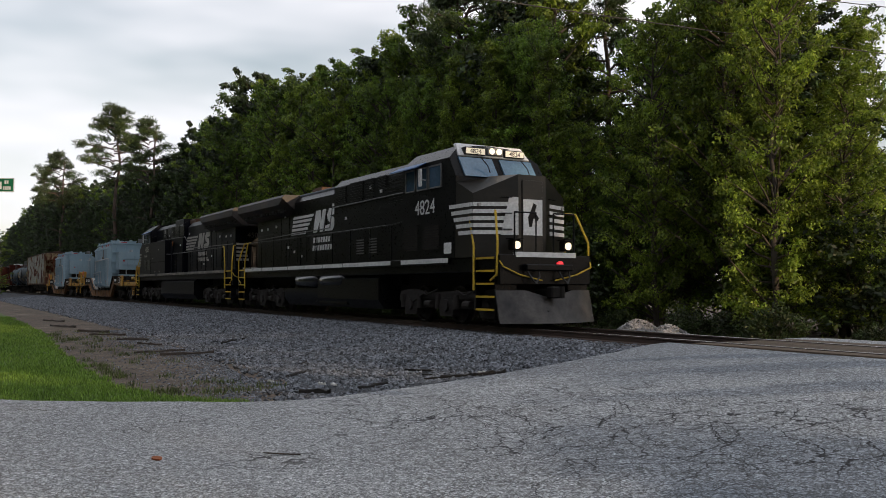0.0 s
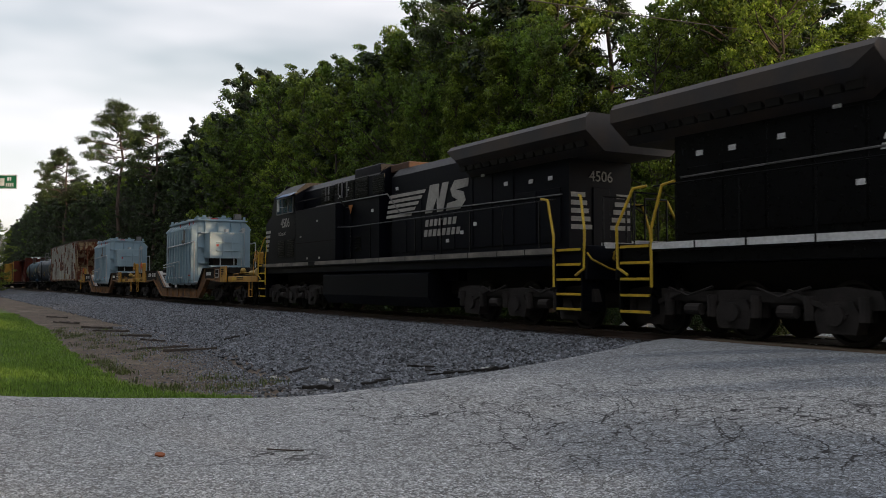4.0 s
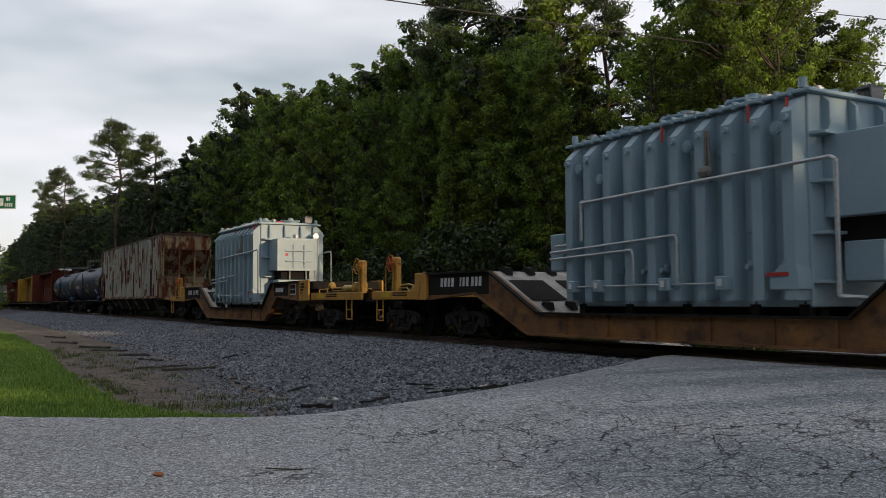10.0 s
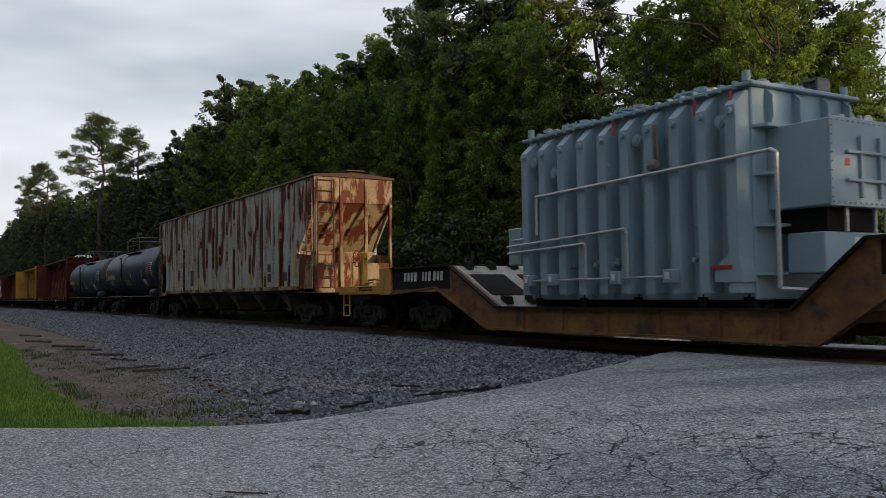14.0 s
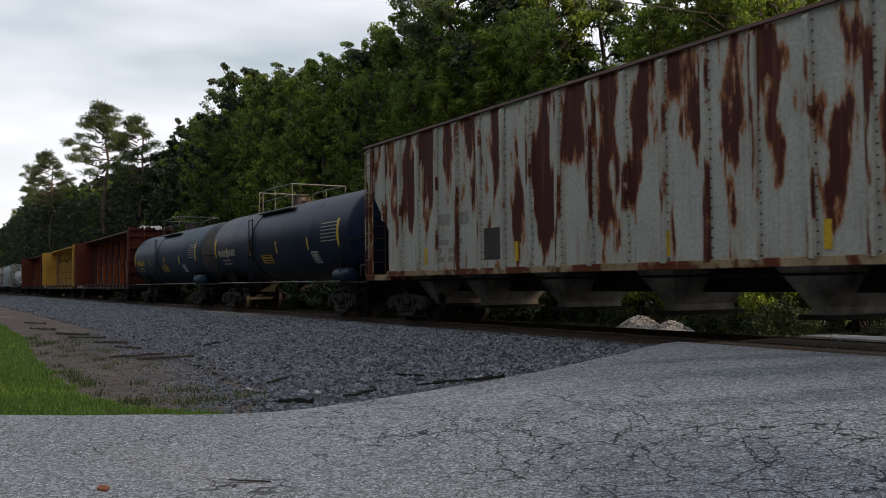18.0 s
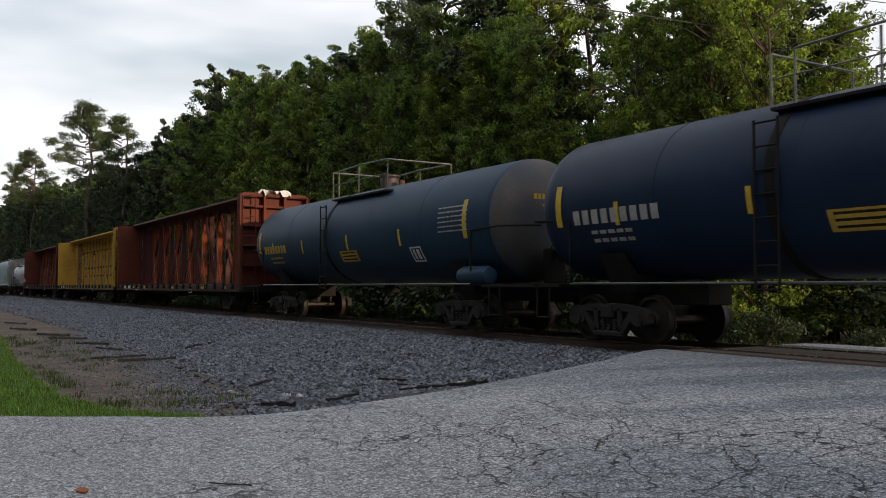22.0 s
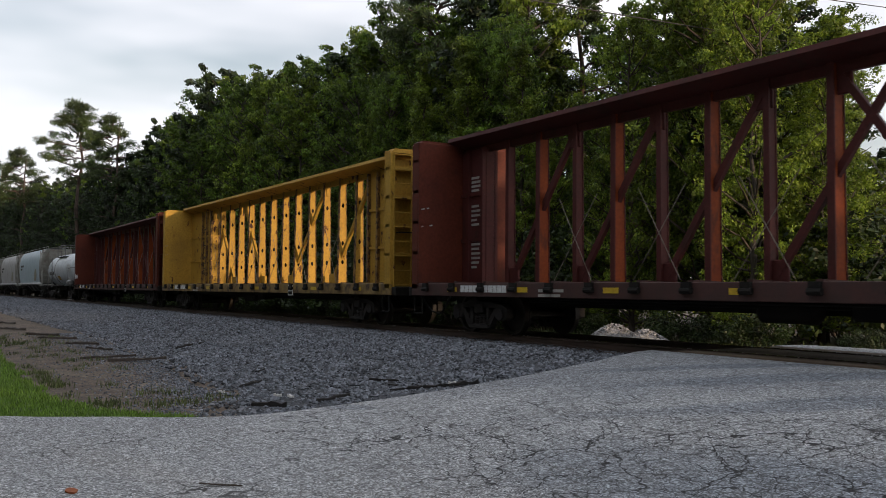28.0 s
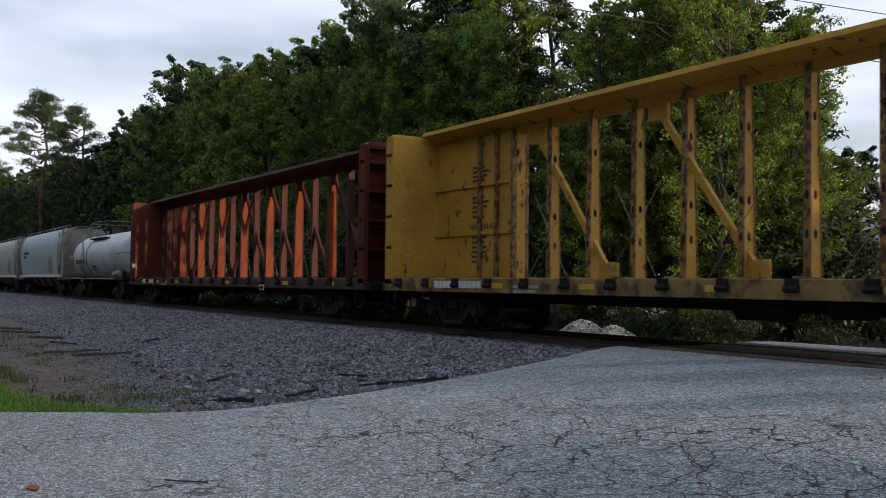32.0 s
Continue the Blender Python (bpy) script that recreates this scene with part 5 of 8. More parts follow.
M_bare = mat("pale_worn_deck", (0.42, 0.41, 0.38), (0.26, 0.25, 0.23), 0.4, 0.7, bump=0.15, wear=(0.1, 0.06, 0.04), wear_at=(0.6, 0.7), wear_size=0.3)
M_orange = mat("orange_red_paint", (0.6, 0.13, 0.03), (0.5, 0.1, 0.03), 0.3, 0.5)
M_brass = mat("grimy_yellow_fitting", (0.42, 0.28, 0.05), (0.3, 0.2, 0.05), 0.3, 0.5, metal=0.2)
M_xf = mat("transformer_grey_paint", (0.265, 0.370, 0.436), (0.230, 0.330, 0.392), 1.2, 0.42, bump=0.02, spec=0.35, dust=(0.33, 0.41, 0.45), dust_at=(0.55, 0.9), mottle=(0.96, 1.03))
M_conduit = mat("pale_conduit", (0.45, 0.48, 0.5), (0.38, 0.41, 0.43), 0.5, 0.4, metal=0.5)
M_bag = mat("grey_canvas", (0.22, 0.2, 0.18), (0.14, 0.13, 0.12), 0.2, 0.9)


def flat_car(s_at, label, stand):
    ob = car("flat_car", label, "flat car", s_at)
    for d in (-1, 1):
        y0, y1 = sorted((d * 1.5, d * 1.36))
        dk = Shape().prism([(-5.0, 0.22), (3.95, 0.22), (5.5, 1.22), (8.0, 1.06), (8.0, 1.80), (4.75, 1.78), (3.45, 0.74), (-4.6, 0.74), (-6.7, 1.78), (-9.9, 1.80), (-9.9, 1.06), (-7.4, 1.22)], y0, y1)
        part("side_girder", dk, M_flatbrown, ob, "brown worn steel gooseneck side girder")
        yy = d * 1.5
        fl = Shape()
        for a, b in (((-5.0, 0.24), (3.95, 0.24)), ((3.95, 0.24), (5.5, 1.24)), ((-5.0, 0.24), (-7.4, 1.24)), ((5.5, 1.24), (8.0, 1.08)), ((-7.4, 1.24), (-9.9, 1.08))):
            fl.beam((a[0], yy + d * 0.04, a[1]), (b[0], yy + d * 0.04, b[1]), 0.1, 0.05)
        part("lower_flange", fl, M_flatbrown, ob)
        fl = Shape()
        for a, b in (((-4.6, 0.74), (3.45, 0.74)), ((3.45, 0.74), (4.75, 1.78)), ((4.75, 1.79), (8.0, 1.81)), ((-4.6, 0.74), (-6.7, 1.78)), ((-6.7, 1.79), (-9.9, 1.81))):
            fl.beam((a[0], yy + d * 0.04, a[1]), (b[0], yy + d * 0.04, b[1]), 0.12, 0.045)
        part("upper_flange", fl, M_under, ob)
        for x in (-3.6, -2.2, -0.8, 0.6, 2.0, 3.2):
            part("stiffener", Shape().box(x, x + 0.035, yy - 0.05 if d < 0 else yy, yy if d < 0 else yy + 0.05, 0.26, 0.72), M_flatbrown, ob)
        part("web_panel", Shape().box(4.95, 6.6, yy - 0.006, yy + 0.006, 1.26, 1.76), M_under, ob, "black painted web panel")
        part("web_panel", Shape().box(-9.88, -6.75, yy - 0.006, yy + 0.006, 1.2, 1.77), M_under, ob, "black painted web panel")
        bars("company_mark", ob, M_white, 5.15, yy + d * 0.008, 1.42, [[0.28, 0.28, 0.3]], 0.17, 0.05, d, 0.2)
        bars("marking", ob, M_white, -9.2, yy + d * 0.008, 1.42, [[0.13, -0.05, 0.12, -0.05, 0.12, -0.05, 0.13, -0.3, 0.07, -0.05, 0.11, -0.05, 0.12, -0.12, 0.12, -0.05, 0.11, -0.05, 0.12]], 0.24, 0.05, d, 0.1)
        part("placard", Shape().box(6.85, 7.45, yy - 0.01, yy + 0.01, 1.3, 1.72), M_white, ob)
        for k in range(2):
            for j in range(2):
                part("placard_pane", Shape().box(6.88 + k * 0.28, 7.14 + k * 0.28, yy - 0.014, yy + 0.014, 1.34 + j * 0.19, 1.50 + j * 0.19), M_under, ob)
        # yellow bolster boxes
        for a, b in ((8.0, 8.95), (-10.6, -9.9)):
            part("bolster_box", Shape().box(a, b, min(yy, yy + d * 0.08), max(yy, yy + d * 0.08), 1.06, 1.84, 0.015), M_flaty, ob)
        bars("data_mark", ob, M_under, 8.2, yy + d * 0.085, 1.66, [[0.12, 0.12, 0.12], [0.12, 0.1, 0.14], [0.1, 0.12], [0.1]], 0.06, 0.05, d)
        # low side sills of the end platforms
        for a, b in ((9.0, 13.4), (-13.7, -10.6)):
            part("side_sill", Shape().box(a, b, d * 1.42 - 0.06, d * 1.42 + 0.06, 1.08, 1.34, 0.012), M_flaty, ob)
            bars("sill_mark", ob, M_under, a + 1.5, d * 1.483, 1.26, [[0.1] * 8, [0.14] * 6], 0.04, 0.03, d)
            part("reflector", Shape().box(a + 0.7, a + 1.3, d * 1.482 - 0.004, d * 1.482 + 0.004, 1.15, 1.3), M_yellow, ob)
        for x in (12.2, -13.4):
            part("side_ladder", Shape().path([(x, d * 1.44, 1.1), (x, d * 1.44, 0.42), (x + 0.45, d * 1.44, 0.42), (x + 0.45, d * 1.44, 1.1)], 0.025, 6).cyl((x, d * 1.44, 0.75), (x + 0.45, d * 1.44, 0.75), 0.02, 6), M_flaty, ob)
    part("deck", Shape().box(-4.8, 3.6, -1.36, 1.36, 0.5, 0.72), M_flatbrown, ob)
    for a, b, c in ((4.75, 8.95, 1.0), (-10.6, -6.7, 1.0)):
        part("raised_deck", Shape().box(a, b, -1.36, 1.36, 1.5, 1.79), M_under, ob)
    for pts in ([(3.45, 0.70), (4.75, 1.78), (4.75, 1.5), (3.75, 0.70)], [(-4.6, 0.70), (-6.7, 1.78), (-6.7, 1.5), (-4.95, 0.70)]):
        part("gooseneck", Shape().prism(pts, -1.36, 1.36), M_bare, ob, "pale scuffed gooseneck slope")
    for y0, y1 in ((-1.25, -0.2), (0.2, 1.25)):
        part("slope_panel", Shape().prism([(-5.2, 1.04), (-6.2, 1.53), (-6.22, 1.55), (-5.22, 1.06)], y0, y1), M_under, ob, "dark plate on the slope")
    for y in (-1.15, -0.45, 0.25, 0.95):
        part("slope_tab", Shape().prism([(-6.72, 1.79), (-6.45, 1.68), (-6.5, 1.86), (-6.68, 1.9)], y, y + 0.2), M_under, ob)
        part("slope_tab", Shape().prism([(-5.0, 0.93), (-4.72, 0.80), (-4.78, 0.98), (-4.96, 1.02)], y, y + 0.2), M_under, ob)
    for a, b in ((8.95, 13.5), (-13.8, -10.6)):
        part("end_deck", Shape().box(a, b, -1.3, 1.3, 1.02, 1.14), M_under, ob)
    # centre sill, brake rigging, pipes, winch-like cylinders on the front platform
    for a, b in ((8.0, 13.6), (-13.9, -9.9)):
        part("center_sill", Shape().box(a, b, -0.3, 0.3, 0.72, 1.05), M_under, ob)
    eq = Shape()
    eq.lathe_x([(10.95, 0.08), (11.0, 0.13), (11.9, 0.13), (11.95, 0.08)], -0.95, 1.48, 16)
    part("brake_cylinder", eq, M_brass, ob, "grimy yellow brake cylinder")
    part("brake_rod", Shape().cyl((9.2, -0.95, 1.5), (10.95, -0.95, 1.52), 0.03, 8).cyl((9.2, -0.7, 1.42), (12.6, -0.7, 1.45), 0.025, 8), M_brass, ob)
    part("brake_valve", Shape().box(12.1, 12.5, -1.15, -0.75, 1.35, 1.7, 0.05).cyl((12.3, -0.95, 1.7), (12.3, -0.95, 1.85), 0.08, 10), M_brass, ob)
    part("valve_ball", Shape().lathe_x([(9.75, 0.02), (9.8, 0.11), (9.9, 0.15), (10.0, 0.11), (10.05, 0.02)], -1.0, 1.6, 14), M_brass, ob)
    part("valve_pipe", Shape().path([(-13.2, -0.9, 1.2), (-13.2, -0.9, 1.5), (-12.2, -0.9, 1.55), (-11.2, -0.8, 1.35), (-10.7, -0.8, 1.5)], 0.035, 8), M_brass, ob)
    part("valve_pipe", Shape().path([(-12.9, -1.1, 1.4), (-12.0, -1.1, 1.45), (-11.6, -1.1, 1.2)], 0.025, 8), M_brass, ob)
    for x, y, a, b in ((-12.2, -0.6, 0.55, 0.5), (-11.6, -1.0, 0.4, 0.34), (-11.1, -0.5, 0.3, 0.42)):      # valves and cylinders crowded on the rear platform
        part("brake_gear", Shape().box(x, x + a, y - 0.16, y + 0.16, 1.14, 1.14 + b, 0.04).cyl((x + a * 0.4, y - 0.2, 1.14 + b * 0.6), (x + a * 0.4, y + 0.26, 1.14 + b * 0.6), b * 0.3, 12).cyl((x - 0.12, y, 1.3), (x + a + 0.16, y, 1.34), 0.045, 8), M_truck if a > 0.5 else M_brass, ob, "grimy brake valve and cylinder")
    for x in (9.6, -10.95):                 # grab irons along the platform edge
        part("platform_grab", Shape().path([(x, -1.38, 1.14), (x, -1.38, 1.46), (x + 0.75, -1.38, 1.46), (x + 0.75, -1.38, 1.14)], 0.018, 6), M_flaty, ob)
    for i, x in enumerate((12.75, -12.7)):
        st = Shape().box(x - 0.12, x - 0.02, -1.2, -1.02, 1.3, 2.25, 0.015).box(x + 0.1, x + 0.2, -1.2, -1.02, 1.3, 2.25, 0.015).box(x - 0.12, x + 0.2, -1.22, -1.0, 2.1, 2.42, 0.05)
        if i == 0 or stand:
            part("brake_stand", st, M_flaty, ob, "yellow handbrake stand")
            brake_wheel(ob, M_orange if i else M_flaty, x - 0.05, -1.28, 2.22, 0.26, "y")
        part("stand_rail", Shape().path([(x - 0.35, -1.3, 1.3), (x - 0.35, -1.3, 2.1), (x - 0.15, -1.3, 2.1)], 0.018, 6), M_flaty, ob)
    for x in (6.1, 10.06, -8.4, -12.15):
        freight_truck(ob, x)
    coupler(ob, 13.95, 1)
    coupler(ob, -14.05, -1)
    return ob


def transformer(s_at):
    ob = car("power_transformer", "pale blue-grey ribbed power transformer riding on a flat car", "transformer", s_at, "transformers")
    f, b, w, z0, z1 = 2.65, -3.5, 1.32, 0.90, 4.45
    part("tank", Shape().box(b, f, -w, w, z0, z1, 0.02), M_xf, ob)
    part("top_flange", Shape().box(b - 0.12, f + 0.12, -w - 0.12, w + 0.12, z1, z1 + 0.06, 0.01), M_xf, ob)
    part("lid", Shape().box(b - 0.02, f + 0.02, -w, w, z1 + 0.06, z1 + 0.10, 0.01), M_xf, ob)
    for y in (-0.9, 0.0, 0.9):
        part("skid", Shape().box(b + 0.1, f - 0.1, y - 0.12, y + 0.12, 0.74, 0.91, 0.01), M_under, ob)
    # wide stiffeners: tapered at the top
    xs = [-3.42] + [-2.79 + 0.64 * i for i in range(9)]
    for d in (-1, 1):
        for x in xs:
            y0, y1 = d * w, d * (w + 0.32)
            s = Shape()
            loft(s, [[(x + 0.01, y0, z), (x + 0.03, y1, z), (x + 0.25, y1, z), (x + 0.27, y0, z)] for z in (z0 + 0.12, z1 - 0.32)] + [[(x, y0, z1 - 0.06), (x + 0.03, y0 + d * 0.05, z1 - 0.06), (x + 0.25, y0 + d * 0.05, z1 - 0.06), (x + 0.27, y0, z1 - 0.06)]])
            part("stiffener", s, M_xf, ob)
            part("lift_lug", Shape().cyl((x + 0.14, y0 + d * 0.1, z1 - 0.42), (x + 0.14, y0 + d * 0.39, z1 - 0.42), 0.06, 10), M_xf, ob)
    for d in (-1, 1):
        for x, z, r in ((-2.34, 3.6, 0.17), (-1.06, 3.75, 0.17), (0.86, 3.75, 0.17)):
            cv = Shape().cyl((x, d * w, z), (x, d * (w + 0.03), z), r, 20)
            for k in range(10):
                q = k * math.pi / 5
                cv.cyl((x + r * 0.85 * math.cos(q), d * (w + 0.03), z + r * 0.85 * math.sin(q)), (x + r * 0.85 * math.cos(q), d * (w + 0.055), z + r * 0.85 * math.sin(q)), 0.02, 6)
            part("hand_hole_cover", cv, M_xf, ob)
        part("side_cover", Shape().box(1.34, 1.66, min(d * w, d * (w + 0.04)), max(d * w, d * (w + 0.04)), 2.2, 3.1, 0.01), M_xf, ob)
        part("jack_pad", Shape().prism([(2.08, 1.2), (2.64, 1.2), (2.64, 1.42), (2.58, 1.62), (2.3, 1.62), (2.08, 1.42)], min(d * w, d * (w + 0.34)), max(d * w, d * (w + 0.34))), M_xf, ob)
        part("jack_mark", Shape().box(2.02, 2.45, min(d * w, d * (w + 0.36)), max(d * w, d * (w + 0.36)), 1.42, 1.48), M_red, ob)
    for y in (-0.95, -0.25, 0.5, 1.1):
        s = Shape()
        s.prism([(f, z1 - 0.9), (f + 0.16, z1 - 0.5), (f + 0.16, z1 - 0.15), (f, z1)], y - 0.03, y + 0.03)
        part("end_stiffener", s, M_xf, ob)
    for z in (3.75, 2.95, 2.1, 1.3):
        part("end_shelf", Shape().prism_z([(f, -w), (f + 0.25, -w + 0.1), (f + 0.25, -0.75), (f, -0.65)], z, z + 0.05), M_xf, ob)
    # bolted terminal box on the end
    part("terminal_box", Shape().box(f + 0.0, f + 1.15, -0.98, 0.78, 2.38, 3.75, 0.015), M_xf, ob)
    part("terminal_cover", Shape().box(f + 1.15, f + 1.19, -0.98, 0.78, 2.36, 3.78, 0.01), M_xf, ob)
    s = Shape()
    for z in (2.75, 3.2):
        s.box(f + 1.19, f + 1.26, -0.62, 0.58, z, z + 0.05, 0.01)
    for y in (-0.28, 0.22):
        s.box(f + 1.19, f + 1.25, y, y + 0.06, 2.5, 3.5, 0.01)
    part("cover_ribs", s, M_xf, ob)
    s = Shape()
    for k in range(13):
        for z in (2.42, 3.72):
            s.cyl((f + 1.19, -0.93 + k * 0.138, z), (f + 1.215, -0.93 + k * 0.138, z), 0.016, 6)
    for k in range(9):
        for y in (-0.94, 0.74):
            s.cyl((f + 1.19, y, 2.5 + k * 0.14), (f + 1.215, y, 2.5 + k * 0.14), 0.016, 6)
    part("cover_bolts", s, M_conduit, ob)
    part("warning_label", Shape().box(f + 1.192, f + 1.197, -0.62, -0.5, 3.0, 3.12), M_red, ob)
    part("box_neck", Shape().box(f + 0.0, f + 0.9, -0.7, 0.6, 2.0, 2.38), M_under, ob)
    part("control_cabinet", Shape().box(f + 0.25, f + 0.95, -0.85, 0.75, 1.32, 1.98, 0.02), M_xf, ob)
    part("cabinet_label", Shape().box(f + 0.952, f + 0.957, -0.1, 0.15, 1.6, 1.9), M_white, ob)
    for y in (-0.35, 0.4):
        part("bracket_post", Shape().cyl((f + 1.0, y, 1.98), (f + 1.0, y, 2.4), 0.035, 8), M_conduit, ob)
    part("end_ladder", Shape().path([(f + 0.9, 0.85, 1.0), (f + 0.9, 0.85, 3.8)], 0.02, 6).path([(f + 0.9, 1.0, 1.0), (f + 0.9, 1.0, 3.8), (f + 0.9, 0.75, 3.8)], 0.02, 6).cyl((f + 0.9, 1.0, 1.8), (f + 0.9, 1.0, 1.8), 0.015, 6).cyl((f + 0.9, 1.0, 2.6), (f + 0.9, 1.0, 2.6), 0.015, 6), M_conduit, ob)
    # turrets and fittings on the lid
    for i, (x, y, r, h) in enumerate(((-2.6, -0.5, 0.42, 0.14), (-0.9, -0.5, 0.42, 0.16), (0.8, -0.5, 0.42, 0.16), (-2.2, 0.7, 0.3, 0.12), (1.9, 0.3, 0.4, 0.1))):
        t = Shape().cyl((x, y, z1 + 0.1), (x, y, z1 + 0.1 + h), r, 20).cyl((x, y, z1 + 0.1 + h), (x, y, z1 + 0.14 + h), r + 0.06, 20)
        for k in range(12):
            a = k * math.pi / 6
            t.cyl((x + (r + 0.02) * math.cos(a), y + (r + 0.02) * math.sin(a), z1 + 0.14 + h), (x + (r + 0.02) * math.cos(a), y + (r + 0.02) * math.sin(a), z1 + 0.18 + h), 0.022, 6)
        t.cyl((x + 0.05, y, z1 + 0.14 + h), (x + 0.05, y, z1 + 0.27 + h), 0.11, 12)
        part("turret", t, M_xf, ob)
    part("relief_valve", Shape().box(2.0, 2.35, 0.85, 1.2, z1 + 0.1, z1 + 0.16).box(2.0, 2.04, 0.85, 1.2, z1 + 0.1, z1 + 0.45).box(2.31, 2.35, 0.85, 1.2, z1 + 0.1, z1 + 0.45).box(2.0, 2.35, 0.85, 1.2, z1 + 0.42, z1 + 0.46).cyl((2.18, 1.02, z1 + 0.16), (2.18, 1.02, z1 + 0.4), 0.08, 10), M_grey, ob)
    for x, y, h in ((-3.0, -1.15, 0.14), (-1.75, -1.1, 0.1), (-1.75, 0.2, 0.22), (-0.1, -1.15, 0.12), (0.1, 0.8, 0.2), (1.55, -1.0, 0.12), (2.3, -0.6, 0.16)):
        part("lid_fitting", Shape().cyl((x, y, z1 + 0.08), (x, y, z1 + 0.1 + h), 0.07, 10).cyl((x, y, z1 + 0.1 + h * 0.5), (x, y, z1 + 0.14 + h * 0.5), 0.12, 12), M_conduit, ob)
    for x in [b + 0.2 + 0.3 * k for k in range(20)]:
        part("lid_clamp", Shape().box(x - 0.03, x + 0.03, -w - 0.14, -w - 0.02, z1 - 0.03, z1 + 0.11, 0.008), M_xf, ob)
    for x, y in ((-3.45, -1.3), (2.55, -1.3), (2.55, 1.3), (-3.45, 1.3)):
        part("corner_post", Shape().cyl((x, y, z1 + 0.1), (x, y, z1 + 0.27), 0.07, 10), M_xf, ob)
    part("valve_wheel", Shape().cyl((f + 0.05, 1.05, 3.95), (f + 0.5, 1.05, 3.95), 0.07, 10).cyl((f + 0.35, 1.05, 3.8), (f + 0.35, 1.05, 4.1), 0.05, 8).cyl((f + 0.5, 1.05, 3.95), (f + 0.54, 1.05, 3.95), 0.13, 12), M_conduit, ob)
    part("filler_cap", Shape().cyl((f + 0.55, 0.1, 3.75), (f + 0.55, 0.1, 3.98), 0.14, 14), M_conduit, ob)
    for x in (-0.5, 1.6, 2.4):
        part("red_handle", Shape().cyl((x, -w - 0.2, z1 - 0.35), (x, -w - 0.2, z1 - 0.05), 0.025, 6), M_red, ob)
    part("pressure_vent", Shape().box(1.6, 2.1, -0.4, 0.1, z1 + 0.1, z1 + 0.2, 0.02), M_red, ob)
    # conduits on the sides
    for d in (-1, 1):
        y = d * (w + 0.37)
        part("conduit", Shape().path([(-2.8, y, 2.3), (-2.8, y, 3.12), (3.3, y, 3.26), (3.4, y, 3.2), (3.4, y, 1.08), (3.9, y * 0.6, 1.02)], 0.035, 8), M_conduit, ob)
        part("conduit", Shape().path([(-3.9, y, 2.1), (-0.05, y, 2.25), (0.0, y, 2.15), (0.0, y, 1.3)], 0.028, 8), M_conduit, ob)
        part("conduit", Shape().path([(-3.9, y, 1.95), (-1.25, y, 2.03), (-1.2, y, 1.93), (-1.2, y, 1.35)], 0.028, 8), M_conduit, ob)
        part("conduit", Shape().cyl((-3.2, y, 1.32), (1.2, y, 1.32), 0.02, 6), M_conduit, ob)
        for x in (-3.1, -2.25, -0.3, 1.1):
            part("junction_box", Shape().box(x - 0.14, x + 0.14, y - 0.07, y + 0.09, 1.2, 1.45, 0.015), M_xf, ob)
            part("box_label", Shape().box(x - 0.05, x + 0.05, y + d * 0.095 - 0.004, y + d * 0.095 + 0.004, 1.28, 1.4), M_white, ob)
        for x in (-2.7, -1.9, -1.1, -0.6, 0.5, 1.5):
            part("drain_valve", Shape().box(x - 0.06, x + 0.06, d * w - 0.12, d * w + 0.12, 1.55, 1.72, 0.02).cyl((x, d * (w + 0.1), 1.6), (x, d * (w + 0.22), 1.6), 0.05, 8), M_xf, ob)
        for x, z in ((-3.0, 3.9), (-2.3, 3.6), (-1.4, 3.75), (-0.7, 3.5), (0.2, 3.9), (1.2, 3.6), (2.2, 3.9), (-2.9, 3.1)):
            part("flange_valve", Shape().cyl((x, d * (w + 0.05), z), (x, d * (w + 0.29), z), 0.07, 8).cyl((x, d * (w + 0.22), z), (x, d * (w + 0.27), z), 0.115, 10), M_xf, ob)
    part("canvas_bag", Shape().lathe_x([(0.55, 0.02), (0.58, 0.1), (0.7, 0.12), (0.78, 0.09), (0.82, 0.02)], -w - 0.3, 3.35, 8), M_bag, ob)
    part("rope", Shape().path([(0.68, -w - 0.28, 4.1), (0.66, -w - 0.28, 3.4), (0.6, -w - 0.28, 3.1)], 0.03, 6).path([(0.72, -w - 0.26, 4.1), (0.78, -w - 0.26, 3.15)], 0.03, 6), M_bag, ob)
    part("rear_cabinet", Shape().box(-4.35, -3.85, -1.35, -0.7, 1.7, 2.55, 0.02).box(-3.9, -3.5, -1.2, -0.9, 1.8, 2.1), M_xf, ob)
    part("bushing_cap", Shape().cyl((-3.75, -1.1, 2.6), (-3.75, -1.1, 3.0), 0.16, 14).cyl((-3.75, -1.1, 3.0), (-3.75, -1.1, 3.06), 0.2, 14), M_conduit, ob)
    for z in (1.95, 2.1, 2.25):
        part("rear_conduit", Shape().path([(-4.0, -1.45, z), (-3.3, -1.5, z + 0.02)], 0.03, 6), M_conduit, ob)
    for x in (-3.3, -1.8, -0.2, 1.4, 2.4):
        part("tie_down", Shape().box(x, x + 0.2, -1.36, -1.2, 0.72, 0.95).cyl((x + 0.1, -1.3, 0.7), (x + 0.1, -1.3, 1.0), 0.03, 6), M_under, ob)
    return ob


flat_car(74.0, "yellow depressed-centre flat car with worn brown girders", True)
flat_car(46.0, "rust-stained yellow depressed-centre flat car under a transformer", True)
transformer(74.0)
transformer(46.0)

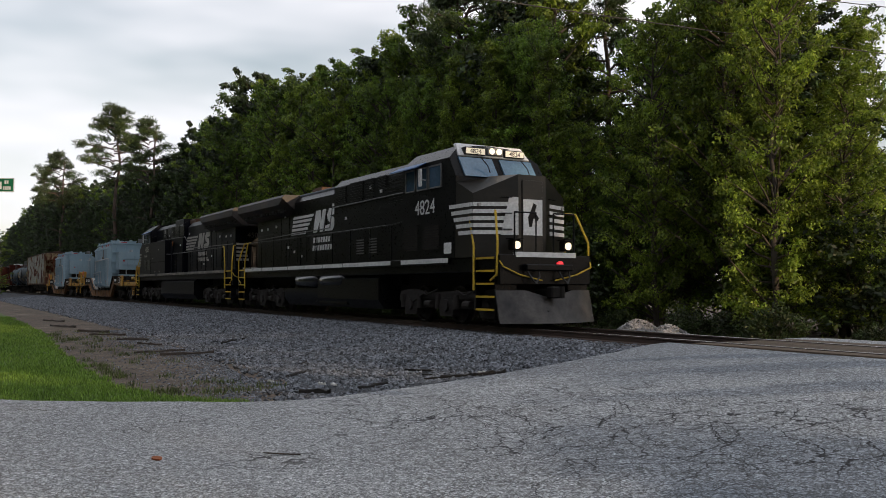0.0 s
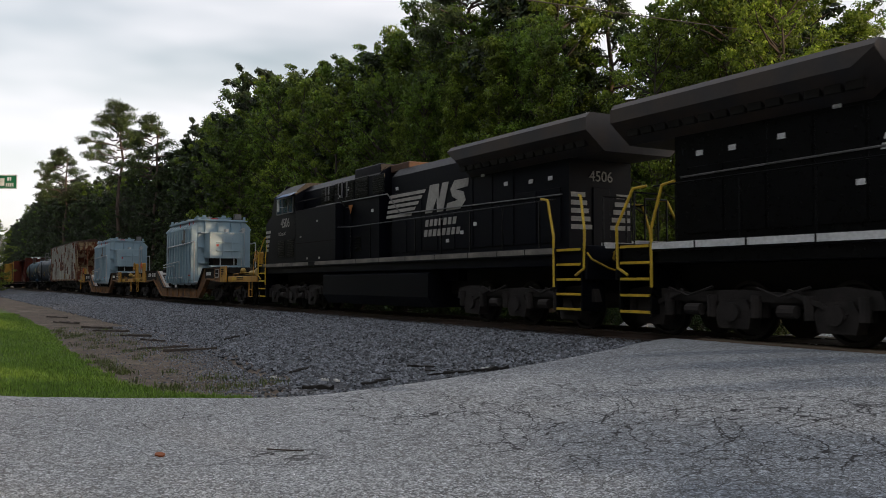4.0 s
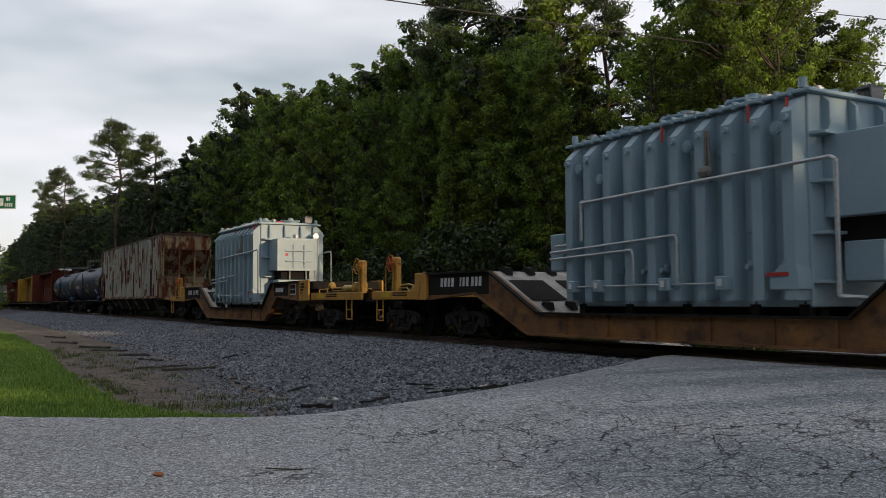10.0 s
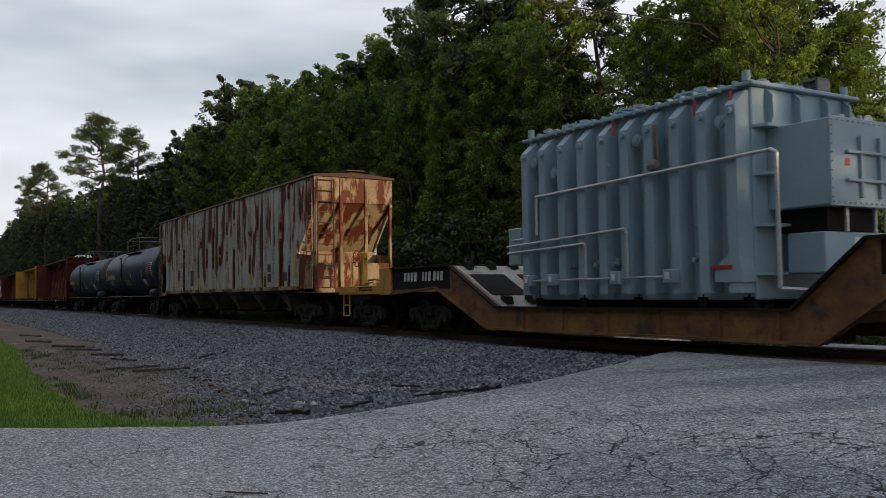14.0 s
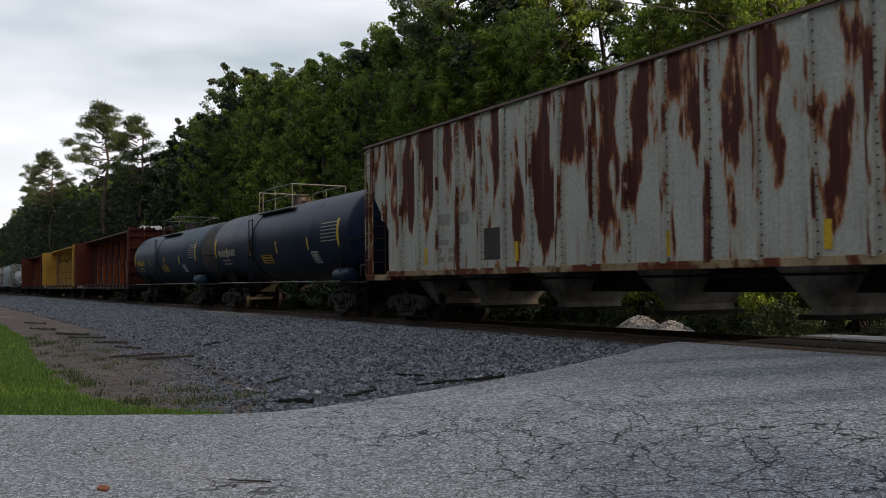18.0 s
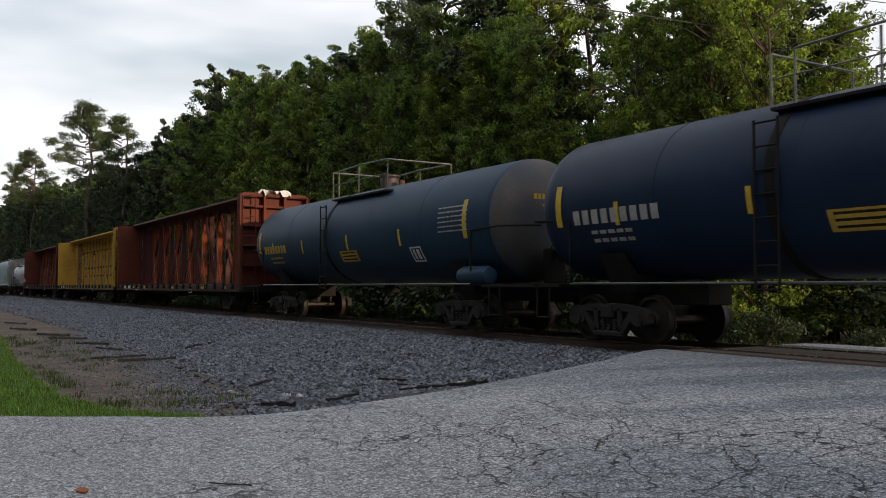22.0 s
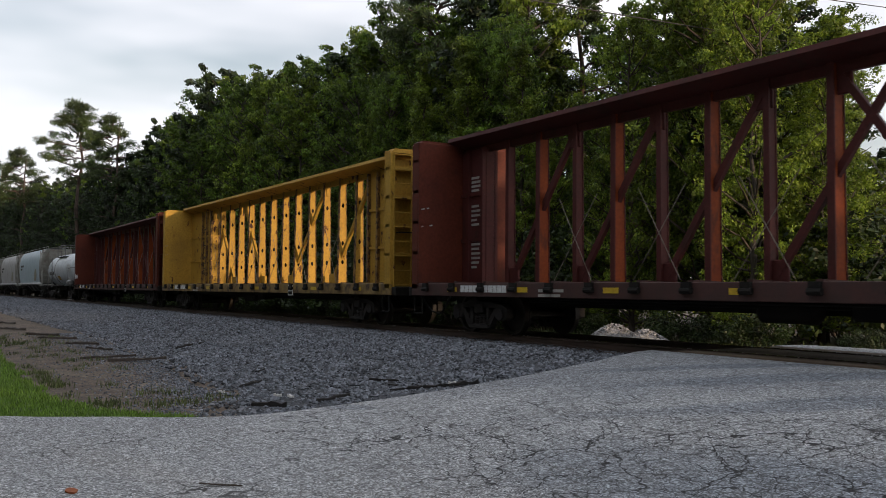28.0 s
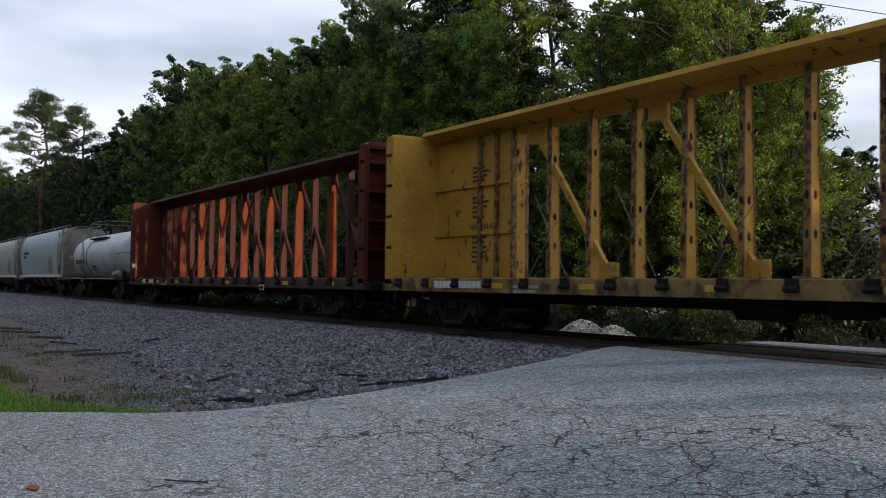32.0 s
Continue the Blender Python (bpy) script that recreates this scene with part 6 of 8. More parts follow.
# ---- rusty covered hopper ----
def flaking(name, paint_a, paint_b, fringe, core, across, along, amount, fade):
    """Old paint that flakes in upright strips: a dark rust core with a lighter fringe, scarcer near the foot of the wall."""
    m = mat(name, paint_a, paint_b, 1.0, 0.62, bump=0.06, spec=0.3)
    t = m.node_tree
    L = t.links.new
    bs = t.nodes["Principled BSDF"]
    co = t.nodes.new("ShaderNodeTexCoord")

    def field(scale, detail, rough=0.6, shift=0.0):
        mp = t.nodes.new("ShaderNodeMapping")
        mp.inputs["Scale"].default_value, mp.inputs["Location"].default_value = scale, (shift, 0, shift)
        n = t.nodes.new("ShaderNodeTexNoise")
        n.inputs["Scale"].default_value, n.inputs["Detail"].default_value, n.inputs["Roughness"].default_value = 1.0, detail, rough
        L(co.outputs["Object"], mp.inputs["Vector"])
        L(mp.outputs["Vector"], n.inputs["Vector"])
        return n.outputs["Fac"]

    def math_node(op, a, b):
        n = t.nodes.new("ShaderNodeMath")
        n.operation = op
        for k, v in enumerate((a, b)):
            if isinstance(v, float):
                n.inputs[k].default_value = v
            else:
                L(v, n.inputs[k])
        return n.outputs["Value"]

    def span(v, lo, hi, to_lo=0.0, to_hi=1.0):
        n = t.nodes.new("ShaderNodeMapRange")
        n.inputs["From Min"].default_value, n.inputs["From Max"].default_value = lo, hi
        n.inputs["To Min"].default_value, n.inputs["To Max"].default_value = to_lo, to_hi
        n.clamp = to_hi < 4
        L(v, n.inputs["Value"])
        return n.outputs["Result"]

    def mixed(f, a, c, kind="MIX"):
        n = t.nodes.new("ShaderNodeMix")
        n.data_type, n.blend_type = "RGBA", kind
        L(f, n.inputs["Factor"])
        L(a, n.inputs["A"])
        n.inputs["B"].default_value = (*c, 1.0)
        return n.outputs["Result"]

    strips = field((across, 0.25, along), 2.0)
    ragged_edge = field((across * 3.2, 0.6, along * 3.0), 6.0, 0.7, 3.0)
    hair = field((26.0, 1.0, 1.6), 3.0, 0.6, 9.0)
    sp = t.nodes.new("ShaderNodeSeparateXYZ")
    L(co.outputs["Object"], sp.inputs["Vector"])
    high = math_node("MINIMUM", span(sp.outputs["Z"], 1.9, 3.2, -fade, 0.0), span(sp.outputs["Z"], 4.7, 5.2, 0.0, -0.04))
    wave = math_node("MULTIPLY", math_node("COSINE", span(sp.outputs["X"], 2.885, 2.885 + 1.03, 0.0, 2 * math.pi), 0.0), 0.055)
    strips = math_node("ADD", strips, wave)            # the middles of the panels have suffered most
    v = math_node("ADD", math_node("ADD", strips, math_node("MULTIPLY", ragged_edge, 0.42)), math_node("ADD", high, math_node("MULTIPLY", hair, 0.16)))
    e = 0.89 - amount
    col = bs.inputs["Base Color"].links[0].from_socket
    col = mixed(span(v, e - 0.075, e + 0.02, 0.0, 0.55), col, tuple(0.5 * (p + q) for p, q in zip(paint_b, fringe)))
    col = mixed(span(v, e - 0.012, e + 0.012), col, fringe)
    col = mixed(span(v, e + 0.022, e + 0.05), col, core)
    drip = math_node("MULTIPLY", span(field((9.0, 1.0, 0.35), 4.0, 0.6, 5.0), 0.54, 0.66, 0.0, 0.75), span(sp.outputs["Z"], 1.3, 2.3, 1.0, 0.3))
    col = mixed(drip, col, fringe)
    L(col, bs.inputs["Base Color"])
    return m


M_hop = flaking("flaking_pale_paint", (0.47, 0.50, 0.45), (0.38, 0.41, 0.37), (0.30, 0.125, 0.048), (0.060, 0.014, 0.011), 1.7, 0.46, 0.10, 0.12)
M_hoppost = flaking("pale_side_post", (0.46, 0.48, 0.43), (0.36, 0.37, 0.33), (0.20, 0.08, 0.035), (0.075, 0.02, 0.014), 6.0, 0.7, 0.07, 0.0)
M_hopend = mat("rust_streaked_end", (0.38, 0.30, 0.185), (0.27, 0.20, 0.115), 0.9, 0.65, bump=0.08, spec=0.2, wear=(0.12, 0.035, 0.015), wear_at=(0.47, 0.54), wear_size=0.6, wear_stretch=(1, 1.4, 0.5))
M_roof = mat("rusty_roof", (0.10, 0.05, 0.035), (0.06, 0.035, 0.03), 0.8, 0.8)
M_rivet = mat("dark_rivets", (0.10, 0.06, 0.045), None, 0.3, 0.7)
M_faint = mat("faded_stencil", (0.24, 0.235, 0.21), (0.30, 0.29, 0.265), 0.3, 0.7)
M_stencil = mat("dark_stencil", (0.05, 0.045, 0.04), None, 0.3, 0.7)


def rusty_hopper(s_at):
    ob = car("hopper_car", "rusty pale grey covered hopper car with peeling paint and side posts", "hopper car", s_at)
    f, b, top, sill = 10.2, -12.2, 5.20, 1.36
    for d in (-1, 1):
        y = d * 1.5
        s = Shape().prism([(b, top), (f, top), (f, 4.2), (8.75, 2.62), (8.75, sill), (-10.75, sill), (-10.75, 2.62), (b, 4.2)], min(y, y - d * 0.05), max(y, y - d * 0.05))
        part("side_sheet", s, M_hop, ob, "rust-patched pale side sheet")
        for x in [8.70 - 0.86 * i for i in range(6)] + [3.40 - 1.03 * i for i in range(14)] + [-11.0, -11.75]:
            z0 = sill if -10.75 <= x <= 8.7 else (2.62 + (x - 8.75) * 1.09 if x > 8.7 else 2.62 + (-10.75 - x) * 1.09)
            ps = Shape().prism_x([(y, z0), (y + d * 0.085, z0 + 0.03), (y + d * 0.085, top - 0.12), (y, top - 0.02)], x - 0.055, x + 0.055)
            pp = part("side_post", ps, M_hoppost, ob)
            r = Shape()
            for k in range(int((top - z0) / 0.17)):
                for e in (-0.09, 0.09):
                    r.box(x + e - 0.016, x + e + 0.016, y + d * 0.008 - 0.008, y + d * 0.012 + 0.008, z0 + 0.08 + k * 0.17, z0 + 0.112 + k * 0.17)
            tagged(part("rivets", r, M_rivet, pp), kind="stuff")
        part("side_sill", Shape().box(-10.8, 8.8, min(y, y + d * 0.05), max(y, y + d * 0.05), 1.27, 1.42, 0.01), M_hopend, ob)
        for x, z in ((8.35, 1.9), (3.6, 1.72), (0.3, 1.72), (-4.4, 1.75), (-8.6, 1.75)):
            part("reflector", Shape().box(x, x + 0.13, y + d * 0.012 - 0.012, y + d * 0.012 + 0.012, z - 0.2, z + (0.85 if x > 8 else 0.25)), M_yellow, ob, "yellow reflective strip")
        bars("stencil", ob, M_faint, -7.9, y + d * 0.006, 2.55, [[0.3, 0.3, -0.25, 0.3, 0.3]], 0.3, 0.1, d)
        bars("stencil", ob, M_faint, -8.0, y + d * 0.006, 2.05, [[0.2, 0.2, 0.2, -0.25, 0.2, 0.2], [0.15, 0.12, -0.3, 0.3], [0.4, -0.2, 0.4]], 0.14, 0.08, d)
        for x, w, h, z in ((-5.68, 0.66, 0.75, 1.62), (5.5, 0.62, 0.3, 2.0), (5.5, 0.6, 0.32, 1.6), (7.05, 0.55, 0.35, 1.6)):
            part("data_patch", Shape().box(x, x + w, y + d * 0.008 - 0.006, y + d * 0.008 + 0.006, z, z + h), M_stencil if x < 6 else M_roof, ob)
    # ends: upper panel, slope sheet, lower box, corner posts and ladders
    for e, x in ((1, f), (-1, b)):
        k = 8.75 if e > 0 else -10.75
        part("end_panel", Shape().box(min(x, x - e * 0.05), max(x, x - e * 0.05), -1.45, 1.45, 4.3, top), M_hopend, ob)
        part("slope_sheet", Shape().prism([(x, 4.35), (k - e * 0.1, 2.62), (k - e * 0.18, 2.66), (x - e * 0.06, 4.4)], -1.45, 1.45), M_hopend, ob, "rust-streaked tan slope sheet")
        part("end_bin", Shape().box(min(k, k - e * 0.3), max(k, k - e * 0.3), -1.45, 1.45, sill, 2.66), M_hopend if e > 0 else M_hop, ob)
        if e > 0:                           # closed box under the front slope
            for d in (-1, 1):
                part("end_box_side", Shape().prism([(k, 1.22), (x - e * 0.06, 1.16), (x - e * 0.06, 2.44), (k, 2.56)], d * 1.48 - 0.02, d * 1.48 + 0.02), M_hopend, ob, "rust-blotched side of the end box")
            part("end_box_front", Shape().box(min(x - e * 0.06, x - e * 0.1), max(x - e * 0.06, x - e * 0.1), -1.46, 1.46, 1.2, 2.2), M_hopend, ob)
        r = Shape()
        for i in range(18):
            r.box(x + e * 0.01 - 0.012, x + e * 0.01 + 0.012, -1.38 + i * 0.16, -1.35 + i * 0.16, 4.32, 4.36)
        tagged(part("rivets", r, M_rivet, ob), kind="stuff")
        for y in (-0.5, 0.45):
            part("end_post", Shape().box(x - 0.03, x + 0.05, y - 0.06, y + 0.06, 1.3, top - 0.05, 0.01), M_hopend, ob)
        for y in (-1.46, 1.42):
            part("corner_post", Shape().box(x - e * 0.09 - 0.03, x - e * 0.09 + 0.09, y - 0.03, y + 0.07, 1.2, top, 0.01), M_hopend, ob)
        ladder("end_ladder", ob, M_roof, (x + e * 0.1, -1.42), 0.6, 1.3, top - 0.1, "y")
        ladder("side_ladder", ob, M_hopend, (x - e * 0.05 - (0.5 if e > 0 else 0), -1.57), 0.5, 1.3, top - 0.1, "x", 0.42, 0.016)
        part("end_sill", Shape().box(min(x + e * 0.1, x - e * 1.6), max(x + e * 0.1, x - e * 1.6), -1.5, 1.5, 1.16, 1.33, 0.02), M_hopend, ob)
        part("draft_sill", Shape().box(min(k, x + e * 1.0), max(k, x + e * 1.0), -0.35, 0.35, 0.7, 1.2), M_under, ob)
        part("end_platform_rail", Shape().path([(x + e * 0.9, -1.3, 1.3), (x + e * 0.9, -1.3, 1.65), (x + e * 0.2, -1.3, 1.65)], 0.02, 6), M_roof, ob)
        coupler(ob, (12.1 if e > 0 else -12.15), e)
    part("roof", Shape().prism_x([(-1.58, top - 0.02), (-1.55, top + 0.05), (0, top + 0.17), (1.55, top + 0.05), (1.58, top - 0.02)], b - 0.08, f + 0.08), M_roof, ob, "rust-brown sheet roof")
    part("running_board", Shape().box(b - 0.2, f + 0.2, -0.35, 0.35, top + 0.2, top + 0.24), M_roof, ob)
    part("bin_core", Shape().box(-10.6, 8.6, -1.4, 1.4, 1.5, top - 0.1), M_under, ob)
    # hopper outlets
    for x in (6.1, 2.95, -0.3, -3.6, -6.8, -9.3):
        s = Shape()
        loft(s, [[(x - w, -d, z), (x + w, -d, z), (x + w, d, z), (x - w, d, z)] for z, w, d in ((1.36, 0.55, 1.25), (0.62, 0.14, 0.8), (0.5, 0.16, 0.8))])
        hp = part("outlet", s, M_hopchute, ob, "grimy hopper outlet chute")
        part("gate", Shape().box(x - 0.32, x + 0.32, -0.9, 0.9, 0.42, 0.5, 0.01), M_under, hp)
    part("center_sill", Shape().box(-11.5, 9.6, -0.2, 0.2, 0.85, 1.3), M_under, ob)
    part("brake_pipe", Shape().cyl((-11.0, -1.2, 1.15), (9.2, -1.2, 1.15), 0.025, 6), M_under, ob)
    for x in (8.55, -10.3):
        freight_truck(ob, x)
    return ob


M_hopchute = mat("grimy_pale_chute", (0.20, 0.19, 0.17), (0.05, 0.045, 0.04), 0.5, 0.75, bump=0.1)
rusty_hopper(20.15)

# ---- tank cars ----
M_tank1 = mat("dark_blue_black_tank", (0.015, 0.029, 0.060), (0.012, 0.023, 0.047), 1.5, 0.42, bump=0.01, spec=0.10, dust=(0.03, 0.028, 0.028), dust_at=(0.62, 1.0), mottle=(0.92, 1.06))
M_tank2 = mat("dull_blue_grey_tank", (0.026, 0.055, 0.092), (0.020, 0.045, 0.076), 1.6, 0.46, bump=0.01, spec=0.10, dust=(0.032, 0.042, 0.06), dust_at=(0.60, 1.0), mottle=(0.92, 1.06))
M_tankw = mat("off_white_tank", (0.55, 0.60, 0.63), (0.44, 0.48, 0.5), 1.2, 0.5, bump=0.02, wear=(0.2, 0.15, 0.11), wear_at=(0.6, 0.72), wear_size=0.8)
# tan of dust plus the warm sunlight on the head, mixed into one colour
M_tankend = mat("sunlit_dusty_tank_end", (0.085, 0.072, 0.058), (0.034, 0.042, 0.055), 0.9, 0.6, bump=0.03)
M_ochre = mat("ochre_stencil", (0.5, 0.33, 0.03), (0.42, 0.27, 0.03), 0.3, 0.55)
M_railing = mat("galvanised_rail", (0.18, 0.18, 0.17), (0.12, 0.12, 0.12), 0.4, 0.5, metal=0.5)


def tank_car(s_at, label, paint, mark, half, r, zc, trucks, reach, stripes, hatch=0.0, light=False, name="tank_car"):
    ob = car(name, label, "tank car", s_at)
    lo, hi = half
    head = [(0.0, 1.0), (0.18, 0.985), (0.33, 0.93), (0.46, 0.82), (0.56, 0.65), (0.62, 0.42), (0.65, 0.12)]
    prof = [(lo - a, r * k) for a, k in reversed(head)] + [((lo + hi) / 2, r * 1.005)] + [(hi + a, r * k) for a, k in head]
    part("shell", Shape().lathe_x(prof, 0, zc, 48), paint, ob)
    for x in [lo + (hi - lo) * k / 5 for k in range(1, 5)]:
        part("weld_band", Shape().lathe_x([(x - 0.02, r * 1.001), (x - 0.015, r * 1.006), (x + 0.015, r * 1.006), (x + 0.02, r * 1.001)], 0, zc, 48), paint, ob)
    # skin over the leading head; the blue-grey car's carries painted sunlight
    if not light:
        part("head_dust", Shape().lathe_x([(hi + a, r * q * 1.0015) for a, q in head[1:]], 0, zc, 48), M_tankend if paint is M_tank2 else paint, ob, "skin over the tank head, dusty and sunlit tan on the blue-grey car")
    part("strap", Shape().lathe_x([(hatch - 1.75, r * 1.004), (hatch - 1.74, r * 1.012), (hatch - 1.56, r * 1.012), (hatch - 1.55, r * 1.004)], 0, zc, 48), M_under if not light else M_railing, ob)
    # stub sills, saddles, side rail
    for e, x in ((-1, lo), (1, hi)):
        xe = reach[0] if e < 0 else reach[1]
        a, b = sorted((x - e * 3.2, xe))
        part("stub_sill", Shape().box(a, b, -0.33, 0.33, 0.75, 1.18, 0.02), M_under, ob)
        part("end_deck", Shape().box(min(x - e * 0.2, xe), max(x - e * 0.2, xe), -1.45, 1.45, 1.08, 1.16, 0.01), M_under, ob)
        part("saddle", Shape().prism_x([(-1.25, zc - 1.0), (-0.9, 1.0), (0.9, 1.0), (1.25, zc - 1.0), (0.9, zc - r + 0.1), (-0.9, zc - r + 0.1)], x - e * 1.6 - 0.35, x - e * 1.6 + 0.35), M_under, ob)
        for d in (-1, 1):
            xa = x + e * 0.55
            part("end_handrail", Shape().path([(x - e * 0.6, d * 1.48, 1.16), (x - e * 0.6, d * 1.48, 2.45), (xa, d * 1.48, 2.5), (xa + e * 0.15, d * 1.3, 2.5), (xa + e * 0.15, d * 0.35, 2.55)], 0.022, 6), M_railing if light else M_under, ob)
            part("step", Shape().path([(xa, d * 1.44, 1.1), (xa, d * 1.44, 0.45), (xa - e * 0.42, d * 1.44, 0.45), (xa - e * 0.42, d * 1.44, 1.1)], 0.022, 6), M_under, ob)
        coupler(ob, xe, e)
    for d in (-1, 1):
        part("side_rail", Shape().cyl((lo + 0.6, d * 1.48, 1.16), (hi - 0.6, d * 1.48, 1.16), 0.022, 6), M_railing, ob)
        ladder("ladder", ob, M_under if not light else M_railing, (hatch - 1.9, d * 1.55), 0.45, 1.0, zc + 1.0, "x")
    # hatch, platform and railings on top
    zt = zc + r
    part("manway", Shape().cyl((hatch, 0, zt - 0.1), (hatch, 0, zt + 0.36), 0.3, 18).cyl((hatch, 0, zt + 0.36), (hatch, 0, zt + 0.40), 0.34, 18), M_manway, ob, "dark manway housing")
    part("vent_cap", Shape().cyl((hatch + 0.6, 0.1, zt - 0.1), (hatch + 0.6, 0.1, zt + 0.2), 0.1, 10), M_rustm, ob)
    for d in (-1, 1):
        part("platform", Shape().box(hatch - 1.9, hatch + 1.9, d * 0.85 - 0.28, d * 0.85 + 0.28, zt - 0.32, zt - 0.27), M_under, ob)
        for x in (-1.9, -1.45, 0, 1.9):
            part("rail_post", Shape().cyl((hatch + x, d * 1.1, zt - 0.3), (hatch + x, d * 1.1, zt + 0.62), 0.022, 6), M_railing, ob)
        part("top_rail", Shape().path([(hatch - 1.45, d * 1.1, zt + 0.62), (hatch, d * 1.1, zt + 0.66), (hatch + 1.9, d * 1.1, zt + 0.62)], 0.022, 6), M_railing, ob)
        part("middle_rail", Shape().cyl((hatch - 1.9, d * 1.1, zt + 0.2), (hatch + 1.9, d * 1.1, zt + 0.2), 0.014, 6), M_railing, ob)
    for x in (-1.9, 1.9):
        part("cross_rail", Shape().cyl((hatch + x, -1.1, zt + 0.62), (hatch + x, 1.1, zt + 0.62), 0.022, 6), M_railing, ob)
    part("pressure_plate", Shape().cyl((0.3 + hatch, 0.5, zt - 0.2), (0.3 + hatch, 0.5, zt + 0.1), 0.16, 12), M_under, ob)
    # marks painted on the curved sides
    def mark_on(nm, x0, x1, z0, z1, material, lab=""):
        for d in (-1, 1):
            s = Shape()
            rows = 6
            p = []
            for i in range(rows + 1):
                z = z0 + (z1 - z0) * i / rows
                y = math.sqrt(max(0.01, (r * 1.006) ** 2 - (z - zc) ** 2)) * d
                for k in (0.0, 0.006):
                    p += [(x0, y + d * k, z), (x1, y + d * k, z)]
            f = []
            for i in range(rows):
                a = i * 4
                f += [(a + 2, a + 3, a + 7, a + 6), (a, a + 4, a + 5, a + 1), (a, a + 2, a + 6, a + 4), (a + 1, a + 5, a + 7, a + 3)]
            f += [(0, 1, 3, 2), (rows * 4, rows * 4 + 2, rows * 4 + 3, rows * 4 + 1)]
            part(nm, s.add(p, f), material, ob, lab)
    for x, z, h in stripes:
        mark_on("reflector", x, x + (0.11 if h < 0.7 else 0.17), z - h / 2, z + h / 2, M_yellow, "yellow reflective strip")
    n = 8 if mark is M_ochre else 9
    for k in range(n):                                # reporting mark near one end
        mark_on("marking_bar", lo + 0.75 + k * 0.27, lo + 0.93 + k * 0.27, zc - 0.42, zc - 0.14, mark)
    for i in range(2):
        for k in range(5):
            mark_on("small_marking", lo + 1.2 + k * 0.24, lo + 1.38 + k * 0.24, zc - 0.62 - i * 0.16, zc - 0.55 - i * 0.16, mark)
    for i in range(6):                                # table of test data near the other end
        for k in range(7):
            mark_on("data_mark", hi - 2.1 + k * 0.2, hi - 1.94 + k * 0.2, zc - 0.25 + i * 0.12, zc - 0.215 + i * 0.12, M_dullwhite)
    mark_on("notice", hatch - 0.7, hatch + 0.5, zc - 0.85, zc - 0.52, M_ochre, "ochre notice panel")
    for i in range(3):
        mark_on("notice_line", hatch - 0.6, hatch + 0.4, zc - 0.8 + i * 0.1, zc - 0.76 + i * 0.1, M_under)
    for x0, x1, z0, z1 in ((3.75, 3.79, -0.95, -0.55), (4.3, 4.34, -0.95, -0.55), (3.75, 4.34, -0.59, -0.55), (3.75, 4.34, -0.95, -0.91), (3.88, 3.98, -0.88, -0.62), (4.06, 4.2, -0.88, -0.62)):
        mark_on("placard_frame", x0, x1, zc + z0, zc + z1, M_white)
    s = Shape()
    for k in range(9):
        y = -0.5 + k * 0.12
        s.box(hi + 0.60, hi + 0.635, y, y + 0.08, zc + 0.45, zc + 0.58)
    for i in range(4):
        s.box(hi + 0.60, hi + 0.645, -0.25 + 0.05 * i, 0.25 - 0.05 * i, zc + 0.28 - i * 0.11, zc + 0.33 - i * 0.11)
    part("end_marking", s, mark, ob)
    # brake reservoir and valves beside the leading truck
    part("air_reservoir", Shape().lathe_x([(hi - 1.3, 0.1), (hi - 1.25, 0.2), (hi - 1.1, 0.24), (hi - 0.2, 0.24), (hi - 0.05, 0.2), (hi, 0.1)], -1.28, 1.36, 16), paint if not light else M_railing, ob)
    part("brake_housing", Shape().box(hi + 0.68, hi + 0.95, -0.3, 0.2, 1.16, 2.0, 0.04), M_under, ob)
    brake_wheel(ob, M_under, hi + 1.0, -0.05, 1.9, 0.26)
    part("bottom_outlet", Shape().cyl((hatch, 0, zc - r + 0.05), (hatch, 0, zc - r - 0.4), 0.16, 12).box(hatch - 0.25, hatch + 0.25, -0.25, 0.25, zc - r - 0.3, zc - r - 0.2), M_under, ob)
    for x in trucks:
        freight_truck(ob, x)
    return ob


M_manway = mat("dark_manway", (0.07, 0.05, 0.045), (0.05, 0.04, 0.04), 0.3, 0.6)
tank_car(-0.5, "long dark blue-black tank car with yellow reflective strips", M_tank1, M_dullwhite, (-7.95, 6.95), 1.52, 2.76, (5.75, -6.6), (-8.45, 8.4),
         [(6.2, 2.75, 0.95), (3.55, 2.5, 0.45), (0.35, 2.5, 0.45), (-2.9, 2.5, 0.45), (-6.0, 2.5, 0.45), (-7.75, 2.75, 0.85)], -0.8)
tank_car(-18.45, "dull blue-grey tank car with ochre stencils, its end painted dusty and sunlit", M_tank2, M_ochre, (-7.95, 7.5), 1.50, 2.72, (5.9, -6.3), (-9.35, 9.35),
         [(6.55, 2.75, 0.95), (3.25, 2.45, 0.45), (-0.1, 2.45, 0.45), (-3.65, 2.45, 0.45), (-6.4, 2.5, 0.4), (-7.8, 2.75, 0.8)], 0.0)
tank_car(-110.95, "short off-white tank car with stained shell", M_tankw, M_stencil, (-5.6, 5.9), 1.36, 2.45, (4.9, -4.7), (-7.6, 7.6), [(5.4, 2.4, 0.4)], -0.4, True)

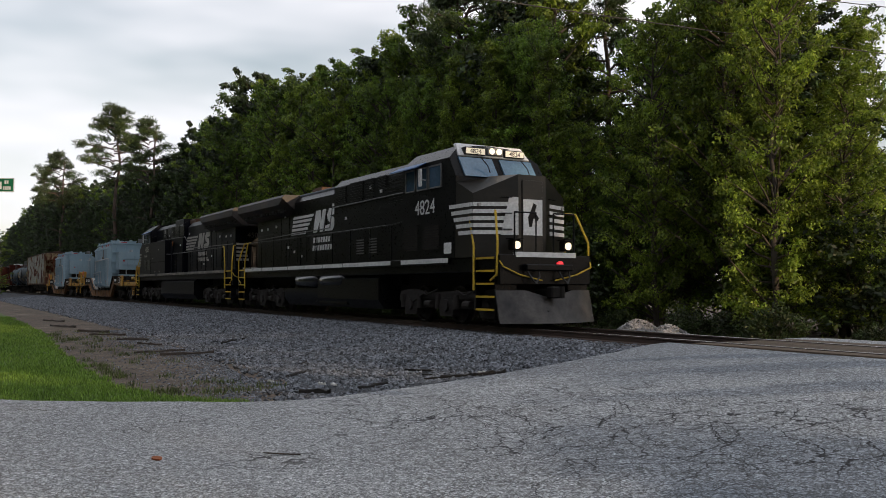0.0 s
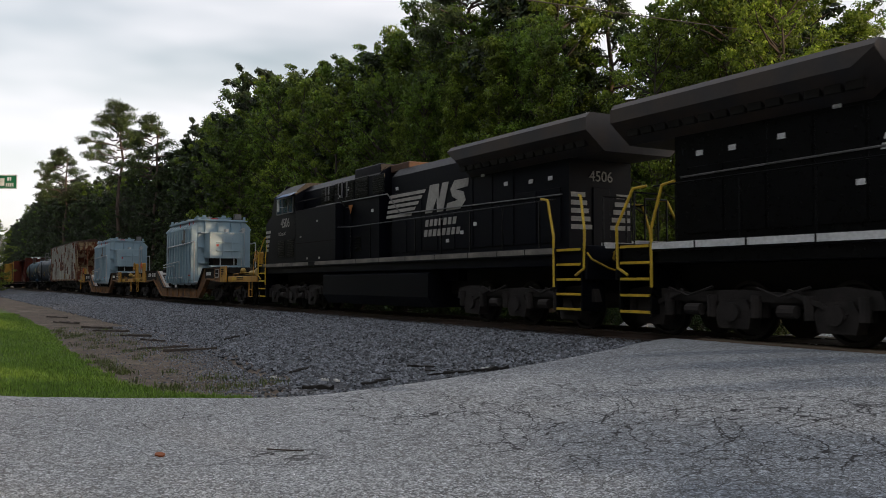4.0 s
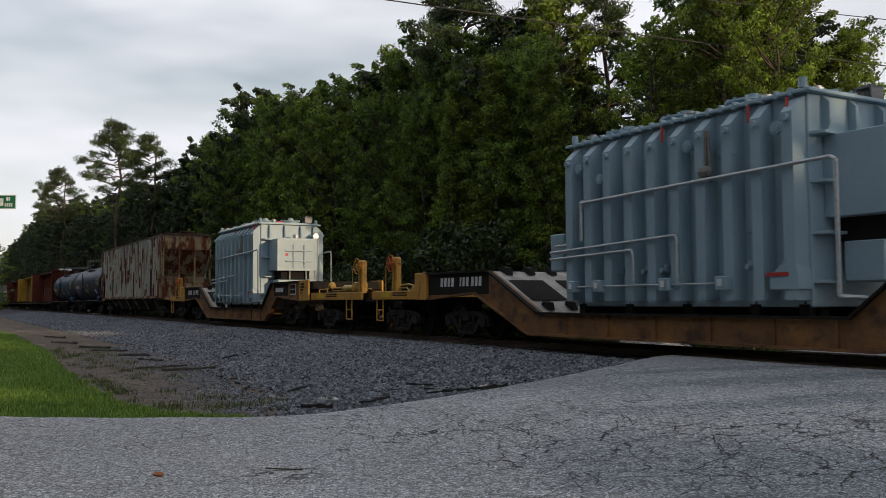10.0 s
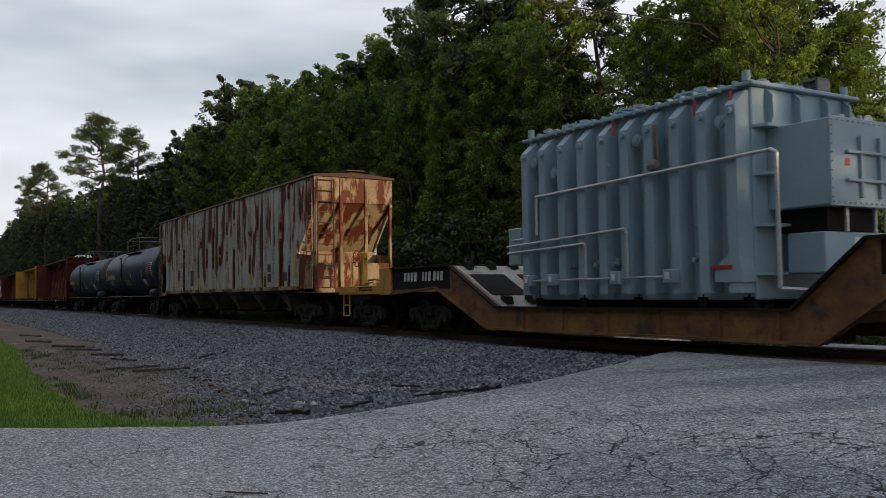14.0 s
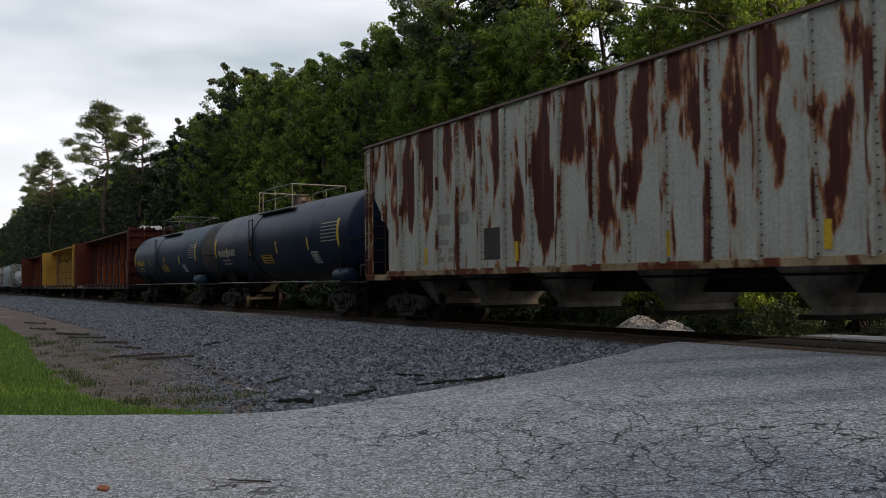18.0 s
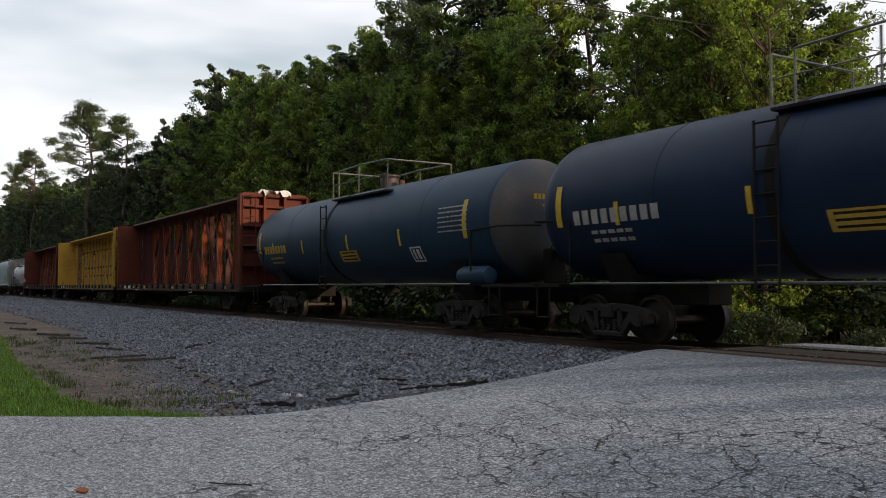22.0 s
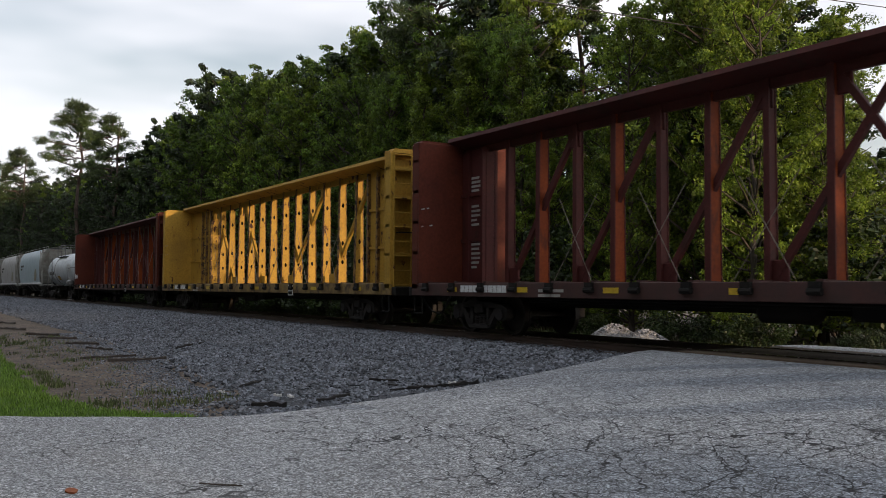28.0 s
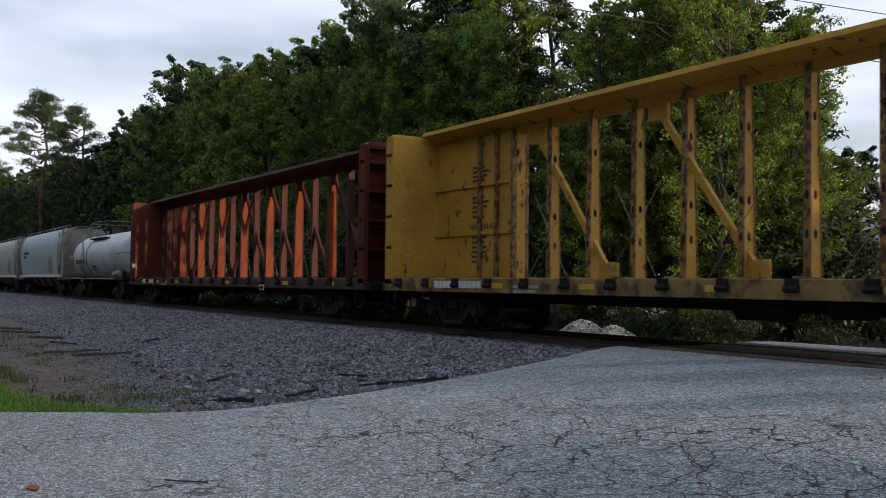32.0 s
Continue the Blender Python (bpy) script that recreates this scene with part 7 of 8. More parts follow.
# ---- centre-beam lumber cars ----
M_redb = mat("brown_red_paint", (0.088, 0.023, 0.02), (0.066, 0.018, 0.017), 1.2, 0.6, bump=0.05, spec=0.2, wear=(0.045, 0.018, 0.014), wear_at=(0.56, 0.7), wear_size=0.7, wear_stretch=(1, 1, 0.5))
# orange copy of the brown-red: low sun put into the posts' colour
M_redo = mat("sunlit_red_beam", (0.25, 0.055, 0.013), (0.18, 0.038, 0.012), 1.2, 0.6, bump=0.05, spec=0.12, wear=(0.06, 0.022, 0.015), wear_at=(0.58, 0.7), wear_size=0.6, wear_stretch=(1, 1, 0.4))
# in-between tone for the bulkheads, also with sunlight in the colour
M_redend = mat("sunlit_brown_bulkhead", (0.118, 0.029, 0.016), (0.088, 0.022, 0.015), 1.2, 0.6, bump=0.05, spec=0.15, wear=(0.06, 0.02, 0.014), wear_at=(0.58, 0.7), wear_size=0.6)
M_yelb = mat("worn_yellow_paint", (0.48, 0.290, 0.045), (0.40, 0.230, 0.034), 1.2, 0.6, bump=0.05, spec=0.18, wear=(0.11, 0.045, 0.02), wear_at=(0.61, 0.66), wear_size=0.30, wear_stretch=(1, 1, 0.6), core=(0.045, 0.018, 0.012), core_at=(0.65, 0.69), dust=(0.24, 0.14, 0.035), dust_at=(0.6, 0.9))
M_scrape = mat("scraped_yellow_edge", (0.27, 0.155, 0.032), (0.19, 0.105, 0.028), 0.4, 0.7, bump=0.1, wear=(0.06, 0.028, 0.017), wear_at=(0.49, 0.54), wear_size=0.12, wear_stretch=(1, 1, 0.7))
M_decky = mat("dirty_yellow_deck", (0.30, 0.20, 0.055), (0.16, 0.10, 0.04), 0.5, 0.7, bump=0.1, wear=(0.06, 0.035, 0.022), wear_at=(0.5, 0.62), wear_size=0.4)
M_deckr = mat("dirty_red_deck", (0.07, 0.025, 0.02), (0.045, 0.022, 0.018), 0.5, 0.7, bump=0.1)
M_cable = mat("steel_cable", (0.25, 0.22, 0.18), None, 0.5, 0.5, metal=0.6)
M_film = mat("white_plastic_wrap", (0.75, 0.75, 0.74), (0.62, 0.62, 0.62), 0.15, 0.45, bump=0.4, grain=9)


def center_beam(s_at, label, paint, post_paint, deck, front_panel, rear_panel, torn_wrap=False, scrawl=False):
    ob = car("centerbeam_car", label, "lumber car", s_at)
    zt, end = 4.83, 11.95
    yellow = paint is M_yelb
    end_paint = paint if yellow else M_redend
    zc = 4.99
    for d in (-1, 1):
        part("side_sill", Shape().box(-end, end, min(d * 1.5, d * 1.42), max(d * 1.5, d * 1.42), 0.88, 1.2, 0.012), deck, ob)
        for i in range(19):
            x = -11.2 + i * 1.245
            part("tie_winch", Shape().cyl((x - 0.12, d * 1.54, 1.05), (x + 0.12, d * 1.54, 1.05), 0.06, 8).box(x - 0.1, x + 0.1, d * 1.53 - 0.04, d * 1.53 + 0.04, 1.1, 1.2), M_under, ob)
        for x in (-10.2, -7.4, -4.6, -1.6, 1.4, 6.6, 9.8):
            part("reflector", Shape().box(x, x + 0.42, d * 1.503 - 0.004, d * 1.503 + 0.004, 0.99, 1.1), M_yellow, ob)
        part("placard", Shape().box(4.7, 5.1, d * 1.51 - 0.008, d * 1.51 + 0.008, 0.80, 1.16), M_white, ob)
        for k in range(2):
            part("placard_pane", Shape().box(4.74 + k * 0.17, 4.88 + k * 0.17, d * 1.52 - 0.008, d * 1.52 + 0.008, 0.98, 1.12), M_under, ob)
        part("placard_pane", Shape().box(4.75, 5.05, d * 1.52 - 0.008, d * 1.52 + 0.008, 0.84, 0.94), M_under, ob)
        bars("car_mark", ob, M_white, -9.6, d * 1.505, 0.98, [[0.16, 0.16, 0.16, 0.16, -0.25, 0.16, 0.16, 0.16, 0.16, 0.16]], 0.16, 0.05, d)
        bars("small_mark", ob, M_dullwhite, -6.6, d * 1.505, 1.0, [[0.3, 0.5], [0.4, 0.3]], 0.06, 0.04, d)
    part("deck", Shape().box(-end, end, -1.42, 1.42, 1.02, 1.16), deck, ob)
    for i in range(19):
        x = -11.2 + i * 1.245
        part("bolster_riser", Shape().prism_x([(-1.42, 1.16), (-1.42, 1.24), (-0.3, 1.2), (0.3, 1.2), (1.42, 1.24), (1.42, 1.16)], x - 0.06, x + 0.06), deck, ob)
    part("center_sill", Shape().box(-11.6, 11.6, -0.3, 0.3, 0.66, 1.02), M_under, ob)
    part("brake_rod", Shape().cyl((-8, -0.8, 0.78), (8, -0.8, 0.78), 0.022, 6).cyl((-7, -1.2, 0.84), (9, -1.2, 0.84), 0.02, 6), M_under, ob)
    part("brake_reservoir", Shape().lathe_x([(-1.6, 0.08), (-1.5, 0.18), (-0.5, 0.18), (-0.4, 0.08)], -0.75, 0.7, 14).box(0.2, 0.8, -0.95, -0.5, 0.6, 0.95, 0.04), M_under, ob)
    # top chord: a wide flat beam with a web
    part("top_chord", Shape().prism_x([(-0.62, zc - 0.05), (-0.6, zc + 0.05), (0.6, zc + 0.05), (0.62, zc - 0.05), (0.12, zc - 0.18), (-0.12, zc - 0.18)], -11.6, 11.6), paint, ob)
    if yellow:
        for i in range(15):
            x = -10.6 + i * 1.5
            part("chord_rib", Shape().prism_x([(-0.56, zc - 0.055), (0.56, zc - 0.055), (0.1, zc - 0.2), (-0.1, zc - 0.2)], x - 0.03, x + 0.03), M_scrape, ob)
    part("chord_web", Shape().box(-11.6, 11.6, -0.05, 0.05, zc - 0.36, zc - 0.14), paint, ob)
    # posts, slender and tapered, with lightening holes
    for i in range(18):
        x = (i - 8.5) * 1.283
        if (x > 7.9 and front_panel) or (x < (-8.2 if yellow else -10.4) and rear_panel):
            continue
        s = Shape()
        wide = yellow or i % 2 == 0         # box posts and slim posts take turns on the red cars
        hx, w0, w1 = (0.05, 0.155, 0.095) if yellow else (0.055, 0.15, 0.125) if wide else (0.05, 0.10, 0.085)
        loft(s, [[(x - hx, -w, z), (x + hx, -w, z), (x + hx, w, z), (x - hx, w, z)] for z, w in ((1.16, w0), (zc - 0.15, w1))])
        ps = part("post", s, post_paint if wide else paint, ob)
        if not yellow and ((wide and -1 < x < 7.5) or (not wide and -7.5 < x < 1)):     # braces lean outwards from the middle, over two bays
            e = 1 if wide else -1
            part("brace", Shape().beam((x + e * 0.1, 0, zt - 0.2), (x + e * 2.45, 0, 1.3), 0.1, 0.13), paint, ob)
            for g in (0.12, 2.4):
                part("gusset", Shape().box(x + e * g - 0.2, x + e * g + 0.2, -0.04, 0.04, (zt - 0.55) if g < 1 else 1.18, (zt - 0.02) if g < 1 else 1.6, 0.02), paint, ob)
        for d in (-1, 1):                   # scraped flanges
            fl = Shape()
            loft(fl, [[(x - hx - 0.015, d * w - 0.012, z), (x + hx + 0.015, d * w - 0.012, z), (x + hx + 0.015, d * w + 0.012, z), (x - hx - 0.015, d * w + 0.012, z)] for z, w in ((1.16, w0 + 0.005), (zc - 0.15, w1 + 0.005))])
            part("flange", fl, M_scrape if yellow else paint, ps)
        for z in (1.95, 2.6, 3.9) if yellow else ():
            for d in (-1, 1):
                w = w0 - (z - 1.16) / (zc - 1.31) * (w0 - w1)
                part("hole", Shape().prism([(x + 0.03 * math.cos(a), z + 0.08 * math.sin(a)) for a in [k * math.pi / 4 for k in range(8)]], d * (w + 0.018) - 0.006, d * (w + 0.018) + 0.006), M_under, ps)
                part("hole", Shape().prism_x([(0.045 * math.cos(a), z + 0.08 * math.sin(a)) for a in [k * math.pi / 4 for k in range(8)]], x + hx - 0.004, x + hx + 0.006), M_under, ps)
    for a, b in () if not yellow else ((7.9, 5.1), (4.3, 1.3), (-3.95, -1.7), (-7.6, -5.3)):
        for q in ((a, b),):
            part("brace", Shape().beam((q[0], 0, zt - 0.3), (q[1], 0, 1.35), 0.1, 0.13), post_paint, ob)
            for x, z in ((q[0], zt - 0.3), (q[1], 1.35)):
                part("gusset", Shape().box(x - 0.26, x + 0.26, -0.05, 0.05, z - 0.22, z + 0.2, 0.02), post_paint, ob)
    # thin tie-down cables in crosses
    cb = Shape()
    for i in range(0, 14, 2):
        x = -7.3 + i * 1.245
        if x > 6.5:
            break
        cb.cyl((x, -0.34, 3.1), (x + 1.245, -0.5, 1.25), 0.009, 5).cyl((x + 1.245, -0.34, 3.1), (x, -0.5, 1.25), 0.009, 5)
    tagged(part("tie_cable", cb, M_cable, ob), kind="stuff")
    # solid end panels beside the bulkheads
    for on, a, b in ((front_panel, 8.05, 11.7), (rear_panel, -11.7, -8.2 if yellow else -10.5)):
        if not on:
            continue
        part("end_panel", Shape().box(a, b, -0.14, 0.14, 1.16, zt - 0.1, 0.02), paint, ob)
        for d in (-1, 1):
            for x in [a + 0.06, a + 0.70, a + 1.38] if a > 0 else [b - 0.06, b - 0.70, b - 1.38]:
                part("panel_rib", Shape().box(x - 0.05, x + 0.05, d * 0.19 - 0.05, d * 0.19 + 0.05, 1.16, zt - 0.1), M_scrape if yellow else paint, ob)
            for z in (2.3, 3.5):
                part("panel_rib", Shape().box(a, b, d * 0.165 - 0.03, d * 0.165 + 0.03, z, z + 0.08), paint, ob)
            bars("panel_notice", ob, M_stencil if yellow else M_dullwhite, a + (1.75 if yellow else 0.4), d * 0.145, 3.95, [[0.5], [0.35, 0.3], [0.6], [0.5]], 0.06, 0.05, d)
            bars("panel_notice", ob, M_stencil if yellow else M_dullwhite, a + (1.75 if yellow else 0.4), d * 0.145, 3.2, [[0.5], [0.35, 0.3], [0.6], [0.4], [0.5]], 0.06, 0.06, d)
            if yellow:
                letters("notice_heading", "WARNING", 0.22, M_stencil, ob, at(a + 2.15, d * 0.146, 2.42, NEAR if d < 0 else FAR), "dark stencilled warning heading")
            bars("panel_notice", ob, M_stencil if yellow else M_dullwhite, a + (1.75 if yellow else 0.4), d * 0.145, 2.2, [[0.6], [0.5], [0.6], [0.55], [0.5], [0.4]], 0.06, 0.06, d)
    # bulkheads with ribbed outer faces
    for e in (-1, 1):
        x = e * end
        xi = x - e * 0.3
        part("bulkhead", Shape().box(min(xi, xi - e * 0.06), max(xi, xi - e * 0.06), -1.5, 1.5, 1.05, zt + 0.06, 0.01), end_paint, ob)
        for y in (-1.5, -0.5, 0.38, 1.38):
            part("bulkhead_post", Shape().box(min(xi, x), max(xi, x), y, y + 0.12, 1.05, zt + (0.06 if abs(y) < 1 else 0.0), 0.01), end_paint, ob)
        for z in (1.05, 1.95, 2.75, 3.55, 4.35, zt - 0.04):
            part("bulkhead_rib", Shape().box(min(xi, x - e * 0.05), max(xi, x - e * 0.05), -1.5, 1.5, z, z + 0.1, 0.01), end_paint, ob)
        part("bulkhead_cap", Shape().prism_x([(-1.5, zt + 0.0), (-1.35, zt + 0.12), (1.35, zt + 0.12), (1.5, zt + 0.0)], min(xi, x), max(xi, x)), end_paint, ob)
        ladder("end_ladder", ob, paint, (x + e * 0.04, -1.4), 0.55, 1.1, zt, "y")
        for d in (-1, 1):
            part("brace_rail", Shape().path([(x, d * 1.3, 2.6), (x + e * 0.25, d * 1.3, 2.6), (x + e * 0.25, d * 0.2, 2.6)], 0.018, 6), M_under, ob)
        part("end_sill", Shape().box(min(x, x + e * 0.25), max(x, x + e * 0.25), -1.45, 1.45, 0.86, 1.1, 0.02), M_under, ob)
        part("end_step", Shape().path([(x - e * 0.1, -1.46, 0.9), (x - e * 0.1, -1.46, 0.42), (x - e * 0.5, -1.46, 0.42), (x - e * 0.5, -1.46, 0.9)], 0.022, 6), M_under, ob)
        coupler(ob, e * 12.55, e)
    part("brake_box", Shape().box(end + 0.02, end + 0.25, -0.45, 0.05, 2.3, 2.75, 0.04), M_under, ob)
    brake_wheel(ob, M_under, end + 0.34, -0.2, 2.5, 0.3)
    bars("bulkhead_scuffs", ob, M_dullwhite, -end + 0.5, -1.506, 3.1, [[0.16, -0.1, 0.1], [], [], [0.1, -0.3, 0.12]], 0.03, 0.12)
    if torn_wrap:
        s = Shape()
        rnd = random.Random(3)
        top = [[(end - 0.42 + i * 0.11 + rnd.uniform(-0.03, 0.03), -0.75 + k * 0.13 + rnd.uniform(-0.04, 0.04), zt + 0.14 + rnd.uniform(0.0, 0.16) * (1 if 0 < k < 11 else 0.3) - (0.2 * rnd.random() if i == 5 else 0)) for i in range(6)] for k in range(12)]
        p = [q for row in top for q in row]
        n = len(p)
        p += [(q[0], q[1], q[2] - 0.02) for q in p]
        fs = []
        for k in range(11):
            for i in range(5):
                c = k * 6 + i
                fs += [(c, c + 1, c + 7, c + 6), (n + c, n + c + 6, n + c + 7, n + c + 1)]
        s.add(p, fs)
        tagged(part("torn_wrap", s, M_film, ob, "torn white plastic wrap caught on top"), kind="stuff")
    if scrawl:
        rnd = random.Random(8)
        s = Shape()
        pts = [(-11.6 + k * 0.085, -1.512, 1.75 + 0.16 * math.sin(k * 2.1) + 0.1 * rnd.random()) for k in range(12)]
        s.path(pts, 0.014, 5)
        part("scrawl", s, M_white, ob, "white spray-paint scribble")
    for x in (9.3, -9.3):
        freight_truck(ob, x)
    return ob


center_beam(-40.5, "brown-red centre-beam lumber car, empty, with torn wrap on its bulkhead", M_redb, M_redo, M_deckr, False, True, True)
center_beam(-65.6, "empty worn yellow centre-beam lumber car", M_yelb, M_yelb, M_decky, True, True)
center_beam(-90.65, "empty brown-red centre-beam lumber car with a scribble on its bulkhead", M_redb, M_redo, M_deckr, False, True, False, True)


# ---- pale hoppers at the tail ----
M_pale = mat("pale_blue_grey_paint", (0.36, 0.46, 0.50), (0.30, 0.39, 0.43), 1.2, 0.5, bump=0.03, wear=(0.2, 0.16, 0.12), wear_at=(0.62, 0.75), wear_size=0.7, wear_stretch=(1, 1, 0.4))
M_palec = mat("pale_grey_end_frame", (0.33, 0.34, 0.31), (0.2, 0.18, 0.15), 0.5, 0.6)
M_faded = mat("faded_orange_blotch", (0.28, 0.2, 0.12), (0.2, 0.26, 0.2), 0.3, 0.6)


def pale_hopper(s_at, label, half, paint):
    ob = car("hopper_car", label, "hopper car", s_at)
    h = half - 0.9
    s = Shape()
    prof = [(-1.45, 1.35), (-1.55, 2.2), (-1.55, 3.4), (-1.42, 4.1), (-1.1, 4.5), (1.1, 4.5), (1.42, 4.1), (1.55, 3.4), (1.55, 2.2), (1.45, 1.35)]
    s.prism_x(prof, -h + 1.2, h - 1.2)
    body = part("body", s, paint, ob)
    for e in (-1, 1):
        t = Shape()
        loft(t, [[(e * (h - 1.2), y, z) for y, z in prof], [(e * (h - 1.2 + (1.15 if k == "a" else 0)), y * 0.98, max(z, 3.0) if k == "a" else z) for k in "a" for y, z in prof]])
        part("slope_end", t, M_palec, ob)
        for d in (-1, 1):
            part("end_frame", Shape().beam((e * h, d * 1.4, 1.2), (e * (h - 1.2), d * 1.45, 4.3), 0.08, 0.1).box(e * h - 0.06, e * h + 0.06, d * 1.42 - 0.06, d * 1.42 + 0.06, 1.2, 4.4), M_palec, ob)
        ladder("end_ladder", ob, M_palec, (e * h + e * 0.08, -1.4), 0.5, 1.2, 4.5, "y")
        part("end_sill", Shape().box(min(e * h, e * (h - 1.4)), max(e * h, e * (h - 1.4)), -1.45, 1.45, 1.08, 1.26, 0.02), M_palec, ob)
        part("draft_sill", Shape().box(min(e * half, e * (h - 2)), max(e * half, e * (h - 2)), -0.33, 0.33, 0.7, 1.15), M_under, ob)
        coupler(ob, e * (half - 0.1), e)
        freight_truck(ob, e * (half - 2.6))
    part("side_sill", Shape().box(-h, h, -1.52, -1.42, 1.25, 1.42, 0.01).box(-h, h, 1.42, 1.52, 1.25, 1.42, 0.01), M_white, ob)
    part("roof_walk", Shape().box(-h, h, -0.5, 0.5, 4.62, 4.66), M_palec, ob)
    rl = Shape()
    for d in (-1, 1):
        rl.cyl((-h, d * 0.95, 4.72), (h, d * 0.95, 4.72), 0.02, 6)
        for k in range(13):
            rl.cyl((-h + 2 * h * k / 12, d * 0.95, 4.45), (-h + 2 * h * k / 12, d * 0.95, 4.72), 0.018, 6)
    part("roof_rail", rl, M_palec, ob)
    for x in (-3.8, -1.2, 1.4, 4.0):
        t = Shape()
        loft(t, [[(x - w, -dd, z), (x + w, -dd, z), (x + w, dd, z), (x - w, dd, z)] for z, w, dd in ((1.36, 0.95, 1.3), (0.6, 0.22, 0.7))])
        part("outlet", t, M_hopchute, ob)
    part("faded_art", Shape().prism([(h - 4.2, 1.6), (h - 3.0, 1.6), (h - 2.8, 2.2), (h - 3.2, 2.7), (h - 4.0, 2.6), (h - 4.4, 2.1)], -1.564, -1.552), M_faded, ob, "faded blotch of spray paint")
    bars("car_mark", ob, M_stencil, -h + 2.0, -1.556, 3.0, [[0.25] * 9, [0.2] * 6], 0.2, 0.1)
    return ob


M_pale2 = mat("grey_white_paint", (0.42, 0.43, 0.42), (0.32, 0.32, 0.31), 1.2, 0.55, bump=0.03, wear=(0.16, 0.12, 0.09), wear_at=(0.6, 0.74), wear_size=0.7)
pale_hopper(-128.0, "pale blue-grey covered hopper car with faded spray paint", 9.2, M_pale)
pale_hopper(-146.4, "grey-white covered hopper car at the train's tail", 9.1, M_pale2)
pale_hopper(-164.6, "pale blue-grey covered hopper car at the train's tail", 9.1, M_pale)
pale_hopper(-182.8, "grey-white covered hopper car far down the train", 9.1, M_pale2)
pale_hopper(-201.0, "pale blue-grey covered hopper car far down the train", 9.1, M_pale)

# ---- trees ----
def leaf_mat(name, a, b, glow):
    """Thin leaves: matt above, some light comes through."""
    m = bpy.data.materials.new(name)
    m.use_nodes = True
    t = m.node_tree
    bs = t.nodes["Principled BSDF"]
    out = t.nodes["Material Output"]
    geo = t.nodes.new("ShaderNodeNewGeometry")
    info = t.nodes.new("ShaderNodeObjectInfo")
    mx = t.nodes.new("ShaderNodeMix")
    mx.data_type = "RGBA"
    mx.inputs["A"].default_value, mx.inputs["B"].default_value = (*a, 1), (*b, 1)
    er = t.nodes.new("ShaderNodeMapRange")
    er.inputs["To Min"].default_value, er.inputs["To Max"].default_value = 0.8, 1.2
    mul = t.nodes.new("ShaderNodeMix")
    mul.data_type, mul.blend_type = "RGBA", "MULTIPLY"
    mul.inputs["Factor"].default_value = 1.0
    tr = t.nodes.new("ShaderNodeBsdfTranslucent")
    ms = t.nodes.new("ShaderNodeMixShader")
    ms.inputs["Fac"].default_value = glow
    L = t.links.new
    co = t.nodes.new("ShaderNodeTexCoord")          # noise that makes clumps of leaves paler or darker
    no = t.nodes.new("ShaderNodeTexNoise")
    no.inputs["Scale"].default_value, no.inputs["Detail"].default_value = 0.9, 4.0
    cr = t.nodes.new("ShaderNodeMapRange")
    cr.inputs["From Min"].default_value, cr.inputs["From Max"].default_value = 0.40, 0.64
    cr.inputs["To Min"].default_value, cr.inputs["To Max"].default_value = 0.6, 1.75
    cm = t.nodes.new("ShaderNodeMix")
    cm.data_type, cm.blend_type = "RGBA", "MULTIPLY"
    cm.inputs["Factor"].default_value = 1.0
    L(co.outputs["Object"], no.inputs["Vector"])
    L(no.outputs["Fac"], cr.inputs["Value"])
    L(geo.outputs["Random Per Island"], mx.inputs["Factor"])
    L(mx.outputs["Result"], cm.inputs["A"])
    L(cr.outputs["Result"], cm.inputs["B"])
    L(info.outputs["Random"], er.inputs["Value"])
    L(cm.outputs["Result"], mul.inputs["A"])
    L(er.outputs["Result"], mul.inputs["B"])
    L(mul.outputs["Result"], bs.inputs["Base Color"])
    L(mul.outputs["Result"], tr.inputs["Color"])
    bs.inputs["Roughness"].default_value = 0.5
    bs.inputs["Specular IOR Level"].default_value = 0.35
    L(bs.outputs["BSDF"], ms.inputs[1])
    L(tr.outputs["BSDF"], ms.inputs[2])
    L(ms.outputs["Shader"], out.inputs["Surface"])
    return m


M_bark = mat("grey_brown_bark", (0.075, 0.06, 0.048), (0.045, 0.036, 0.03), 0.5, 0.95, bump=0.8, grain=12, stretch=(3, 3, 0.5))
M_pinebark = mat("pine_bark", (0.12, 0.085, 0.065), (0.06, 0.042, 0.034), 0.5, 0.95, bump=0.8, grain=10, stretch=(3, 3, 0.6))
M_leaf_a = leaf_mat("broad_leaves", (0.036, 0.067, 0.009), (0.134, 0.210, 0.023), 0.42)
M_leaf_b = leaf_mat("yellow_green_leaves", (0.062, 0.097, 0.011), (0.192, 0.260, 0.027), 0.42)
# shaded copy of the broad leaves: the wood's gloom is in the colour
M_leaf_c = leaf_mat("wood_shade_leaves", (0.012, 0.022, 0.007), (0.036, 0.060, 0.014), 0.18)
M_needle = leaf_mat("pine_needles", (0.026, 0.042, 0.012), (0.068, 0.100, 0.024), 0.2)
# bush leaves darkened for the shade below the trees
M_leaf_d = leaf_mat("thicket_shade_leaves", (0.014, 0.025, 0.006), (0.040, 0.065, 0.013), 0.2)


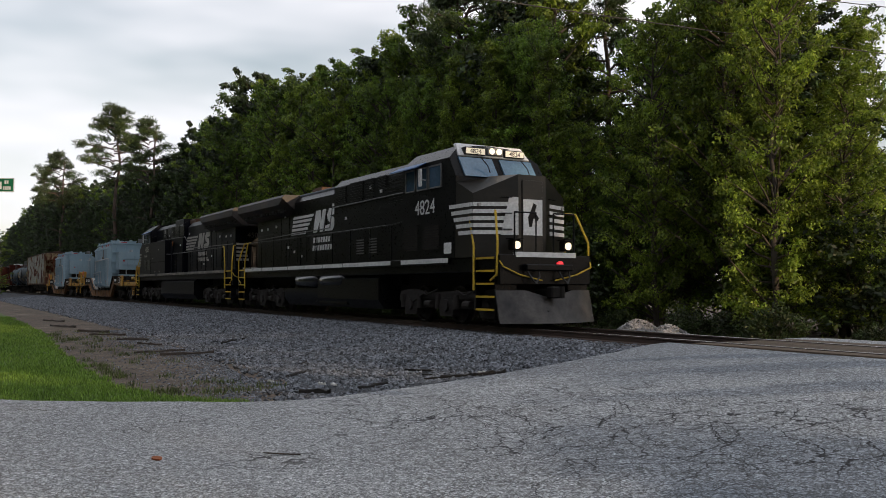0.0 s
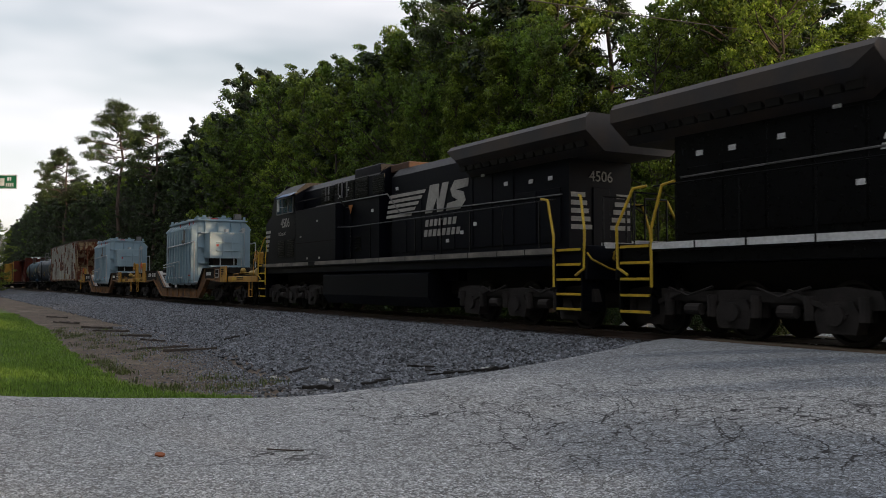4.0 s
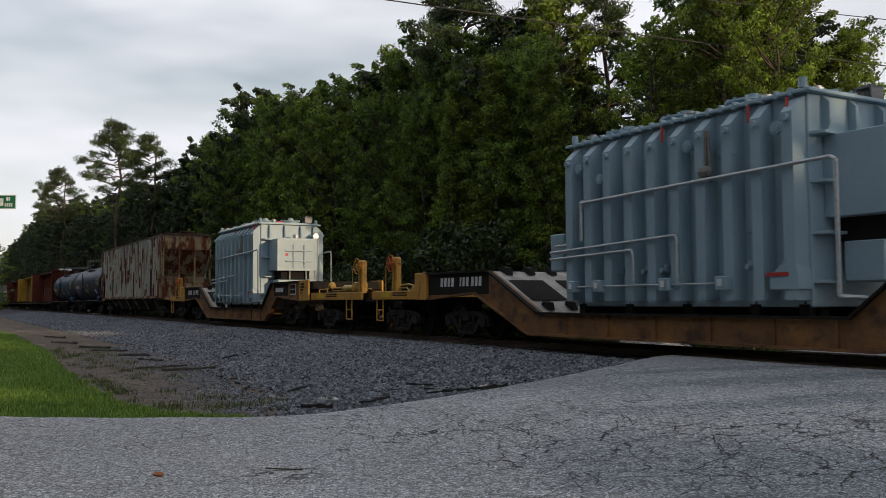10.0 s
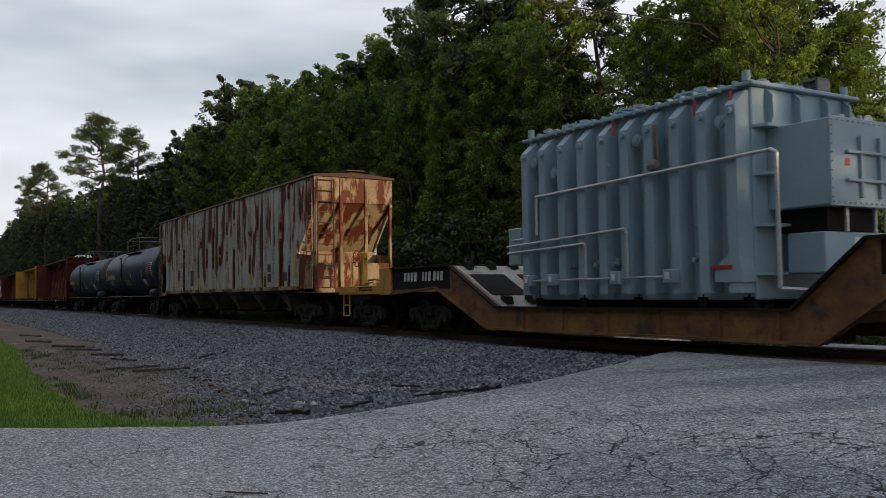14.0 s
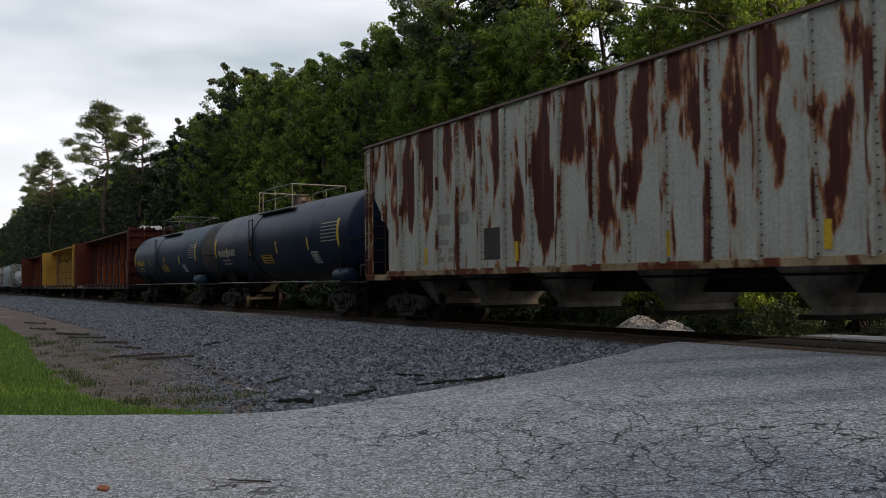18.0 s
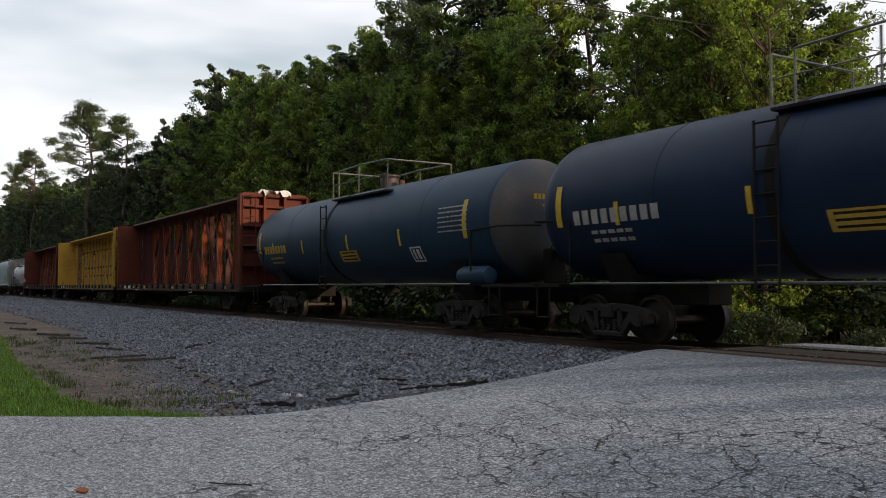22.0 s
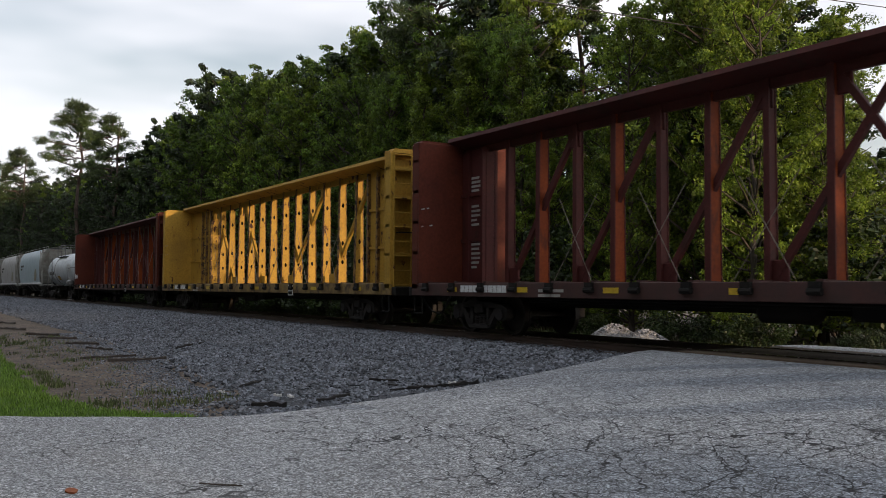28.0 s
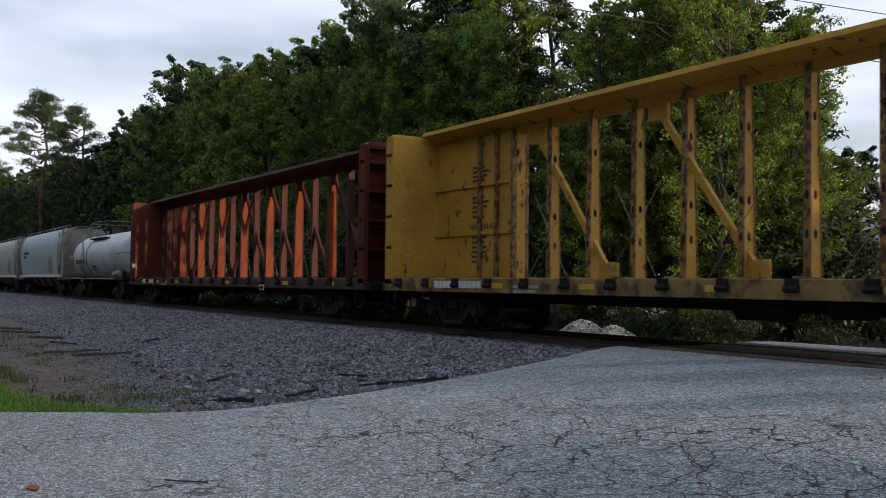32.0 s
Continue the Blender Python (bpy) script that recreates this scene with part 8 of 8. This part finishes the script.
def leaf_mesh(name, centres, spread, each, size, slim, material, rng, squash=0.75, up=0.5):
    """Small leaf blades gathered round the centres."""
    n = len(centres) * each
    c = np.repeat(np.asarray(centres), each, 0)
    sp = np.repeat(np.asarray(spread), each)
    off = rng.normal(0, 1, (n, 3))
    off /= np.linalg.norm(off, axis=1)[:, None] + 1e-6
    off *= ((rng.uniform(0, 1, n) ** 0.42 + np.abs(rng.normal(0, 0.13, n))) * sp)[:, None]
    off[:, 2] *= squash
    p = c + off
    nrm = off / (sp[:, None] + 1e-6) + rng.normal(0, 0.6, (n, 3)) + np.array([0, 0, up])
    nrm /= np.linalg.norm(nrm, axis=1)[:, None]
    t = np.cross(nrm, rng.normal(0, 1, (n, 3)))
    t /= np.linalg.norm(t, axis=1)[:, None] + 1e-6
    b = np.cross(nrm, t)
    s = rng.uniform(0.65, 1.35, n)[:, None] * size
    v = np.stack([p - t * s, p + b * s * slim - t * s * 0.1, p + t * s, p - b * s * slim - t * s * 0.1], 1).reshape(-1, 3)
    f = np.arange(4 * n).reshape(-1, 4)
    me = bpy.data.meshes.new(name)
    me.from_pydata(v.tolist(), [], f.tolist())
    me.materials.append(material)
    return me


def limb(s, a, b, r0, r1, rng, n=4, wob=0.25):
    a, b = np.asarray(a, float), np.asarray(b, float)
    last, lr = a, r0
    for i in range(1, n + 1):
        k = i / n
        q = a + (b - a) * k + (rng.normal(0, wob, 3) * (1 if i < n else 0))
        r = r0 + (r1 - r0) * k
        s.cyl(last, q, lr, 7, r, False)
        last, lr = q, r


def broad_tree(label, h, rad, base, boughs, sprays, each, leaf, material, seed, spire=0.0, bark=None):
    """A tapered trunk whose boughs carry separate flat sprays of leaves, with dark gaps between them."""
    rng = np.random.default_rng(seed)
    ob = thing("tree", label, "tree", "trees along the track")
    s = Shape()
    lean = rng.normal(0, 0.25, 2)
    limb(s, (0, 0, -0.3), (lean[0], lean[1], h * 0.88), 0.09 + h * 0.006, 0.03, rng, 7, 0.1)
    cs, sp = [], []
    lobes = rng.uniform(0, 6.28, 6)
    for i in range(boughs):
        u = ((i + rng.uniform(0, 1)) / boughs) ** 0.92
        z = base + (h - base) * u
        a = i * 2.4 + rng.normal(0, 0.5)
        env = (math.sin(math.pi * min(1.0, 0.22 + 0.68 * u)) ** 0.65) * (1 - spire * u) * rad
        env *= 0.88 + 0.3 * math.sin(2 * a + lobes[int(u * 5.99)])
        reach = max(0.35, env * rng.uniform(0.7, 1.1))
        rise = rng.uniform(0.05, 0.5) * reach + 0.5 * u
        z0 = max(0.6, z - rise - 0.25 * reach)
        root = np.array((lean[0] * z0 / h, lean[1] * z0 / h, z0))
        tip = np.array((lean[0] * u + reach * math.cos(a), lean[1] * u + reach * math.sin(a), z + rng.normal(0, 0.15)))
        limb(s, root, tip, 0.025 + 0.012 * reach, 0.01, rng, 3, 0.08 + 0.02 * reach)
        side = np.array((-math.sin(a), math.cos(a), 0.0))
        for k in range(sprays):
            q = 1.02 - 0.62 * (k + rng.uniform(0, 0.8)) / sprays
            c = root + (tip - root) * q + side * rng.normal(0, 0.20) * reach * (1.25 - q) * 1.6
            c[2] += rng.normal(0.05, 0.16)
            cs.append(tuple(c))
            sp.append(rng.uniform(0.26, 0.60) * (0.56 + rad * 0.12) * (1.05 - 0.3 * u * u))
    for k in range(5):                                  # leading shoots at the top
        cs.append((lean[0] + rng.normal(0, 0.35), lean[1] + rng.normal(0, 0.35), h - rng.uniform(-0.2, 0.9)))
        sp.append(rng.uniform(0.22, 0.4))
    part("trunk", s, bark or M_bark, ob, smooth=60)
    cr = new("crown", leaf_mesh("crown", cs, sp, each, leaf, 0.5, material, rng, 0.62, 0.6))
    cr.parent = ob
    return ob


def pine_tree(label, h, rad, base, tiers, each, seed):
    """A tall bare trunk with plates of needles on crooked limbs near the top."""
    rng = np.random.default_rng(seed)
    ob = thing("tree", label, "tree", "trees along the track")
    s = Shape()
    limb(s, (0, 0, -0.3), (rng.normal(0, 0.3), rng.normal(0, 0.3), h * 0.95), 0.12 + h * 0.005, 0.05, rng, 8, 0.1)
    cs, sp = [], []
    for i in range(tiers):
        u = (i + rng.uniform(0.2, 0.8)) / tiers
        z = base + (h - base) * u
        reach = rad * math.sin(math.pi * min(1.0, 0.30 + 0.66 * u)) * rng.uniform(0.5, 1.15)
        a = i * 2.4 + rng.normal(0, 0.4)
        tip = np.array((reach * math.cos(a), reach * math.sin(a), z + rng.uniform(0.1, 0.5)))
        root = np.array((0, 0, z - 0.3))
        limb(s, root, tip, 0.06, 0.02, rng, 4, 0.12)
        for k in range(6):
            q = 0.5 + 0.55 * rng.uniform(0, 1)
            c = root + (tip - root) * q + rng.normal(0, 0.22, 3) * (1, 1, 0.4)
            cs.append(tuple(c))
            sp.append(rng.uniform(0.28, 0.54))
    for k in range(12):
        cs.append((rng.normal(0, 0.5), rng.normal(0, 0.5), h - rng.uniform(0, 1.3)))
        sp.append(rng.uniform(0.25, 0.45))
    for k in range(6):                                  # dead stubs below the crown
        z = base * rng.uniform(0.45, 0.95)
        a = rng.uniform(0, 6.28)
        limb(s, (0, 0, z), (math.cos(a) * 1.1, math.sin(a) * 1.1, z + 0.25), 0.03, 0.01, rng, 3, 0.1)
    part("trunk", s, M_pinebark, ob, smooth=60)
    cr = new("crown", leaf_mesh("crown", cs, sp, each, 0.17, 0.13, M_needle, rng, 0.55, 0.35))
    cr.parent = ob
    return ob


def bush(label, h, rad, clumps, each, leaf, material, seed):
    rng = np.random.default_rng(seed)
    ob = thing("bush", label, "bush", "bushes under the trees")
    s = Shape()
    cs, sp = [], []
    for i in range(clumps):
        a, r = rng.uniform(0, 6.28), rad * rng.uniform(0, 1) ** 0.5
        z = h * (0.12 + 0.88 * rng.uniform(0, 1)) * (1 - 0.45 * (r / rad) ** 2)
        cs.append((r * math.cos(a), r * math.sin(a), z))
        sp.append(rng.uniform(0.3, 0.55))
        if i % 5 == 0:
            limb(s, (0.3 * math.cos(a), 0.3 * math.sin(a), -0.1), cs[-1], 0.03, 0.01, rng, 3, 0.1)
    tagged(part("stem", s, M_bark, ob, smooth=60), kind="stuff")
    cr = new("foliage", leaf_mesh("foliage", cs, sp, each, leaf, 0.5, material, rng))
    cr.parent = ob
    return ob


G = -0.62
kinds = {
    "a": broad_tree("tall broadleaf tree with dense green crown", 15.0, 3.4, 1.0, 72, 5, 48, 0.108, M_leaf_a, 1),
    "b": broad_tree("tall broadleaf tree with yellow-green lit crown", 15.0, 3.5, 0.8, 72, 5, 48, 0.108, M_leaf_b, 2),
    "c": broad_tree("narrow pointed broadleaf tree in green leaf", 15.0, 2.6, 1.0, 60, 5, 42, 0.10, M_leaf_b, 3, 0.55),
    "d": broad_tree("broadleaf tree with the wood's shade in its dark leaf colour", 15.0, 3.9, 1.5, 70, 5, 48, 0.14, M_leaf_c, 4),
    "e": broad_tree("open-crowned broadleaf tree with thin pale limbs", 15.0, 3.3, 2.5, 60, 5, 50, 0.105, M_leaf_a, 5),
    "m": broad_tree("large leafy tree by the crossing in evening light", 15.0, 3.4, 0.6, 84, 6, 62, 0.082, M_leaf_a, 21),
    "n": broad_tree("leafy tree by the crossing, yellow-green as if sunlit", 15.0, 3.2, 0.6, 84, 6, 62, 0.080, M_leaf_b, 22),
    "v": broad_tree("slender pointed young tree at the wood's edge", 15.0, 2.1, 0.8, 64, 5, 60, 0.076, M_leaf_b, 23, 0.6),
    "p": pine_tree("tall pine with bare trunk and flat clumped crown", 15.0, 2.7, 9.6, 26, 64, 6),
    "q": pine_tree("tall pine with open ragged crown", 15.0, 1.9, 6.5, 26, 56, 7),
    # bushes with shade painted into their leaves
    "s": bush("low dense bush at the wood's edge, leaves darkened as shade", 2.6, 1.9, 80, 55, 0.09, M_leaf_d, 8),
    "t": bush("tangled bush at the wood's edge, leaves darkened as shade", 2.2, 1.7, 75, 55, 0.085, M_leaf_d, 9),
    "u": bush("tall leafy thicket under the trees, leaves darkened as shade", 5.0, 2.2, 110, 60, 0.11, M_leaf_d, 10),
}
planted = set()


def plant(kind, x, y, h=15.0, turn=0.0, wide=1.0):
    src = kinds[kind]
    k = h / {"s": 2.6, "t": 2.2, "u": 5.0}.get(kind, 15.3)
    m = at(x, y, G) @ pose(0, 0, 0, 0, 0, turn) @ Matrix.Diagonal((k * wide, k * wide, k, 1))
    if kind not in planted:
        planted.add(kind)
        src.matrix_basis = m
        return src
    o = copy_thing(src, at(0, 0, 0))
    o.matrix_basis = m
    return o


rt = random.Random(4)
# how high the wood stands along the track, nearest the crossing last
TOP_X = [-340, -278, -221, -178, -152, -121, -97, -93.5, -88, -81, -75, -69, -60, -53, -46, -40, -38, -35, -28, -19, -16.4, -15.2, -14.2]
TOP_H = [22.0, 22.5, 24.0, 21.5, 19.0, 16.8, 16.0, 17.4, 18.4, 19.2, 19.8, 19.4, 18.4, 17.4, 16.6, 15.2, 14.6, 15.2, 15.6, 14.4, 12.4, 10.4, 8.0]


def top(x):
    return float(np.interp(x, TOP_X, TOP_H))


x, i = -18.0, 0
gap = lambda a, b: -28.6 < a * 22.6 / b < -24.2     # a thin place where sky shows between the crowns
while x > -330:                                       # the wood's edge, two rows deep
    near = x > -46
    # only the pale kind next to the crossing: its colour stands for sunlight
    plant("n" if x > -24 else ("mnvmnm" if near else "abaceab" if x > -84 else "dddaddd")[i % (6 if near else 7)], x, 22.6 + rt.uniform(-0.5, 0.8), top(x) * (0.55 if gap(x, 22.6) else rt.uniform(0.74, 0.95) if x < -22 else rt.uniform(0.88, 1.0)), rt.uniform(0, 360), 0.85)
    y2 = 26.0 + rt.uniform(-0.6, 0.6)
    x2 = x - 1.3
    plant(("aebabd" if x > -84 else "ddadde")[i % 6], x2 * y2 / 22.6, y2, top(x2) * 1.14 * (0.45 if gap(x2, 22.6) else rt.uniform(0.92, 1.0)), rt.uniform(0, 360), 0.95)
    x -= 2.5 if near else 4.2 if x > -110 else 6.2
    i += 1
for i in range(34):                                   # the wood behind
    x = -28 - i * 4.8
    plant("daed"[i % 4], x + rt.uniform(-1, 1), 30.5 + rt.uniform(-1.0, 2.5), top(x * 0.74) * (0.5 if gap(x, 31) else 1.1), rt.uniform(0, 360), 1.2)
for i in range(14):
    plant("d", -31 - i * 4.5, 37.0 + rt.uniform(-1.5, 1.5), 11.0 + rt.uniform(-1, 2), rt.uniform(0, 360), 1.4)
for k, x, y, h in (("q", -33.8, 29.5, 18.5), ("q", -36.0, 27.5, 19.5), ("q", -38.5, 29.0, 21.0), ("q", -46.0, 27.0, 21.5), ("p", -41.5, 25.5, 20.0), ("q", -68.0, 25.0, 18.6), ("p", -103, 20.8, 20.8), ("p", -122, 20.2, 25.6),
                   ("p", -183, 20.5, 27.5), ("q", -215, 21.0, 26.5), ("v", -28.5, 21.6, 11.5), ("v", -32.6, 21.8, 12.8), ("v", -36.5, 21.7, 13.0), ("q", -22.6, 28.0, 15.6), ("n", -17.2, 24.6, 9.0), ("n", -21.5, 27.0, 14.5)):
    plant(k, x, y, h, rt.uniform(0, 360), rt.uniform(0.95, 1.1))
for k, x, y, h, turn in (("a", -60.0, 27.5, 19.8, 40), ("b", -54.5, 28.0, 20.2, 150), ("e", -49.5, 27.5, 20.4, 260), ("m", -21.6, 30.0, 13.2, 75), ("n", -19.6, 28.0, 11.6, 200)):
    plant(k, x, y, h, turn, 1.05)                     # taller crowns standing over the edge
for i in range(46):                                   # thicket and bushes along the edge
    x = -14.2 - i * 2.05
    plant("usut"[i % 4] if x < -20 else "stst"[i % 4], x + rt.uniform(-0.6, 0.6), 20.9 + rt.uniform(-0.5, 0.9), rt.uniform(3.6, 6.0) if i % 2 == 0 and x < -26 else rt.uniform(1.5, 2.6) if x < -26 else rt.uniform(0.8, 1.5), rt.uniform(0, 360))
for x, y, h in ((-150, 4.0, 11.0), (-158, 7.5, 12.5), (-168, 3.0, 13.0), (-185, 6.5, 15.0), (-205, 4.0, 15.0), (-230, 8.0, 17.0)):
    plant("b" if h < 13 else "a", x, y, h, rt.uniform(0, 360), 1.2)
for i in range(48):                                   # unseen trees added behind the camera, to darken the train's sides and reflections
    plant("da"[i % 2], 45 - i * 6.0, -17.5 + rt.uniform(-1.5, 1.5), 23 + rt.uniform(-2, 3), rt.uniform(0, 360), 1.2)
for k, x, y, h in (("a", -8.0, 62.0, 6.0), ("b", -16.0, 64.0, 7.0), ("d", -26.0, 70.0, 9.0), ("a", -34.0, 74.0, 10.0), ("s", -12.6, 27.0, 2.4), ("t", -13.0, 31.0, 2.6), ("a", -18.6, 27.0, 6.5), ("d", -21.4, 31.5, 7.5), ("b", -18.6, 30.0, 6.5), ("s", -15.6, 28.6, 2.4), ("u", -16.2, 24.8, 4.4), ("d", -20.5, 34.0, 7.5)):
    plant(k, x, y, h, rt.uniform(0, 360), 1.2)
for k, x, y, h in (("d", -20.4, 25.6, 12.5), ("d", 30.0, 22.0, 16.0), ("a", 33.0, 24.0, 17.0), ("d", 36.0, 20.5, 15.5), ("a", 32.0, 18.0, 14.0), ("d", 34.0, 15.0, 14.0), ("d", 18.0, 23.8, 13.5), ("a", 22.0, 26.0, 15.0), ("d", 29.0, 27.6, 16.0)):    # trees past the crossing, which shade it from the low sun
    plant(k, x, y, h, rt.uniform(0, 360), 0.95)

# ---- street sign, wires, house beyond ----
M_signgreen = mat("green_sign_sheeting", (0.012, 0.16, 0.075), (0.012, 0.13, 0.065), 0.4, 0.4, bump=0.0)
M_post = mat("galvanised_post", (0.22, 0.22, 0.21), (0.15, 0.15, 0.145), 0.4, 0.5, metal=0.6, bump=0.05)
M_stopred = mat("red_sign_sheeting", (0.42, 0.02, 0.02), (0.33, 0.02, 0.02), 0.3, 0.4, bump=0.0)
sx, sy = -16.05, 0.36
ss = thing("street_sign", "green street name blade on a grey post", "street sign", "", at(sx, sy, -0.68))
part("post", Shape().cyl((0, 0, 0), (0, 0, 3.35), 0.03, 10), M_post, ss)
bl = Shape().box(-0.15, 0.47, -0.006, 0.006, 3.32, 3.56, 0.004)
part("name_blade", bl, M_signgreen, ss, "green street name blade", at(0, 0, 0, pose(0, 0, 0, 0, 0, 60)))
bd = Shape()
for a in ((-0.15, 0.47, 3.545, 3.555), (-0.15, 0.47, 3.325, 3.335), (0.46, 0.468, 3.325, 3.555)):
    bd.box(a[0], a[1], -0.009, 0.009, a[2], a[3])
part("blade_border", bd, M_white, ss, "", at(0, 0, 0, pose(0, 0, 0, 0, 0, 60)))
tx = Shape()
for x0, x1, z0, z1 in ((-0.38, -0.32, 3.37, 3.5), (-0.29, -0.25, 3.37, 3.5), (-0.22, -0.17, 3.37, 3.46), (-0.15, -0.08, 3.37, 3.5), (-0.03, 0.0, 3.46, 3.52), (0.01, 0.035, 3.46, 3.52), (-0.055, -0.03, 3.36, 3.42), (-0.02, 0.005, 3.36, 3.42), (0.015, 0.04, 3.36, 3.42), (0.05, 0.075, 3.36, 3.42)):
    tx.box(x0 + 0.34, x1 + 0.34, -0.010, 0.010, z0, z1)
tagged(part("name_bar", tx, M_white, ss, "white bars in place of the street name", at(0, 0, 0, pose(0, 0, 0, 0, 0, 60))), kind="stuff")
part("blade_bracket", Shape().box(-0.03, 0.03, -0.03, 0.03, 3.26, 3.36, 0.01), M_post, ss)
oct_ = [(0.38 * math.cos(math.pi / 8 + k * math.pi / 4), 2.35 + 0.38 * math.sin(math.pi / 8 + k * math.pi / 4)) for k in range(8)]
part("stop_plate", Shape().prism(oct_, -0.045, -0.038), M_stopred, ss, "red octagonal stop plate seen edge-on", at(0, 0, 0, pose(0, 0, 0, 0, 0, 3)))

M_wire = mat("dark_cable", (0.05, 0.045, 0.04), None, 0.5, 0.6, bump=0)


def wire(a, b, sag, r):
    a, b = Vector(a), Vector(b)
    pts = [tuple(a + (b - a) * k / 24 - Vector((0, 0, sag * 4 * (k / 24) * (1 - k / 24)))) for k in range(25)]
    rings = [[(q[0] + r * math.cos(k * math.pi / 3), q[1], q[2] + r * math.sin(k * math.pi / 3)) for k in range(6)] for q in pts]
    tube = Shape()
    loft(tube, rings)
    return solid("power_line", tube, M_wire, "thin dark overhead power line crossing the sky", "power line", "", "power lines")


wire((-23.3, -16.0, 9.6), (-12.7, 66.0, 10.24), 0.87, 0.017)
wire((-25.5, -16.0, 10.6), (-7.68, 66.0, 11.24), 0.87, 0.014)
for x, y in ((-23.3, -16.0), (-12.7, 66.0)):
    up = thing("utility_pole", "weathered wooden utility pole carrying the lines", "utility pole", "utility poles", at(x, y, -0.7))
    part("pole", Shape().cyl((0, 0, 0), (0, 0, 11.6), 0.15, 12, 0.11), M_bark, up)
    part("crossarm", Shape().box(-2.4, 2.6, -0.06, 0.06, 10.2, 10.33, 0.01), M_bark, up)

M_siding = mat("pale_siding", (0.5, 0.5, 0.47), (0.42, 0.42, 0.4), 0.8, 0.7, bump=0.1)
M_shingle = mat("grey_metal_roof", (0.22, 0.23, 0.24), (0.17, 0.18, 0.19), 1.0, 0.6, bump=0.1)
ho = thing("house", "pale low house with grey roof behind the trees", "house", "", at(-23.6, 44.0, -0.7) @ pose(0, 0, 0, 0, 0, 8))
part("wall", Shape().box(-3.0, 9, -4, 4, 0, 3.0), M_siding, ho)
part("roof", Shape().prism_x([(-4.8, 2.95), (0, 5.4), (4.8, 2.95), (4.8, 2.8), (0, 5.2), (-4.8, 2.8)], -3.6, 9.6), M_shingle, ho)
for x in (-1.5, 2.0, 6.0):
    wn = part("window", Shape().box(x, x + 1.0, -4.03, -3.98, 1.0, 2.2, 0.01), M_glass, ho)
    part("window_frame", Shape().box(x - 0.08, x, -4.06, -3.98, 0.92, 2.28).box(x + 1.0, x + 1.08, -4.06, -3.98, 0.92, 2.28).box(x, x + 1.0, -4.06, -3.98, 2.2, 2.28).box(x, x + 1.0, -4.06, -3.98, 0.92, 1.0), M_white, wn)

# ---- wooden ties under the rails ----
tie = None
for i in range(300):
    x = -11.6 - i * 0.52
    if tie is None:
        tie = part("tie", Shape().box(-0.115, 0.115, -1.3, 1.3, -0.18, 0, 0.012), M_tie, track)
        tie.matrix_basis = at(x, YC, -0.168)
    else:
        again(tie, at(x, YC + 0.03 * noise.noise(Vector((x * 9, 0, 0))), -0.168 + 0.008 * noise.noise(Vector((x * 5, 3, 0)))) @ pose(0, 0, 0, 0, 0, 1.2 * noise.noise(Vector((x * 7, 1, 0)))), track)
far_ties = Shape()
for i in range(220):
    x = -11.6 - (300 + i) * 0.52
    far_ties.box(x - 0.115, x + 0.115, YC - 1.3, YC + 1.3, -0.34, -0.168)
for i in range(60):
    x = 13.5 + i * 0.52
    far_ties.box(x - 0.115, x + 0.115, YC - 1.3, YC + 1.3, -0.34, -0.168)
tagged(part("far_ties", far_ties, M_tie, track, smooth=0), kind="stuff")


def motions():
    """The train rolls past; its wheels turn."""
    for ob, s in CARS:
        walk(ob, [(t, pose(s + d, YC, 0)) for t, d in TRAIN])
    spun = {}
    ts, ds = zip(*TRAIN)
    for ob, r, x in SPINNING:
        if (r, x) not in spun:
            walk(ob, [(k / 10, pose(x, 0, r) @ Matrix.Rotation(float(np.interp(k / 10, ts, ds)) / r, 4, "Y")) for k in range(321)])
            spun[r, x] = ob
        else:
            src = spun[r, x].animation_data
            ob.rotation_mode = "QUATERNION"
            keys = ob.animation_data_create()
            keys.action = src.action
            keys.action_slot = src.action_slot


motions()
